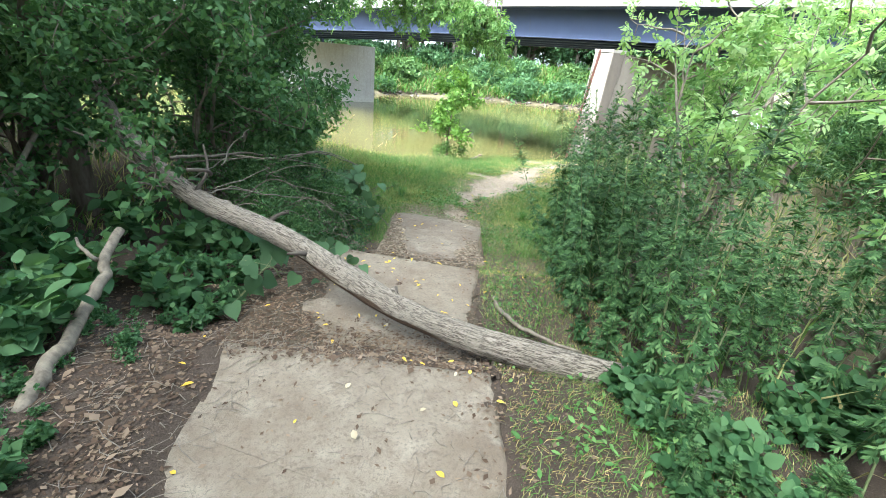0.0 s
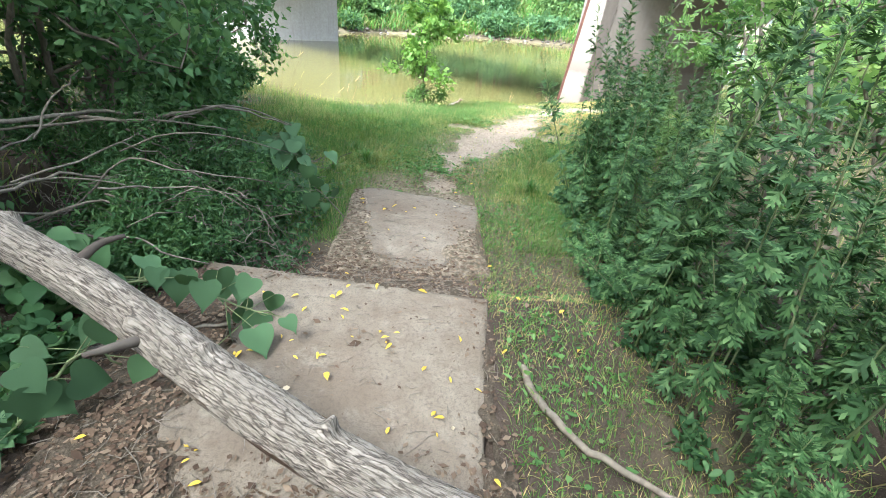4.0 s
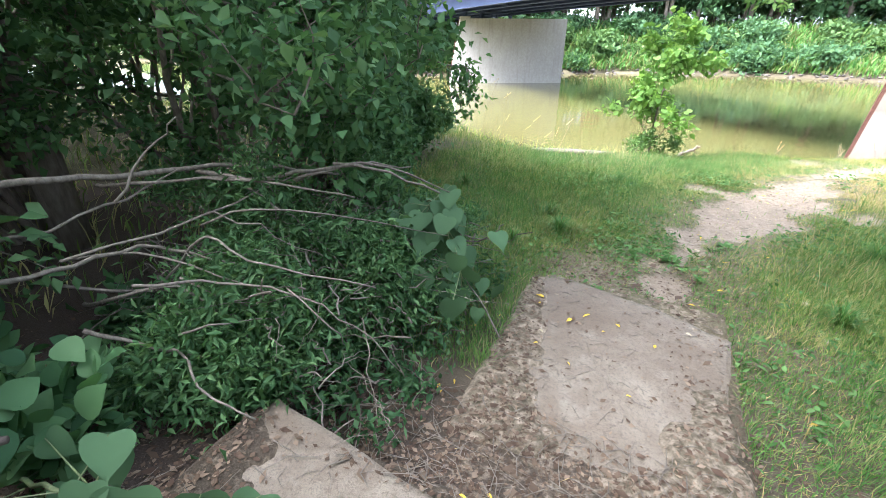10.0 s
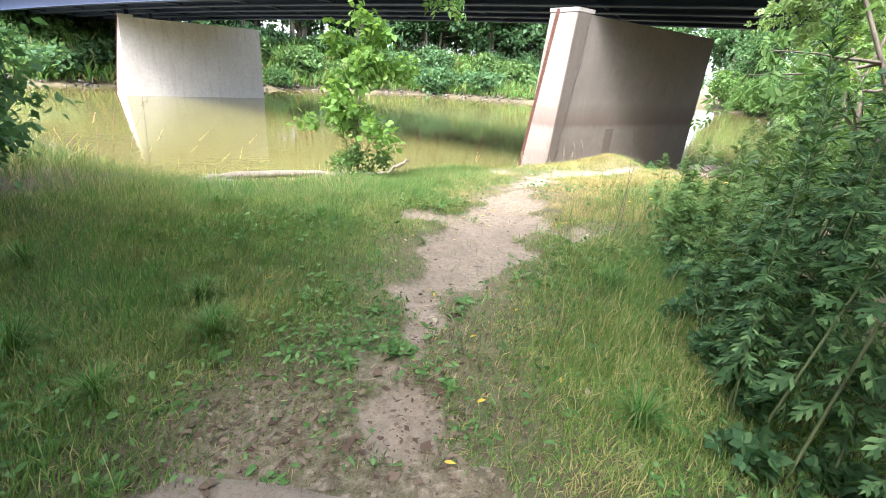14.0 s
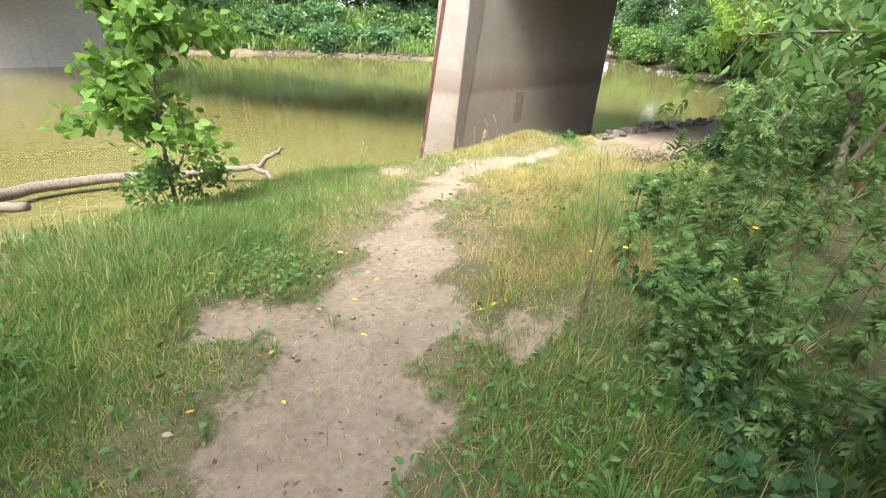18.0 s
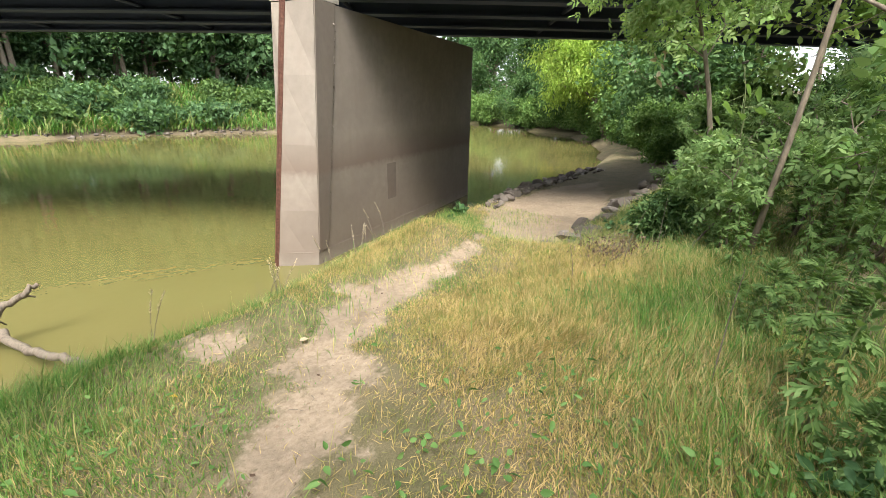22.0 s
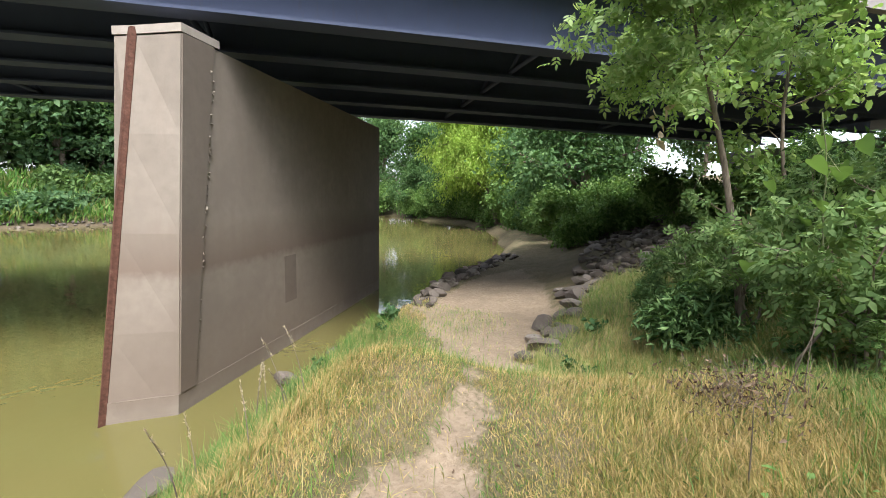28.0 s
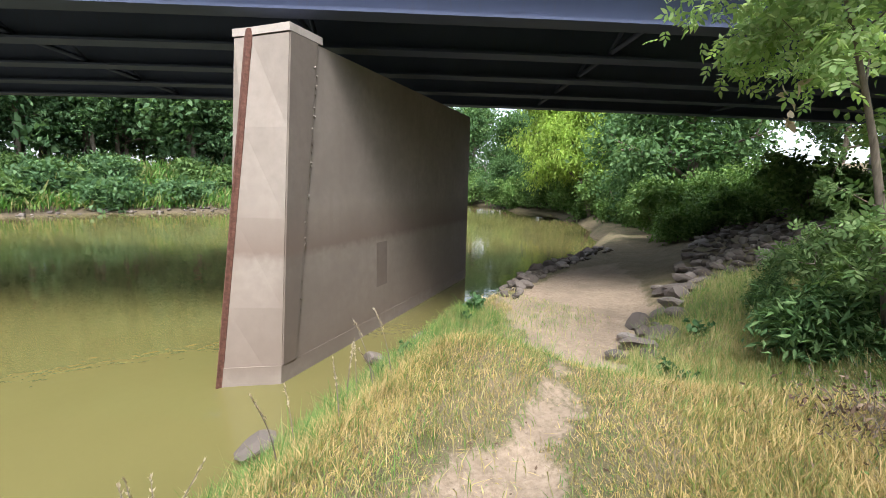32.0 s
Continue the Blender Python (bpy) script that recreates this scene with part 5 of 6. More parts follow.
for k, (x, y, h, r0) in enumerate(((8.4, 6.6, 1.35, 1.2), (10.2, 8.0, 1.15, 1.3), (7.2, 5.2, 1.8, 1.2), (5.6, 3.0, 2.4, 1.3), (5.2, .8, 2.0, 1.3), (5.0, -1.8, 2.0, 1.3))):
    shrub(x, y, h, r0, 180 + k, M_WEED, "shrub", "green shrub thicket on the slope above the track", "shrub", (.11, .028), 12, 8, 4, spread=.12, group="thicket on the slope")
low = shrub(7.4, 9.2, .55, .5, 190, M_WEED, "bush", "low leafy weeds on the foot of the slope", "shrub", (.10, .03), 9, 9, 3, spread=.10, group="weeds on the slope", wood=M_STEM)
repeat(low, [(8.2, 9.5, .6, 1), (9.0, 9.8, .5, 2), (9.8, 10.0, .5, 3), (8.6, 9.1, .7, 4), (9.6, 9.4, .7, 5), (10.6, 9.9, .7, 2.5)])
tree(7.75, 8.75, 3.4, 1.15, 201, M_ELDER, label="leaning young tree with pale green hanging leaves", trunk=.045, lean=(-.10, .22), leaf=(.16, .18), per=4, limbs=10, shape=PINNATE, kids=3, first=.55, spread=.14, droop=-.5)
tree(6.2, 7.85, 6.5, 1.2, 202, M_ELDER, label="straight slim tree with vine on its trunk", trunk=.028, leaf=(.17, .19), per=3, limbs=7, first=.55, spread=.16, shape=PINNATE, kids=3)
tree(7.4, 6.9, 4.2, 1.0, 203, M_ELDER, label="thin young tree with sparse pale leaves", trunk=.024, leaf=(.17, .19), per=3, limbs=8, first=.3, spread=.14, shape=PINNATE, kids=3)
tree(7.0, 1.5, 6.0, 2.2, 204, M_SAP, label="tall green tree behind the weeds", trunk=.10, leaf=(.12, .06), per=8, limbs=10, first=.35, spread=.3)
for k, (x, y, h, r0) in enumerate(((2.7, 1.3, 2.9, .8), (3.1, 2.5, 3.2, .9), (2.6, -.3, 2.7, .8))):
    shrub(x, y, h, r0, 160 + k, M_ELDER, "sapling", "pale green sapling rising behind the tall weeds", "tree", (.19, .21), 2, 3, 3, spread=.08, shape=PINNATE, group="saplings beside the track")
tree(10.3, 8.35, 4.1, 1.25, 216, M_ELDER, label="airy pale green young tree rising out of the brush", trunk=.035, lean=(.05, .02), leaf=(.13, .085), per=5, limbs=13, first=.35, spread=.16, shape=OVAL, limb_lift=.4)
# trees over the start of the path
tree(-6.6, 0.0, 6.6, 3.0, 206, M_BUSH, label="dark shady tree beside the path", trunk=.2, leaf=(.11, .06), per=16, limbs=12, first=.3, spread=.26)
tree(-7.5, -5.5, 7.0, 3.6, 207, M_BUSH, label="dark shady tree beside the path", trunk=.2, leaf=(.11, .06), per=20, limbs=11, first=.35, spread=.26)
# added tree, set so that its crown's shade falls on the left grass
tree(-4.6, 2.2, 7.2, 1.8, 209, M_BUSH, label="dark tree added above the thicket to shade the grass beside the path", trunk=.14, lean=(.06, .0), leaf=(.16, .09), per=9, limbs=10, first=.55, spread=.3)
# added tree: its high crown blocks the sun from the right-hand grass
tree(-5.6, 2.5, 9.5, 2.2, 215, M_BUSH, label="added tall tree leaning out overhead to shade the grass", trunk=.13, lean=(.44, -.18), leaf=(.18, .10), per=9, limbs=12, first=.6, spread=.32)
# two unseen trees added behind the start to dim the near ground
shade_canopy = tree(-3.6, -4.4, 10.5, 5.0, 208, M_HERB, label="unseen spreading tree added to shade the start of the path", trunk=.24, leaf=(.22, .12), per=5, limbs=13, first=.5, spread=.42, limb_lift=.15, kids=4)
repeat(shade_canopy, [(4.6, -5.0, .95, 2.0)])

# the willow and the near bank downstream
WILLOW = "bright yellow-green willow leaning over the water"
tree(37.5, 29.0, 9.5, 4.6, 210, M_WILLOW, label=WILLOW, trunk=.35, lean=(-.30, .20), leaf=(.34, .11), per=18, limbs=16, first=.2, spread=.55, droop=-1.2)
tree(34.5, 26.8, 6.0, 3.2, 211, M_WILLOW, label=WILLOW, trunk=.2, lean=(-.2, .2), leaf=(.32, .11), per=14, limbs=12, first=.2, spread=.5, droop=-1.2)
t1 = tree(26, 17.0, 7.5, 3.8, 212, M_BUSH, label="dense dark green tree above the river bank", trunk=.3, leaf=(.32, .18), per=13, limbs=13, first=.08, spread=.55, least=.02)
repeat(t1, [(30, 20, .8, 2), (36, 22, 1.2, 3), (42, 30, 1.2, 1), (45, 37, 1.2, 2), (48, 45, 1.3, 3), (51, 55, 1.4, 4), (40.5, 34.5, .7, 5), (44, 43.5, .7, .2)])
b1 = shrub(20.5, 15.0, 2.0, 1.8, 213, M_SAP, "bush", "low mound of green scrub on the bank beyond the stones", "shrub", (.19, .11), 10, 8, 4, spread=.22, group="scrub beyond the stones", least=.012)
repeat(b1, [(23.5, 17.2, 1.0, 1), (26.5, 19.6, 1.0, 2), (18.6, 12.6, .8, 3), (22, 14.6, 1.0, 4), (30, 21.5, 1.1, 5), (16.5, 10.6, .8, .4), (18.4, 14.2, .7, 3.3), (25, 15, 1.1, 2.6), (14.3, 8.8, .8, 1.9), (34, 25, 1.6, 1), (38.5, 31, 1.6, 2), (41, 36, 1.7, 3), (43.5, 42.5, 1.8, 4), (45.5, 50, 1.9, 5), (36.5, 28.5, 1.5, .4), (40, 33, 1.6, 2.9), (47, 57, 2.0, 1.1), (42.5, 39, 1.7, 5.5)])

# far bank: scrub, tall trees with bare lower trunks, bushy trees
FAR_T = "tall green tree in the row along the far bank"
fa = tree(-2, 58, 14, 2.3, 220, M_FAR, label=FAR_T, trunk=.24, leaf=(.46, .28), per=8, limbs=26, first=.17, spread=.75, kids=3, least=.03, group="trees of the far bank")
fb = tree(6, 60, 16, 2.5, 221, M_FAR, label=FAR_T, trunk=.26, leaf=(.46, .28), per=8, limbs=26, first=.22, spread=.8, kids=3, least=.03, group="trees of the far bank")
fc = tree(14, 57, 10, 4.2, 222, M_FAR, label="broad bushy tree on the far bank", trunk=.3, leaf=(.62, .38), per=8, limbs=13, first=.12, spread=.75, kids=3, least=.03, group="trees of the far bank")
for ob, count in ((fa, 46), (fb, 46), (fc, 40)):
    spots = []
    for k in range(count):
        x = rng.uniform(-70, 33)
        back = rng.uniform(8, 20) if ob is fc else rng.uniform(8.5, 19)
        spots.append((x, float(line_y(FAR_EDGE, np.array(x))) + back, rng.uniform(.8, 1.25), rng.uniform(0, 6.3)))
    repeat(ob, spots)
fs = shrub(0, 52, 1.3, 2.4, 230, M_SCRUB, "bush", "bright green scrub on the far bank", "shrub", (.40, .24), 8, 7, 3, spread=.35, group="scrub of the far bank", least=.008)
fd = shrub(8, 51, 1.1, 2.2, 231, M_FAR, "bush", "dark green scrub on the far bank", "shrub", (.40, .24), 8, 7, 3, spread=.35, group="scrub of the far bank", least=.008)
for ob, count in ((fs, 55), (fd, 105)):
    spots = []
    for k in range(count):
        x = rng.uniform(-55, 32)
        spots.append((x, float(line_y(FAR_EDGE, np.array(x))) + rng.uniform(1.6, 10), rng.uniform(.6, 1.25), rng.uniform(0, 6.3)))
    repeat(ob, spots)
rubble("far_stones", [(x, float(line_y(FAR_EDGE, np.array(x))) + rng.uniform(.05, .8), rng.uniform(.18, .5)) for x in rng.uniform(-34, 30, 200)], "grey stones along the foot of the far bank")

# trees that close the land round about
repeat(fc, [(20, -18, .8, 1), (34, -12, .7, 2), (-16, -8, 1, 3), (-20, 2, 1, 4), (-18, 9, .9, 5), (0, -14, 1, 1.5), (8, -13, 1, 2.5), (-9, -13, 1, 3.5), (-27, 9, 1, .5), (-36, 10, 1, 1.5), (44, 2, .7, 3), (48, 14, .8, 4), (36, 66, 1.2, 1), (33, 60, 1, 2), (40, 80, 1.3, 3), (56, 70, 1.4, 4), (60, 95, 1.5, 5)])


def over_limb():
    """A tree rooted in the thicket with one long limb hanging out over the grass."""
    r = np.random.default_rng(241)
    base = thing("tree", None, None, "slender tree with a leafy limb hanging over the bank", "tree")
    base.location = (-5.4, 6.6, float(land(-5.4, 6.6)))
    part("trunk", mesh_of(pipe(((0, 0, -.1), (.2, .1, 2.0), (.3, .1, 4.2), (.2, .3, 6.5)), .11, .04, 10), "trunk"), M_TRUNK, base)
    part("limb", mesh_of(pipe(((.28, .1, 3.6), (1.3, .9, 4.7), (2.6, 1.8, 4.6), (4.2, 2.4, 4.2), (5.4, 2.7, 3.75), (6.2, 2.9, 3.5)), .06, .014, 8, .02), "limb"), M_TRUNK, base)
    segs, tips = [], []
    for k in range(46):
        f = r.uniform(.40, 1)
        at = np.array([np.interp(f, (0, .2, .45, .7, .9, 1), c) for c in ((.3, 1.3, 2.6, 4.2, 5.4, 6.2), (.1, .9, 1.8, 2.4, 2.7, 2.9), (3.6, 4.7, 4.6, 4.2, 3.75, 3.5))])
        s, tp = grow(r, at, (r.normal() * .5 + .1, r.normal() * .5, r.uniform(-1.8, -.5)), r.uniform(.8, 1.5), .012, 1, .6, 4, -.35, .15, 6, .5)
        segs += s
        tips += tp
    tagged(part("branchwork", mesh_of(tubes(segs, 4), "branchwork"), M_TRUNK, base), kind="stuff")
    part("crown", mesh_of(foliage(r, tips, 2, .07, .20, .22, PINNATE, -.7), "crown"), M_SAP, base)


over_limb()

# ---- brush pile beside the second slab ----
r = np.random.default_rng(300)
pile = thing("brush_pile", None, None, "tangled heap of dead twigs and wilted leaves beside the path", "brush pile")
segs = []
for k in range(420):
    p = np.array([r.uniform(-2.9, -1.15), r.uniform(1.45, 3.2), 0])
    p[2] = float(land(p[0], p[1])) + r.uniform(.02, .75) * max(0.1, 1 - abs(p[0] + 2.0) * .55)
    an, ln = r.uniform(0, 6.3), r.uniform(.15, .7)
    d = np.array([math.cos(an), math.sin(an), r.normal() * .35])
    segs += bent((p - d * ln * .5, p + np.array([0, 0, .04]), p + d * ln * .5), r.uniform(.002, .007), .001, wob=.01)
tagged(part("twig_tangle", mesh_of(tubes(segs, 3), "twig_tangle"), M_TWIG, pile), kind="stuff")
for a, b, c, r0 in (((-2.7, 1.25, .35), (-2.1, 1.6, .62), (-1.3, 1.75, .42), .011), ((-2.9, 1.4, .1), (-2.2, 1.5, .38), (-1.55, 1.5, .05), .014), ((-2.6, 2.0, .7), (-1.9, 2.3, .75), (-1.35, 2.5, .6), .018),
                    ((-2.0, 1.2, .55), (-1.6, 1.55, .45), (-1.2, 1.75, .0), .008), ((-3.0, 1.7, .65), (-2.4, 1.9, .72), (-1.7, 2.2, .62), .014), ((-2.5, 1.1, .2), (-2.0, 1.3, .25), (-1.5, 1.2, .1), .012)):
    a, b, c = (np.array(v) for v in (a, b, c))
    k1, k2 = r.normal(size=3) * .09, r.normal(size=3) * .09
    part("dead_branch", mesh_of(pipe((a, (a + b) / 2 + k1, b, (b + c) / 2 + k2, c), r0 * .8, r0 * .3, 6, .005), "dead_branch"), M_TWIG, pile, "bare pale branch")
    part("dead_branch", mesh_of(pipe((b, (b + c) / 2 - k1, c - k2 * 3 + np.array([-.2, .1, .15])), r0 * .5, r0 * .2, 5, .004), "dead_branch"), M_TWIG, pile)
for pts, r0 in ((((-2.83, 1.22, .81), (-2.70, 1.61, .77), (-2.58, 2.09, .72), (-2.29, 2.49, .63), (-2.11, 2.61, .58)), .017), (((-2.53, .95, .56), (-2.52, 1.17, .48), (-2.44, 1.51, .51), (-2.25, 1.68, .39), (-2.0, 1.88, .27)), .012),
                (((-2.24, 1.1, .34), (-2.05, 1.26, .19), (-1.82, 1.43, .07)), .010), (((-2.37, 2.12, .60), (-2.04, 2.2, .40), (-1.65, 2.1, .16), (-1.22, 1.87, -.20)), .008),
                (((-2.8, .68, .72), (-2.74, 1.03, .58), (-2.69, 1.57, .63), (-2.61, 1.9, .73)), .010), (((-2.1, 2.2, .66), (-1.9, 2.5, .72), (-1.75, 2.9, .60)), .010), (((-2.5, 1.5, .70), (-2.45, 1.7, .92), (-2.3, 1.75, 1.05)), .007),
                (((-2.45, 1.2, .55), (-2.2, 1.9, .60), (-2.05, 2.4, .74)), .007), (((-2.7, 1.3, .45), (-2.3, 1.5, .50), (-1.75, 1.65, .30)), .007)):
    part("dead_branch", mesh_of(pipe(pts, r0, r0 * .45, 6, .007), "dead_branch"), M_TWIG, pile, "bare pale branch")
n = 5200
p = np.stack([r.uniform(-2.9, -1.1, n), r.uniform(1.4, 3.3, n), np.zeros(n)], 1)
p[:, 2] = land(p[:, 0], p[:, 1]) + r.uniform(0, .8, n) * np.maximum(.12, 1 - np.abs(p[:, 0] + 2.0) * .6) * np.maximum(.3, 1 - np.abs(p[:, 1] - 2.2) * .6)
part("wilted_leaves", mesh_of(leaves(p, scatter_dirs(r, n, -.5), scatter_dirs(r, n, .5), r.uniform(.03, .075, n), r.uniform(.015, .03, n)), "wilted_leaves"), M_HERB, pile)

for k, (x, y, h, r0) in enumerate(((-2.2, 1.9, .75, .8), (-1.75, 2.3, .7, .6), (-2.6, 2.5, .95, .8), (-1.9, 3.0, .7, .6), (-2.0, 1.35, .5, .5))):
    shrub(x, y, h, r0, 320 + k, M_BUSH, "low_shrub", "low tangled dark green shrub among dead twigs", "shrub", (.055, .018), 14, 7, 4, spread=.08, group="low shrubs by the brush pile", wood=M_TWIG)

# ---- broad-leaved vines ----
def vine(points, count, size, label, seed, spread=.16, leaf_mat=None):
    r = np.random.default_rng(seed)
    b = thing("vine", None, None, label, "vine")
    segs = bent(points, .008, .004, wob=.008)
    part("stem", mesh_of(pipe(points, .008, .004, 5, .006), "stem"), M_STEM, b)
    for k in range(count):
        s = segs[int(r.integers(len(segs)))]
        p = np.array(s[0]) + r.normal(size=3) * spread * np.array([1, 1, .6])
        ah = unit(np.array([r.normal() * .5 + .35, r.normal() * .5 - .40, -.75]))
        up = unit(np.array([r.normal() * .3 + .45, r.normal() * .3 - .45, .9]))
        z = size * r.uniform(.65, 1.25)
        v, f = leaves(p[None], ah[None], up[None], z, z * .95, HEART)
        v2, f2 = tubes([(s[0], p, .003, .002)], 4)
        part("leaf", tri_mesh("leaf", v, f, True), leaf_mat or M_BIGLEAF, b)
        part("leaf_stalk", tri_mesh("leaf_stalk", v2, f2), M_STEM, b)
    return b


vine([(-1.8, 2.9, -.2), (-1.66, 2.8, .3), (-1.48, 2.65, .52), (-1.36, 2.58, .42), (-1.25, 2.52, .2), (-1.15, 2.45, -.04)], 78, .125, "vine with broad heart-shaped grey-green leaves hanging beside the path", 310, .10)
vine([(-2.0, .7, .1), (-1.6, .65, .35), (-1.4, .75, .3), (-1.15, .75, .12), (-1.0, .8, .06)], 22, .135, "vine with broad heart-shaped leaves creeping over the slab", 311, .13)
vine([(-1.7, .05, .1), (-1.55, .3, .3), (-1.5, .35, .12)], 11, .13, "vine with broad heart-shaped leaves under the log", 312, .10)
vine([(6.9, 8.3, -.5), (6.9, 8.3, .4), (6.85, 8.35, 1.0), (6.8, 8.4, 1.35)], 24, .13, "tall broad-leaved green plant at the edge of the thicket", 313, .2, M_SAP)

# ---- driftwood at the water's edge ----
drift = thing("driftwood", None, None, "bleached forked driftwood trunk lying at the water's edge", "driftwood")
part("trunk", mesh_of(pipe([(-4.7, 11.4, -1.62), (-4.1, 12.5, -1.78), (-3.4, 13.7, -1.84), (-2.4, 13.95, -1.84), (-1.4, 13.98, -1.80), (-.7, 13.95, -1.78), (-.1, 13.92, -1.74), (.36, 13.79, -1.68), (.54, 13.87, -1.52), (.76, 13.83, -1.38), (.90, 13.85, -1.31)], .12, .028, 10, .014), "trunk"), M_DRIFT, drift)
part("limb", mesh_of(pipe([(.25, 13.8, -1.70), (.50, 13.5, -1.74), (.70, 13.1, -1.80), (.95, 12.6, -1.78), (1.15, 12.25, -1.72), (1.3, 11.9, -1.66)], .055, .04, 9, .014), "limb"), M_DRIFT, drift)
part("limb", mesh_of(pipe([(.70, 13.84, -1.42), (.80, 13.9, -1.47), (.84, 13.92, -1.50)], .018, .008, 7, .004), "limb"), M_DRIFT, drift)
part("limb", mesh_of(pipe([(.46, 13.82, -1.60), (.44, 13.9, -1.72), (.50, 13.95, -1.80)], .018, .008, 7, .004), "limb"), M_DRIFT, drift)
stick([(-4.0, 12.1, -1.70), (-3.5, 11.97, -1.61), (-2.7, 11.75, -1.5)], .10, .07, "driftwood", "grey driftwood log lying on the edge of the bank", M_DRIFT, 10)

# ---- grass ----
def blades(x, y, height, lean, width, seed):
    """Bent grass blades, two triangles each, that lean the same way in patches."""
    r = np.random.default_rng(seed)
    n = len(x)
    z = land(x, y)
    an = 1.6 * wave(x, y, 1.9) + .6 + r.normal(size=n) * 1.25
    d = np.stack([np.cos(an), np.sin(an), np.zeros(n)], 1)
    tw = an + r.normal(size=n) * .7
    s = np.stack([-np.sin(tw), np.cos(tw), np.zeros(n)], 1) * (width * r.uniform(.6, 1.3, n))[:, None]
    b = np.stack([x, y, z - .012], 1)
    le = (lean * r.gamma(2.2, .45, n))[:, None]
    hh = (height * r.gamma(7.0, .143, n))[:, None]
    reach = hh * le / np.sqrt(1 + le * le)
    rise = hh / np.sqrt(1 + le * le)
    up = np.array([0, 0, 1.0])
    m = b + d * reach * .30 + up * rise * .58
    t = b + d * reach * 1.1 + up * rise
    v = np.stack([b, m - s, m + s, t], 1)
    f = np.array([(0, 1, 2), (1, 3, 2)])[None] + (np.arange(n) * 4)[:, None, None]
    return v.reshape(-1, 3), f.reshape(-1, 3)


def on_slab(x, y, grow_by=0.0):
    m = np.zeros(len(x), bool)
    for x0, x1, y0, y1 in SLABS:
        m |= (x > x0 - grow_by) & (x < x1 + grow_by) & (y > y0 - grow_by) & (y < y1 + grow_by)
    return m


def grass_field(count, box, keep, height, lean, width, seed):
    r = np.random.default_rng(seed)
    x, y = r.uniform(box[0], box[1], count), r.uniform(box[2], box[3], count)
    # blades stand in loose clumps
    cell = r.uniform(size=count) < .6
    x = np.where(cell, np.round(x / .045 + .3 * np.sin(37 * np.round(y / .05))) * .045 + r.normal(size=count) * .012, x)
    y = np.where(cell, np.round(y / .050 + .3 * np.sin(29 * np.round(x / .05))) * .050 + r.normal(size=count) * .012, y)
    ok = (r.uniform(size=count) < keep(x, y)) & ~on_slab(x, y, .0) & (land(x, y) > WATER_Z + .12)
    x, y = x[ok], y[ok]
    h = np.broadcast_to(height(x, y), x.shape) if callable(height) else np.full(x.shape, height)
    return blades(x, y, h, np.full(x.shape, lean), np.full(x.shape, width), seed)


def dry_at(x, y):
    """Where the grass has dried to straw: beside the trodden track and on its open side."""
    d, w, side = to_line(SAND, x, y)
    base = smooth(1.1, .2, d) * np.where(side < 0, .62, .30) * smooth(4, 6, y) + smooth(.2, .7, d) * smooth(2.8, 1.5, d) * (side < 0) * smooth(5.2, 6.5, y) * .95
    base = base * (1 - .45 * smooth(1.2, 2.0, d) * (side < 0)) + .42 * smooth(1.0, 2.4, x) * smooth(9.2, 10.2, y)
    return np.clip(base + (.45 * wave(x, y, 2.2) * smooth(3.5, 6.0, y) + .22 * wave(x, y, 5.1, 1.0)) * np.where(side < 0, 1.0, smooth(1.2, .3, d) * .8 + .15), 0, 1)


def bare(x, y):
    return np.maximum(smooth(.62, .28, sandy_at(x, y) + .16 * wave(x, y, 13.0)), .012)


def fringe(x, y):
    """Turf that thins out gradually towards the trodden track."""
    s0 = sandy_at(x, y)
    return smooth(.5, .0, s0 + .12 * wave(x, y, 13.0)) * (.35 + .65 * smooth(.0, .5, to_line(SAND, x, y)[0] - .35)) + .01


def worn(x, y):
    """Thin places in the turf: small bare patches and the trodden strip beside the slabs."""
    hole = smooth(.55, .95, wave(x, y, 4.3, 2.0)) * smooth(1.9, .6, to_line(SAND, x, y)[0])
    spots = sum(np.exp(-((x - a) ** 2 + (y - b) ** 2) / (c * c)) for a, b, c in ((.35, 6.45, .35), (2.14, 9.66, .3), (2.3, 7.5, .55), (2.7, 8.0, .35), (1.95, 6.9, .4), (3.2, 8.2, .35), (.15, 3.95, .5), (.5, 2.4, .3)))
    return np.clip(1 - .5 * hole - .75 * spots, .15, 1)


def thicket(x, y):
    d, w, side = to_line(WEED_EDGE, x, y)
    return np.where(side < 0, smooth(1.5, .3, d), 1.0) * smooth(-3.4, -2.4, x + .3 * np.minimum(6 - y, 0) * 1.0)


def near_track(x, y):
    return .30 + .70 * smooth(3.4, 1.2, to_line(SAND, x, y)[0])


short = lambda x, y: .036 + .067 * smooth(.35, 1.7, to_line(SAND, x, y)[0]) + .03 * wave(x, y, 2.6) + .05 * smooth(2.0, .2, -(y - line_y(NEAR_EDGE, x))) - .02 * smooth(4.5, 3, y) - .035 * smooth(5.6, 6.3, y) * smooth(9.0, 8.2, y) * smooth(1.2, 1.8, x) * smooth(3.4, 2.8, x)
g1 = grass_field(900000, (-4.4, 7.5, 2.2, 13.6), lambda x, y: bare(x, y) * (1 - .85 * dry_at(x, y)) * thicket(x, y) * worn(x, y) * near_track(x, y), short, .75, .0021, 400)
thing("grass", mesh_of(g1, "grass"), M_GRASS, "short green grass of the river bank", "grass", kind="stuff")
g2 = grass_field(640000, (-1.0, 9.0, 3.6, 13.8), lambda x, y: bare(x, y) * dry_at(x, y) * thicket(x, y) * (.25 + .75 * worn(x, y)), lambda x, y: short(x, y) * .74, 1.05, .0018, 401)
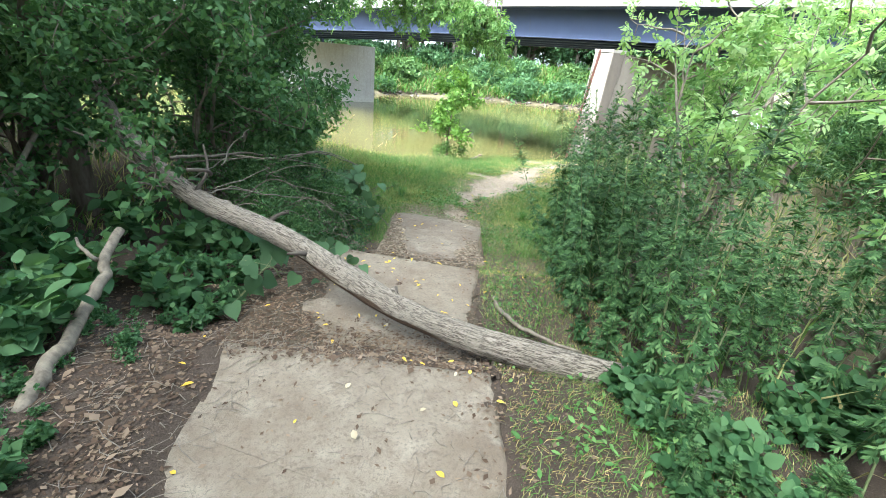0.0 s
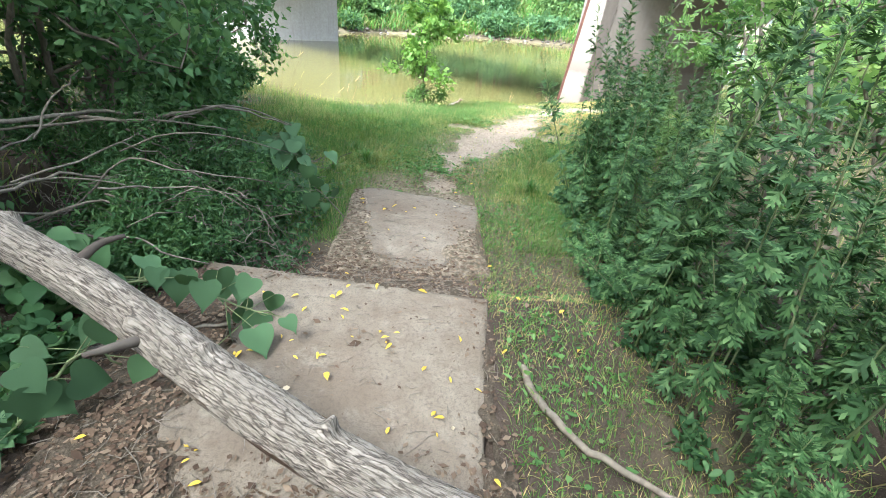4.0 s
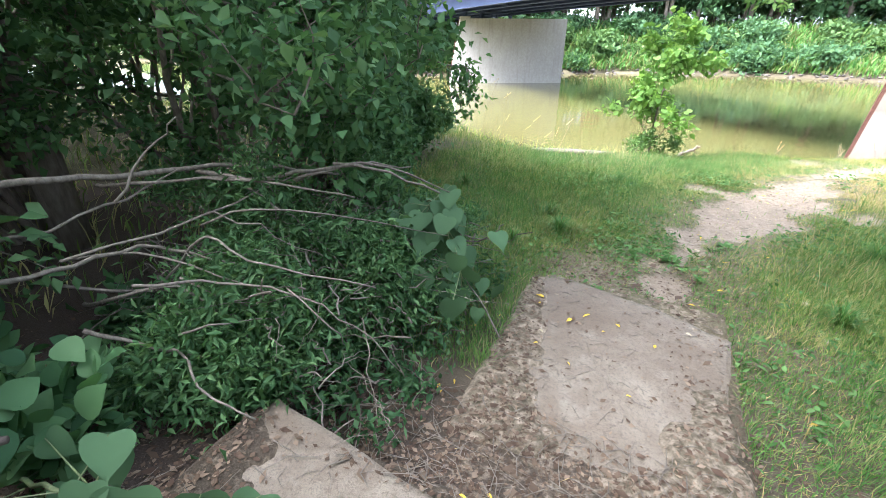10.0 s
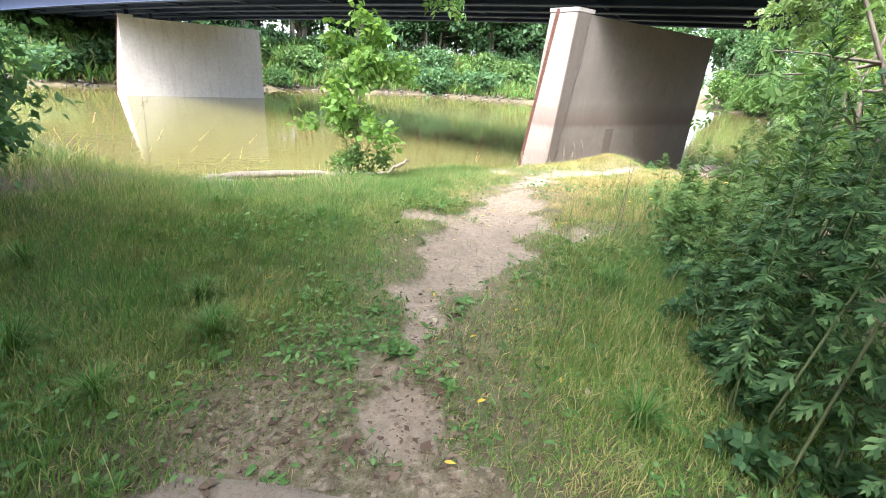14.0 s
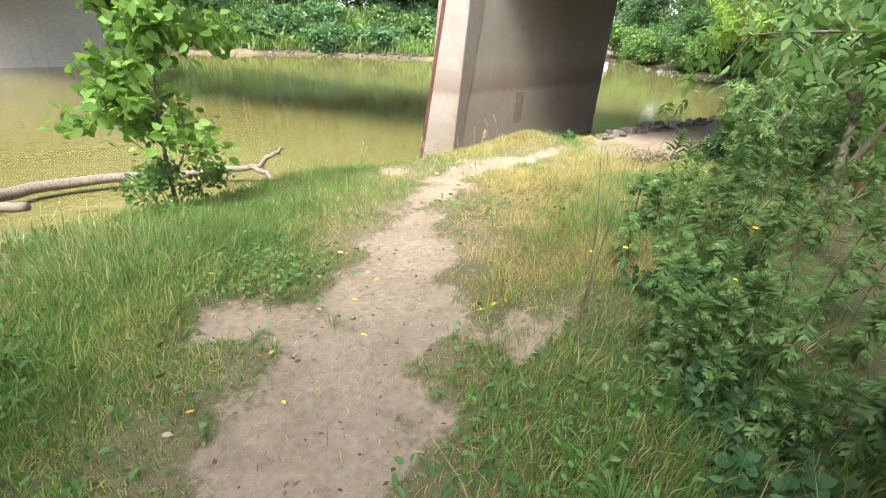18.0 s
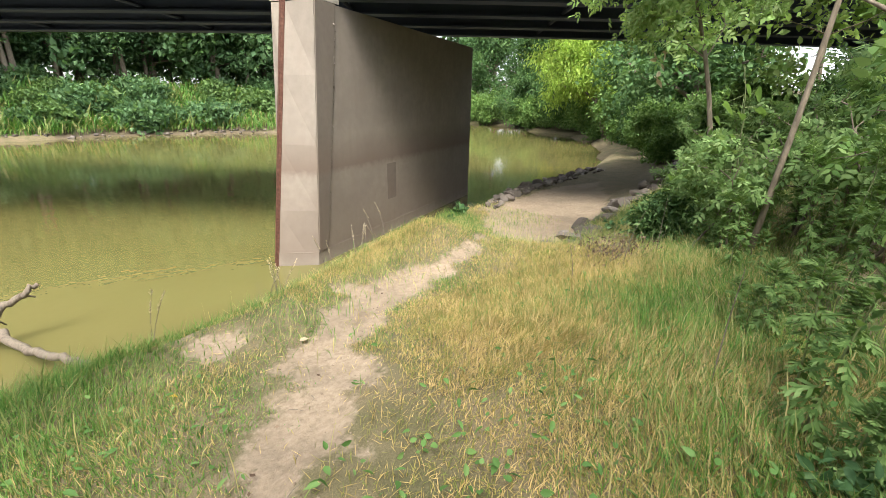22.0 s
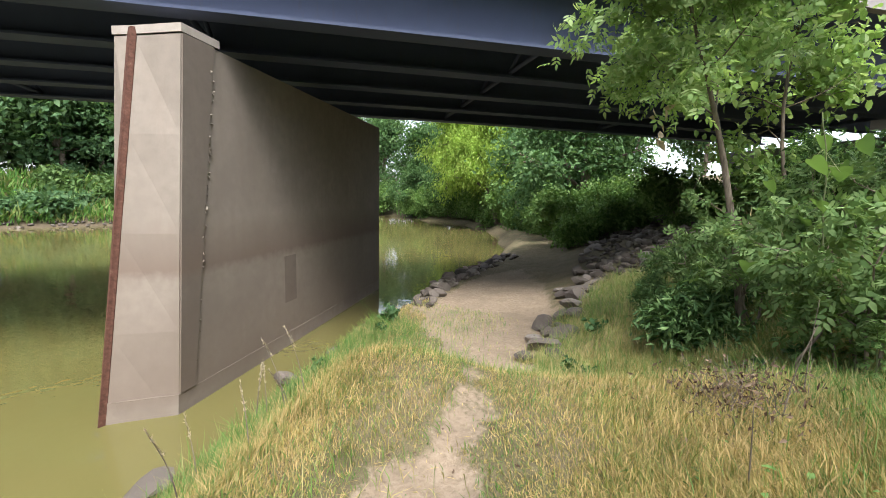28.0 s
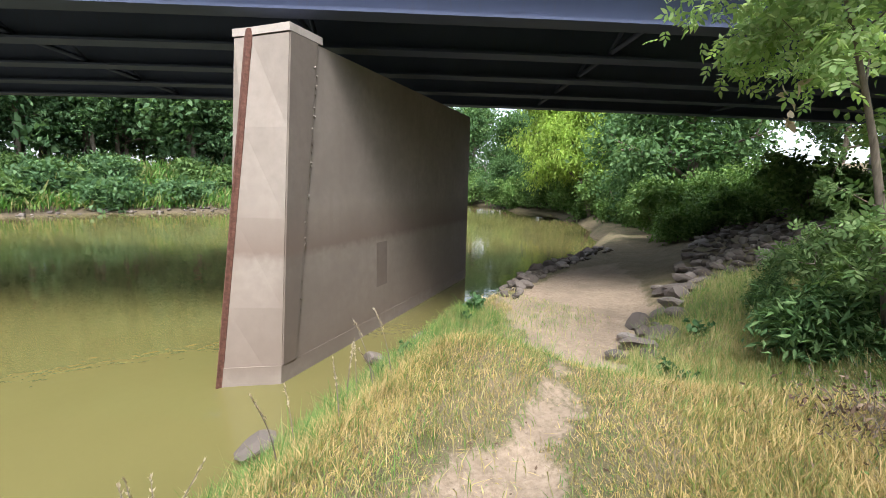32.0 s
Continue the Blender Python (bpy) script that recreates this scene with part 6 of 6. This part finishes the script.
thing("dry_grass", mesh_of(g2, "dry_grass"), M_DRY, "straw-coloured dry grass beside the track", "grass", kind="stuff")
g3 = grass_field(140000, (-9, 9, 6.5, 15), lambda x, y: np.where(x < -2, smooth(6.0, 4.5, -(y - line_y(NEAR_EDGE, x))), smooth(2.9, 1.6, -(y - line_y(NEAR_EDGE, x)))) * .8, lambda x, y: .13 + .06 * wave(x, y, 1.9) + .14 * smooth(-1.5, -4, x) - .05 * smooth(.5, 2, x), .6, .0030, 402)
thing("bank_grass", mesh_of(g3, "bank_grass"), M_TALL, "long seeding grass on the edge of the bank", "grass", kind="stuff")
g4 = grass_field(60000, (.12, 1.7, -3.5, 4.2), lambda x, y: np.clip(.55 + .45 * wave(x, y, 3) + .25 * wave(x, y, 8), .12, 1), .055, 1.15, .0021, 403)
thing("path_grass", mesh_of(g4, "path_grass"), M_GRASS, "thin trampled grass beside the slabs", "grass", kind="stuff")
g5 = grass_field(90000, (4.3, 10.5, 7.2, 11.0), lambda x, y: smooth(4.2, 5.6, x) * bare(x, y) * .8 * (1 - .6 * dry_at(x, y)), lambda x, y: .085 + .03 * wave(x, y, 2.0), .8, .0020, 404)
thing("slope_grass", mesh_of(g5, "slope_grass"), M_TALL, "long green grass at the foot of the slope", "grass", kind="stuff")
g8 = grass_field(32000, (.12, 1.7, -3.5, 4.4), lambda x, y: np.clip(.45 - .35 * wave(x, y, 3), .1, 1), .05, 1.5, .0020, 409)
thing("path_straw", mesh_of(g8, "path_straw"), M_DRY, "dead dry blades in the trampled grass", "grass", kind="stuff")
g7 = grass_field(60000, (6.2, 11.5, 8.3, 11.2), lambda x, y: bare(x, y) * smooth(6.0, 7.2, x) * (.6 + .4 * wave(x, y, 2.7)), .16, .7, .0026, 408)
thing("slope_turf", mesh_of(g7, "slope_turf"), M_TALL, "long green grass on the slope beside the track", "grass", kind="stuff")
g6 = grass_field(70000, (-3.4, 6.6, 1.9, 10), lambda x, y: np.clip(bare(x, y) * thicket(x, y) * smooth(.1, .7, wave(x, y, 1.5, .7)) * (.5 - .4 * smooth(5.0, 6.0, y) * (x > .5)) + smooth(.9, .3, np.abs(to_line(WEED_EDGE, x, y)[0] - .1)) * smooth(3.2, 4.4, y), 0, 1), .135, .55, .0026, 407)
thing("tall_grass", mesh_of(g6, "tall_grass"), M_TALL, "patches of longer green grass in the turf", "grass", kind="stuff")
g9 = grass_field(230000, (2.7, 7.6, 7.9, 11.4), lambda x, y: fringe(x, y) * thicket(x, y) * (.45 + .55 * worn(x, y)), lambda x, y: .044 + .038 * smooth(.3, 1.6, to_line(SAND, x, y)[0]) + .018 * wave(x, y, 2.3), .95, .0021, 413)
thing("golden_grass", mesh_of(g9, "golden_grass"), M_GOLD, "dense golden-green grass on the bank beside the track", "grass", kind="stuff")
g10 = grass_field(250000, (-3.2, 1.9, 3.2, 7.2), lambda x, y: fringe(x, y) * thicket(x, y) * (.35 + .65 * smooth(-.5, .4, wave(x, y, 3.3, 1.0) + .5 * wave(x, y, 9.0))) * (.35 + .65 * worn(x, y)) * (1 - .8 * smooth(4.6, 3.6, y) * smooth(1.3, .5, np.abs(x + .3))), lambda x, y: .036 + .040 * smooth(.2, 1.2, to_line(SAND, x, y)[0]) + .018 * wave(x, y, 2.9), .95, .0024, 414)
thing("lawn_grass", mesh_of(g10, "lawn_grass"), M_LAWN, "thick green grass of the shaded lawn", "grass", kind="stuff")
g11 = grass_field(170000, (.6, 4.6, 6.0, 9.2), lambda x, y: fringe(x, y) * thicket(x, y) * (.3 + .7 * worn(x, y)) * np.where(to_line(SAND, x, y)[2] < 0, 1.0, .35), .048, 1.15, .0020, 415)
thing("golden_turf", mesh_of(g11, "golden_turf"), M_GOLD, "short golden turf on the open side of the track", "grass", kind="stuff")
r = np.random.default_rng(411)
n = 42000
x, y = r.uniform(-14, 16, n), r.uniform(-12, 9.5, n)
ok = (to_line(WEED_EDGE, x, y)[0] > .5) & ((x > 1.6) | (x < -3.2)) & (to_line(SAND, x, y)[0] > 3.4) & (land(x, y) > WATER_Z + .2)
thing("rough_grass", mesh_of(blades(x[ok], y[ok], np.full(ok.sum(), .26), np.full(ok.sum(), .7), np.full(ok.sum(), .009), 412), "rough_grass"), M_TALL, "rough grass under the trees round about", "grass", kind="stuff")
r = np.random.default_rng(405)
n = 42000
x = r.uniform(-60, 33, n)
y = line_y(FAR_EDGE, x) + r.uniform(.5, 9, n)
thing("far_bank_grass", mesh_of(blades(x, y, np.full(n, .8), np.full(n, .6), np.full(n, .07), 406), "far_bank_grass"), M_GRASS, "rough grass on the slope of the far bank", "grass", kind="stuff")

# low broad-leaved plants in the turf
r = np.random.default_rng(410)
n = 100000
x, y = r.uniform(-3.4, 5.0, n), r.uniform(-2.5, 12.0, n)
d, w, side = to_line(SAND, x, y)
ok = (r.uniform(size=n) < bare(x, y) * np.clip(.12 + .9 * smooth(-.1, .7, wave(x, y, 2.4, 1.0)), 0, 1) * np.maximum(smooth(3, 1.5, d), (x > .1) & (x < 1.4) & (y < 4)) * np.where((y < 3.4) & (x < .2), 0, np.where(y < 3.4, .45, 1)) * (1 - .7 * dry_at(x, y)) * smooth(9.5, 6.5, y)) & ~on_slab(x, y, .0)
x, y = x[ok], y[ok]
n = len(x)
an = r.uniform(0, 6.3, n)
pos = np.stack([x, y, land(x, y) + r.uniform(.01, .08, n)], 1)
thing("turf_herbs", mesh_of(leaves(pos, np.stack([np.cos(an), np.sin(an), r.uniform(-.3, .5, n)], 1), scatter_dirs(r, n, 1.6), r.uniform(.018, .062, n), r.uniform(.012, .031, n), OVAL), "turf_herbs"), M_TURF, "small broad leaves growing among the grass", "ground cover", kind="stuff")
def rosette_kind(seed, count, length):
    r = np.random.default_rng(seed)
    an = np.arange(count) * 2.4 + r.normal(size=count) * .2
    out = np.stack([np.cos(an), np.sin(an), r.uniform(.15, .75, count)], 1)
    ln = length * r.uniform(.6, 1.1, count)
    return tri_mesh("leaves", *leaves(np.zeros((count, 3)), out, np.tile((0, 0, 1.0), (count, 1)) + r.normal(size=(count, 3)) * .15, ln, ln * .48, OVATE), True), None


ROSETTES = [plant_from(rosette_kind(440 + k, c, ln), "plantain", "low rosette of broad green leaves in the turf", "plant", "rosettes in the turf", M_TURF, M_STEM) for k, (c, ln) in enumerate(((11, .10), (9, .075), (13, .12)))]
for k in range(150):
    y = rng.uniform(3.4, 5.6)
    x = rng.normal(-.9 if k % 3 else .9 + .3 * (y - 4), .7)
    if float(sandy_at(np.array(x), np.array(y))) < .35 and float(thicket(np.array(x), np.array(y))) > .5:
        ROSETTES[int(rng.integers(3))](x, y, rng.uniform(.45, .85))
for k in range(36):
    ROSETTES[int(rng.integers(2))](rng.uniform(.28, 1.0), rng.uniform(-.3, 3.4), rng.uniform(.5, .9))
# dead blades and bits lying in the turf
n = 46000
x, y = r.uniform(-2.5, 5.5, n), r.uniform(-2.5, 10.5, n)
ok = (r.uniform(size=n) < np.maximum(smooth(2.4, .5, to_line(SAND, x, y)[0]), (x > .1) & (x < 1.4) & (y < 4)) * (.35 + .65 * (1 - worn(x, y)) + .3 * wave(x, y, 3.0)) * (1 - .85 * sandy_at(x, y))) & ~on_slab(x, y)
x, y = x[ok], y[ok]
n = len(x)
an = r.uniform(0, 6.3, n)
ln = r.uniform(.02, .09, n)
thing("straw", mesh_of(leaves(np.stack([x, y, land(x, y) - .02 * smooth(.3, .9, sandy_at(x, y)) + r.uniform(0, .012, n)], 1), np.stack([np.cos(an), np.sin(an), r.normal(size=n) * .06], 1), scatter_dirs(r, n, 12), ln, r.uniform(.002, .0045, n), FLAT), "straw"), M_DRY, "dead straw lying loose in the turf", "straw", kind="stuff")


def tuft(x, y, height, count, seed, mat):
    """A fountain of long arching blades."""
    r = np.random.default_rng(seed)
    an = r.uniform(0, 6.283, count)
    o = r.uniform(.2, 1.0, count)
    d = np.stack([np.cos(an), np.sin(an), np.zeros(count)], 1)
    s = np.stack([-d[:, 1], d[:, 0], np.zeros(count)], 1) * .0026
    h = (height * r.uniform(.7, 1.2, count))[:, None]
    b = d * .03 * r.uniform(0, 1, count)[:, None]
    o = o[:, None]
    rows = [b + d * h * o * k + np.array([0, 0, 1]) * h * z * (1.15 - .55 * o) for k, z in ((0, 0), (.22, .5), (.6, .8), (1.05, .72))]
    v = np.stack([rows[0] - s, rows[0] + s, rows[1] - s, rows[1] + s, rows[2] - s * .8, rows[2] + s * .8, rows[3]], 1)
    f = np.array([(0, 1, 3), (0, 3, 2), (2, 3, 5), (2, 5, 4), (4, 5, 6)])[None] + (np.arange(count) * 7)[:, None, None]
    ob = thing("grass_tuft", tri_mesh("grass_tuft", v.reshape(-1, 3), f.reshape(-1, 3)), mat, "tuft of long arching green grass", "grass", "grass tufts", "stuff")
    ob.location = (x, y, float(land(x, y)) - .01)


for k, (x, y, h) in enumerate(((-.98, 4.35, .24), (-1.75, 4.15, .26), (-1.15, 4.75, .2), (.95, 3.55, .22), (-1.3, 3.9, .2), (-2.2, 5.0, .25), (1.5, 4.8, .2), (-.6, 6.2, .18), (-1.6, 6.6, .2))):
    tuft(x, y, h * .9, 150, 430 + k, M_GRASS)

# ---- litter ----
def flat_leaves(x, y, z, size, seed, shape=FLAT):
    r = np.random.default_rng(seed)
    n = len(x)
    an = r.uniform(0, 6.283, n)
    return leaves(np.stack([x, y, z + .004 + r.uniform(0, .006, n)], 1), np.stack([np.cos(an), np.sin(an), r.normal(size=n) * .12], 1),
                  np.stack([r.normal(size=n) * .25, r.normal(size=n) * .25, np.ones(n)], 1), size, size * r.uniform(.3, .75, n), shape)


def top_at(x, y):
    z = land(x, y)
    for k, (x0, x1, y0, y1) in enumerate(SLABS):
        z = np.where((x > x0) & (x < x1) & (y > y0) & (y < y1), np.maximum(z, SLAB_TOPS[k] + np.maximum(soil_over(k, x, y), 0)), z)
    return z


def littered(x, y):
    """Where leaf litter lies thick: on the soil that covers the slabs, and in the gaps between them."""
    m = np.zeros(np.shape(x))
    for k, (x0, x1, y0, y1) in enumerate(SLABS):
        on = (x > x0) & (x < x1) & (y > y0) & (y < y1)
        m = np.where(on, smooth(-.006, .016, soil_over(k, x, y)) * (1.0, .9, .4)[k], m)
    return m


r = np.random.default_rng(420)
n = 120000
x, y = r.normal(-.9, .85, n), r.uniform(-4, 4.6, n)
gap = r.uniform(size=n) < np.clip(smooth(-.85, -.66, y) * smooth(.1, -.35, y) * smooth(.6, .1, x) + .95 * littered(x, y) + smooth(-1.5, -1.7, x) * smooth(1.6, 1.0, y) + smooth(1.2, 1.35, y) * smooth(2.1, 1.75, y) * .6 + smooth(3.3, 3.5, y) * smooth(4.3, 3.7, y) * .3 + smooth(-.1, .15, x) * .22 + .016, 0, 1)
x, y = x[gap], y[gap]
thing("leaf_litter", mesh_of(flat_leaves(x, y, top_at(x, y), r.uniform(.06, .20, len(x)) ** 2 + .04 * (r.uniform(size=len(x)) < .03), 421), "leaf_litter"), M_LITTER, "brown dead leaves and chips littering the path", "leaf litter", kind="stuff")
n = 9000
x, y = r.uniform(-3.6, 6, n), r.uniform(1.2, 11, n)
ok = (r.uniform(size=n) < .3 + .6 * sandy_at(x, y) * smooth(8, 5, y)) & (to_line(SAND, x, y)[0] < 2.5)
x, y = x[ok], y[ok]
thing("bank_litter", mesh_of(flat_leaves(x, y, top_at(x, y), r.uniform(.10, .20, len(x)) ** 2, 422), "bank_litter"), M_LITTER, "scattered dead leaves on the track", "leaf litter", kind="stuff")
segs = []
for k in range(2500):
    x0, y0 = r.normal(-.55, .8), r.uniform(-3.2, 8.5)
    x0 += .35 * max(y0 - 3, 0)
    if y0 > 3.7 and k % 4:
        continue
    an, ln = r.uniform(0, 6.3), r.uniform(.12, .32) ** 2
    z0 = float(top_at(np.array(x0), np.array(y0))) + .006
    xm, ym = x0 + math.cos(an) * ln * .5, y0 + math.sin(an) * ln * .5
    an += r.normal() * .6
    segs += [((x0, y0, z0), (xm, ym, z0 + .004), .0019, .0015), ((xm, ym, z0 + .004), (xm + math.cos(an) * ln * .5, ym + math.sin(an) * ln * .5, z0 + .002), .0015, .0008)]
for k in range(900):
    x0, y0 = (r.uniform(-2.2, -1.15), r.uniform(-3.2, .9)) if k % 2 else ((r.uniform(-1.4, .3), r.uniform(-.7, -.15)) if k % 4 else (r.uniform(-1.5, .2), r.uniform(1.2, 2.0)))
    an, ln = r.uniform(0, 6.3), r.uniform(.05, .22)
    z0 = float(top_at(np.array(x0), np.array(y0))) + .008
    xm, ym = x0 + math.cos(an) * ln * .5, y0 + math.sin(an) * ln * .5
    an += r.normal() * .5
    segs += [((x0, y0, z0), (xm, ym, z0 + r.uniform(0, .02)), .0025, .002), ((xm, ym, z0 + .008), (xm + math.cos(an) * ln * .5, ym + math.sin(an) * ln * .5, z0 + .006), .002, .001)]
thing("twig_litter", mesh_of(tubes(segs, 4), "twig_litter"), M_TWIG, "thin broken twigs scattered over the slabs", "twigs", kind="stuff")

kinds = []
for k in range(4):
    v, f = leaves(np.zeros((1, 3)), np.array([[1.0, 0, .05]]), np.array([[.1 * k, .05, 1.0]]), 1.0, (.42, .5, .62, .36)[k], OVAL)
    me = tri_mesh("fallen_leaf", v, f, True)
    kinds.append(me)
for k, me in enumerate(kinds):
    me.materials.append(M_PALE if k == 2 else M_YELLOW)


def fallen_leaf(x, y, size=.07, kind=None):
    kind = int(rng.integers(4)) if kind is None else kind
    ob = new("fallen_leaf", kinds[kind])
    ob.matrix_world = Matrix.LocRotScale((x, y, float(top_at(np.array(x), np.array(y))) + .018), Euler((rng.normal() * .2, rng.normal() * .2, rng.uniform(0, 6.3))), (size,) * 3)
    tagged(ob, "pale dry fallen leaf on the ground" if kind == 2 else "yellow fallen leaf on the ground", "leaf", "fallen leaves")


for x, y, k in ((-.52, -1.34, 2), (-1.61, -.63, 0), (-.05, -1.07, 1), (.16, -1.0, 0), (-.1, -1.5, 1), (-.3, -1.7, 3), (-1.4, -1.1, 0), (-1.2, -1.6, 1), (.02, -.8, 1), (-1.1, 1.31, 0), (-.76, 1.05, 1), (-.63, .91, 0), (-.7, 1.1, 1),
                (-.44, .74, 3), (-1.09, .57, 1), (-.11, .21, 1), (-.35, .12, 0), (-.66, .45, 1), (-.68, .56, 1), (.34, 1.94, 1), (-.5, 1.2, 3), (-.25, 1.15, 1), (-.8, .35, 2), (-.82, 3.07, 1), (-.6, 2.9, 1), (-.5, 3.0, 0), (1.02, 3.87, 1), (.8, 3.72, 2),
                (1.08, 6.68, 2), (1.19, 6.75, 2), (2.06, 7.25, 2), (1.64, 6.01, 3), (2.87, 6.93, 2), (1.71, 9.02, 1), (2.45, 9.13, 2)):
    fallen_leaf(x, y, rng.uniform(.04, .065), k)
for k in range(26):
    fallen_leaf(rng.uniform(-1.2, .1), rng.uniform(-.1, 1.15), rng.uniform(.025, .05))
for k in range(90):
    y = rng.uniform(-3, 8)
    fallen_leaf(rng.normal(-.3 + .33 * max(y - 3, 0), .75), y, rng.uniform(.025, .055))


# ---- small things ----
def stalk(x, y, height, lean, label, tip=None, material=None):
    """A single dry stalk, with small seed heads or a flower at its tip."""
    z = float(land(x, y)) - .02
    top = (x + lean[0], y + lean[1], z + height)
    base = thing("dry_stalk" if tip != "flower" else "flower", None, None, label, "plant")
    part("stem", mesh_of(pipe(((x, y, z), (x + lean[0] * .3, y + lean[1] * .3, z + height * .55), top), .004, .0015, 5), "stem"), material or M_DRIFT, base)
    r = np.random.default_rng(int(x * 100 + y * 10) % 997)
    if tip == "seed":
        d = unit(np.array([lean[0], lean[1], .25]))
        pos = np.array(top)[None] - d[None] * r.uniform(0, .16, 26)[:, None]
        tagged(part("seed_head", mesh_of(leaves(pos, d[None] + r.normal(size=(26, 3)) * .35, scatter_dirs(r, 26), .022, .008), "seed_head"), M_PALE, base), kind="stuff")
    if tip == "flower":
        an = np.arange(14) * 2 * math.pi / 14
        out = np.stack([np.cos(an), np.sin(an), np.full(14, .25)], 1)
        part("blossom", mesh_of(leaves(np.repeat(np.array(top)[None], 14, 0), out, np.tile((0, 0, 1.0), (14, 1)), .018, .009), "blossom"), M_PETAL, base)
    return base


for x, y, h in ((2.0, 5.7, .75), (3.7, 7.2, .6), (2.15, 5.85, .9), (5.2, 8.5, .55), (5.6, 8.4, .6), (4.6, 8.6, .4)):
    stalk(x, y, h, (rng.normal() * .06, rng.normal() * .06), "thin dry stalk standing in the grass")
for k in range(16):
    stalk(-2.9 + rng.normal() * .6, 8.4 + rng.normal() * .9, rng.uniform(.7, 1.15), (rng.uniform(.05, .3), rng.normal() * .12), "seeding grass stalk on the bank", "seed")
for k in range(16):
    x = rng.uniform(1.6, 4.4)
    stalk(x, float(line_y(NEAR_EDGE, np.array(x))) - rng.uniform(.9, 1.4), rng.uniform(.3, .55), (rng.normal() * .1, rng.uniform(0, .2)), "seeding grass stalk on the bank", "seed")
for x, y, h in ((2.78, 5.5, .58), (2.44, 5.95, .27), (2.31, 6.07, .20), (2.61, 5.39, .36)):
    stalk(x, y, h, (.03, .02), "small yellow dandelion-like flower on a thin stem", "flower", M_STEM)

# a heap of dark dead stems in the grass and a bunch of dead leaves caught in the young tree
r = np.random.default_rng(500)
heap = thing("dead_weed_clump", None, None, "clump of dark dead brown weed stems in the grass", "plant")
segs = []
for k in range(160):
    an, o = r.uniform(0, 6.3), r.uniform(.1, 1.0)
    p = np.array([5.35 + r.normal() * .16, 8.68 + r.normal() * .14, 0])
    p[2] = float(land(p[0], p[1]))
    q = p + np.array([math.cos(an) * o * .3, math.sin(an) * o * .3, r.uniform(.05, .34)])
    segs += bent((p, (p + q) / 2 + r.normal(size=3) * .03, q), .003, .001)[::2]
tagged(part("stem_tangle", mesh_of(tubes(segs, 3), "stem_tangle"), M_TWIG, heap), kind="stuff")
n = 500
pos = np.stack([5.35 + r.normal(size=n) * .2, 8.68 + r.normal(size=n) * .17, np.zeros(n)], 1)
pos[:, 2] = land(pos[:, 0], pos[:, 1]) + r.uniform(0, .22, n)
part("dead_leaves", mesh_of(leaves(pos, scatter_dirs(r, n, -.4), scatter_dirs(r, n), r.uniform(.02, .05, n), r.uniform(.01, .02, n)), "dead_leaves"), M_LITTER, heap)
cluster = thing("dead_foliage", None, None, "pale dead leaves hanging together in the young tree", "dead leaves")
for k in range(9):
    pos = np.array((7.5, 9.64, 1.5)) + r.normal(size=3) * np.array((.03, .03, .08))
    part("leaf", mesh_of(leaves(pos[None], scatter_dirs(r, 1, -1.6), scatter_dirs(r, 1, 0), .13, .06, OVAL), "leaf"), M_PALE, cluster)
v, f = pipe(((6.6, 6.95, -.5), (6.58, 6.97, .2), (6.62, 6.93, .75)), .05, .035, 9, .008)
thing("tree_stub", tri_mesh("tree_stub", v, f, True), M_RUSTWOOD, "broken red-brown stub of a dead young tree", "tree stub")
for x, y, s in ((5.01, 11.8, .55), (4.6, 11.6, .4), (6.1, 10.3, .5), (7.0, 10.0, .5), (7.3, 13.1, .8), (7.6, 13.3, .6), (6.9, 12.9, .5), (8.3, 10.4, .8), (7.2, 10.3, .6)):
    HERBS[0](x, y, s)

# crumbs of earth and small pebbles on the track
r = np.random.default_rng(510)
n = 5200
k = r.uniform(0, len(SAND) - 1.01, n)
x = np.interp(k, np.arange(len(SAND)), SAND[:, 0]) + r.normal(size=n) * .42
y = np.interp(k, np.arange(len(SAND)), SAND[:, 1]) + r.normal(size=n) * .42
ok = sandy_at(x, y) > .25
x, y = x[ok], y[ok]
n = len(x)
octa = np.array([(1, 0, 0), (-1, 0, 0), (0, 1, 0), (0, -1, 0), (0, 0, .8), (0, 0, -.8)])
faces = np.array([(0, 2, 4), (2, 1, 4), (1, 3, 4), (3, 0, 4), (2, 0, 5), (1, 2, 5), (3, 1, 5), (0, 3, 5)])
size = r.gamma(2.0, .0014, n) + .001
v = octa[None] * size[:, None, None] * r.uniform(.6, 1.3, (n, 6, 1)) + np.stack([x, y, land(x, y) - .035 * smooth(.3, .9, sandy_at(x, y)) + size * .3], 1)[:, None]
thing("earth_crumbs", tri_mesh("earth_crumbs", v.reshape(-1, 3), (faces[None] + (np.arange(n) * 6)[:, None, None]).reshape(-1, 3)), M_EARTH, "crumbs of dry earth scattered on the track", "earth", kind="stuff")
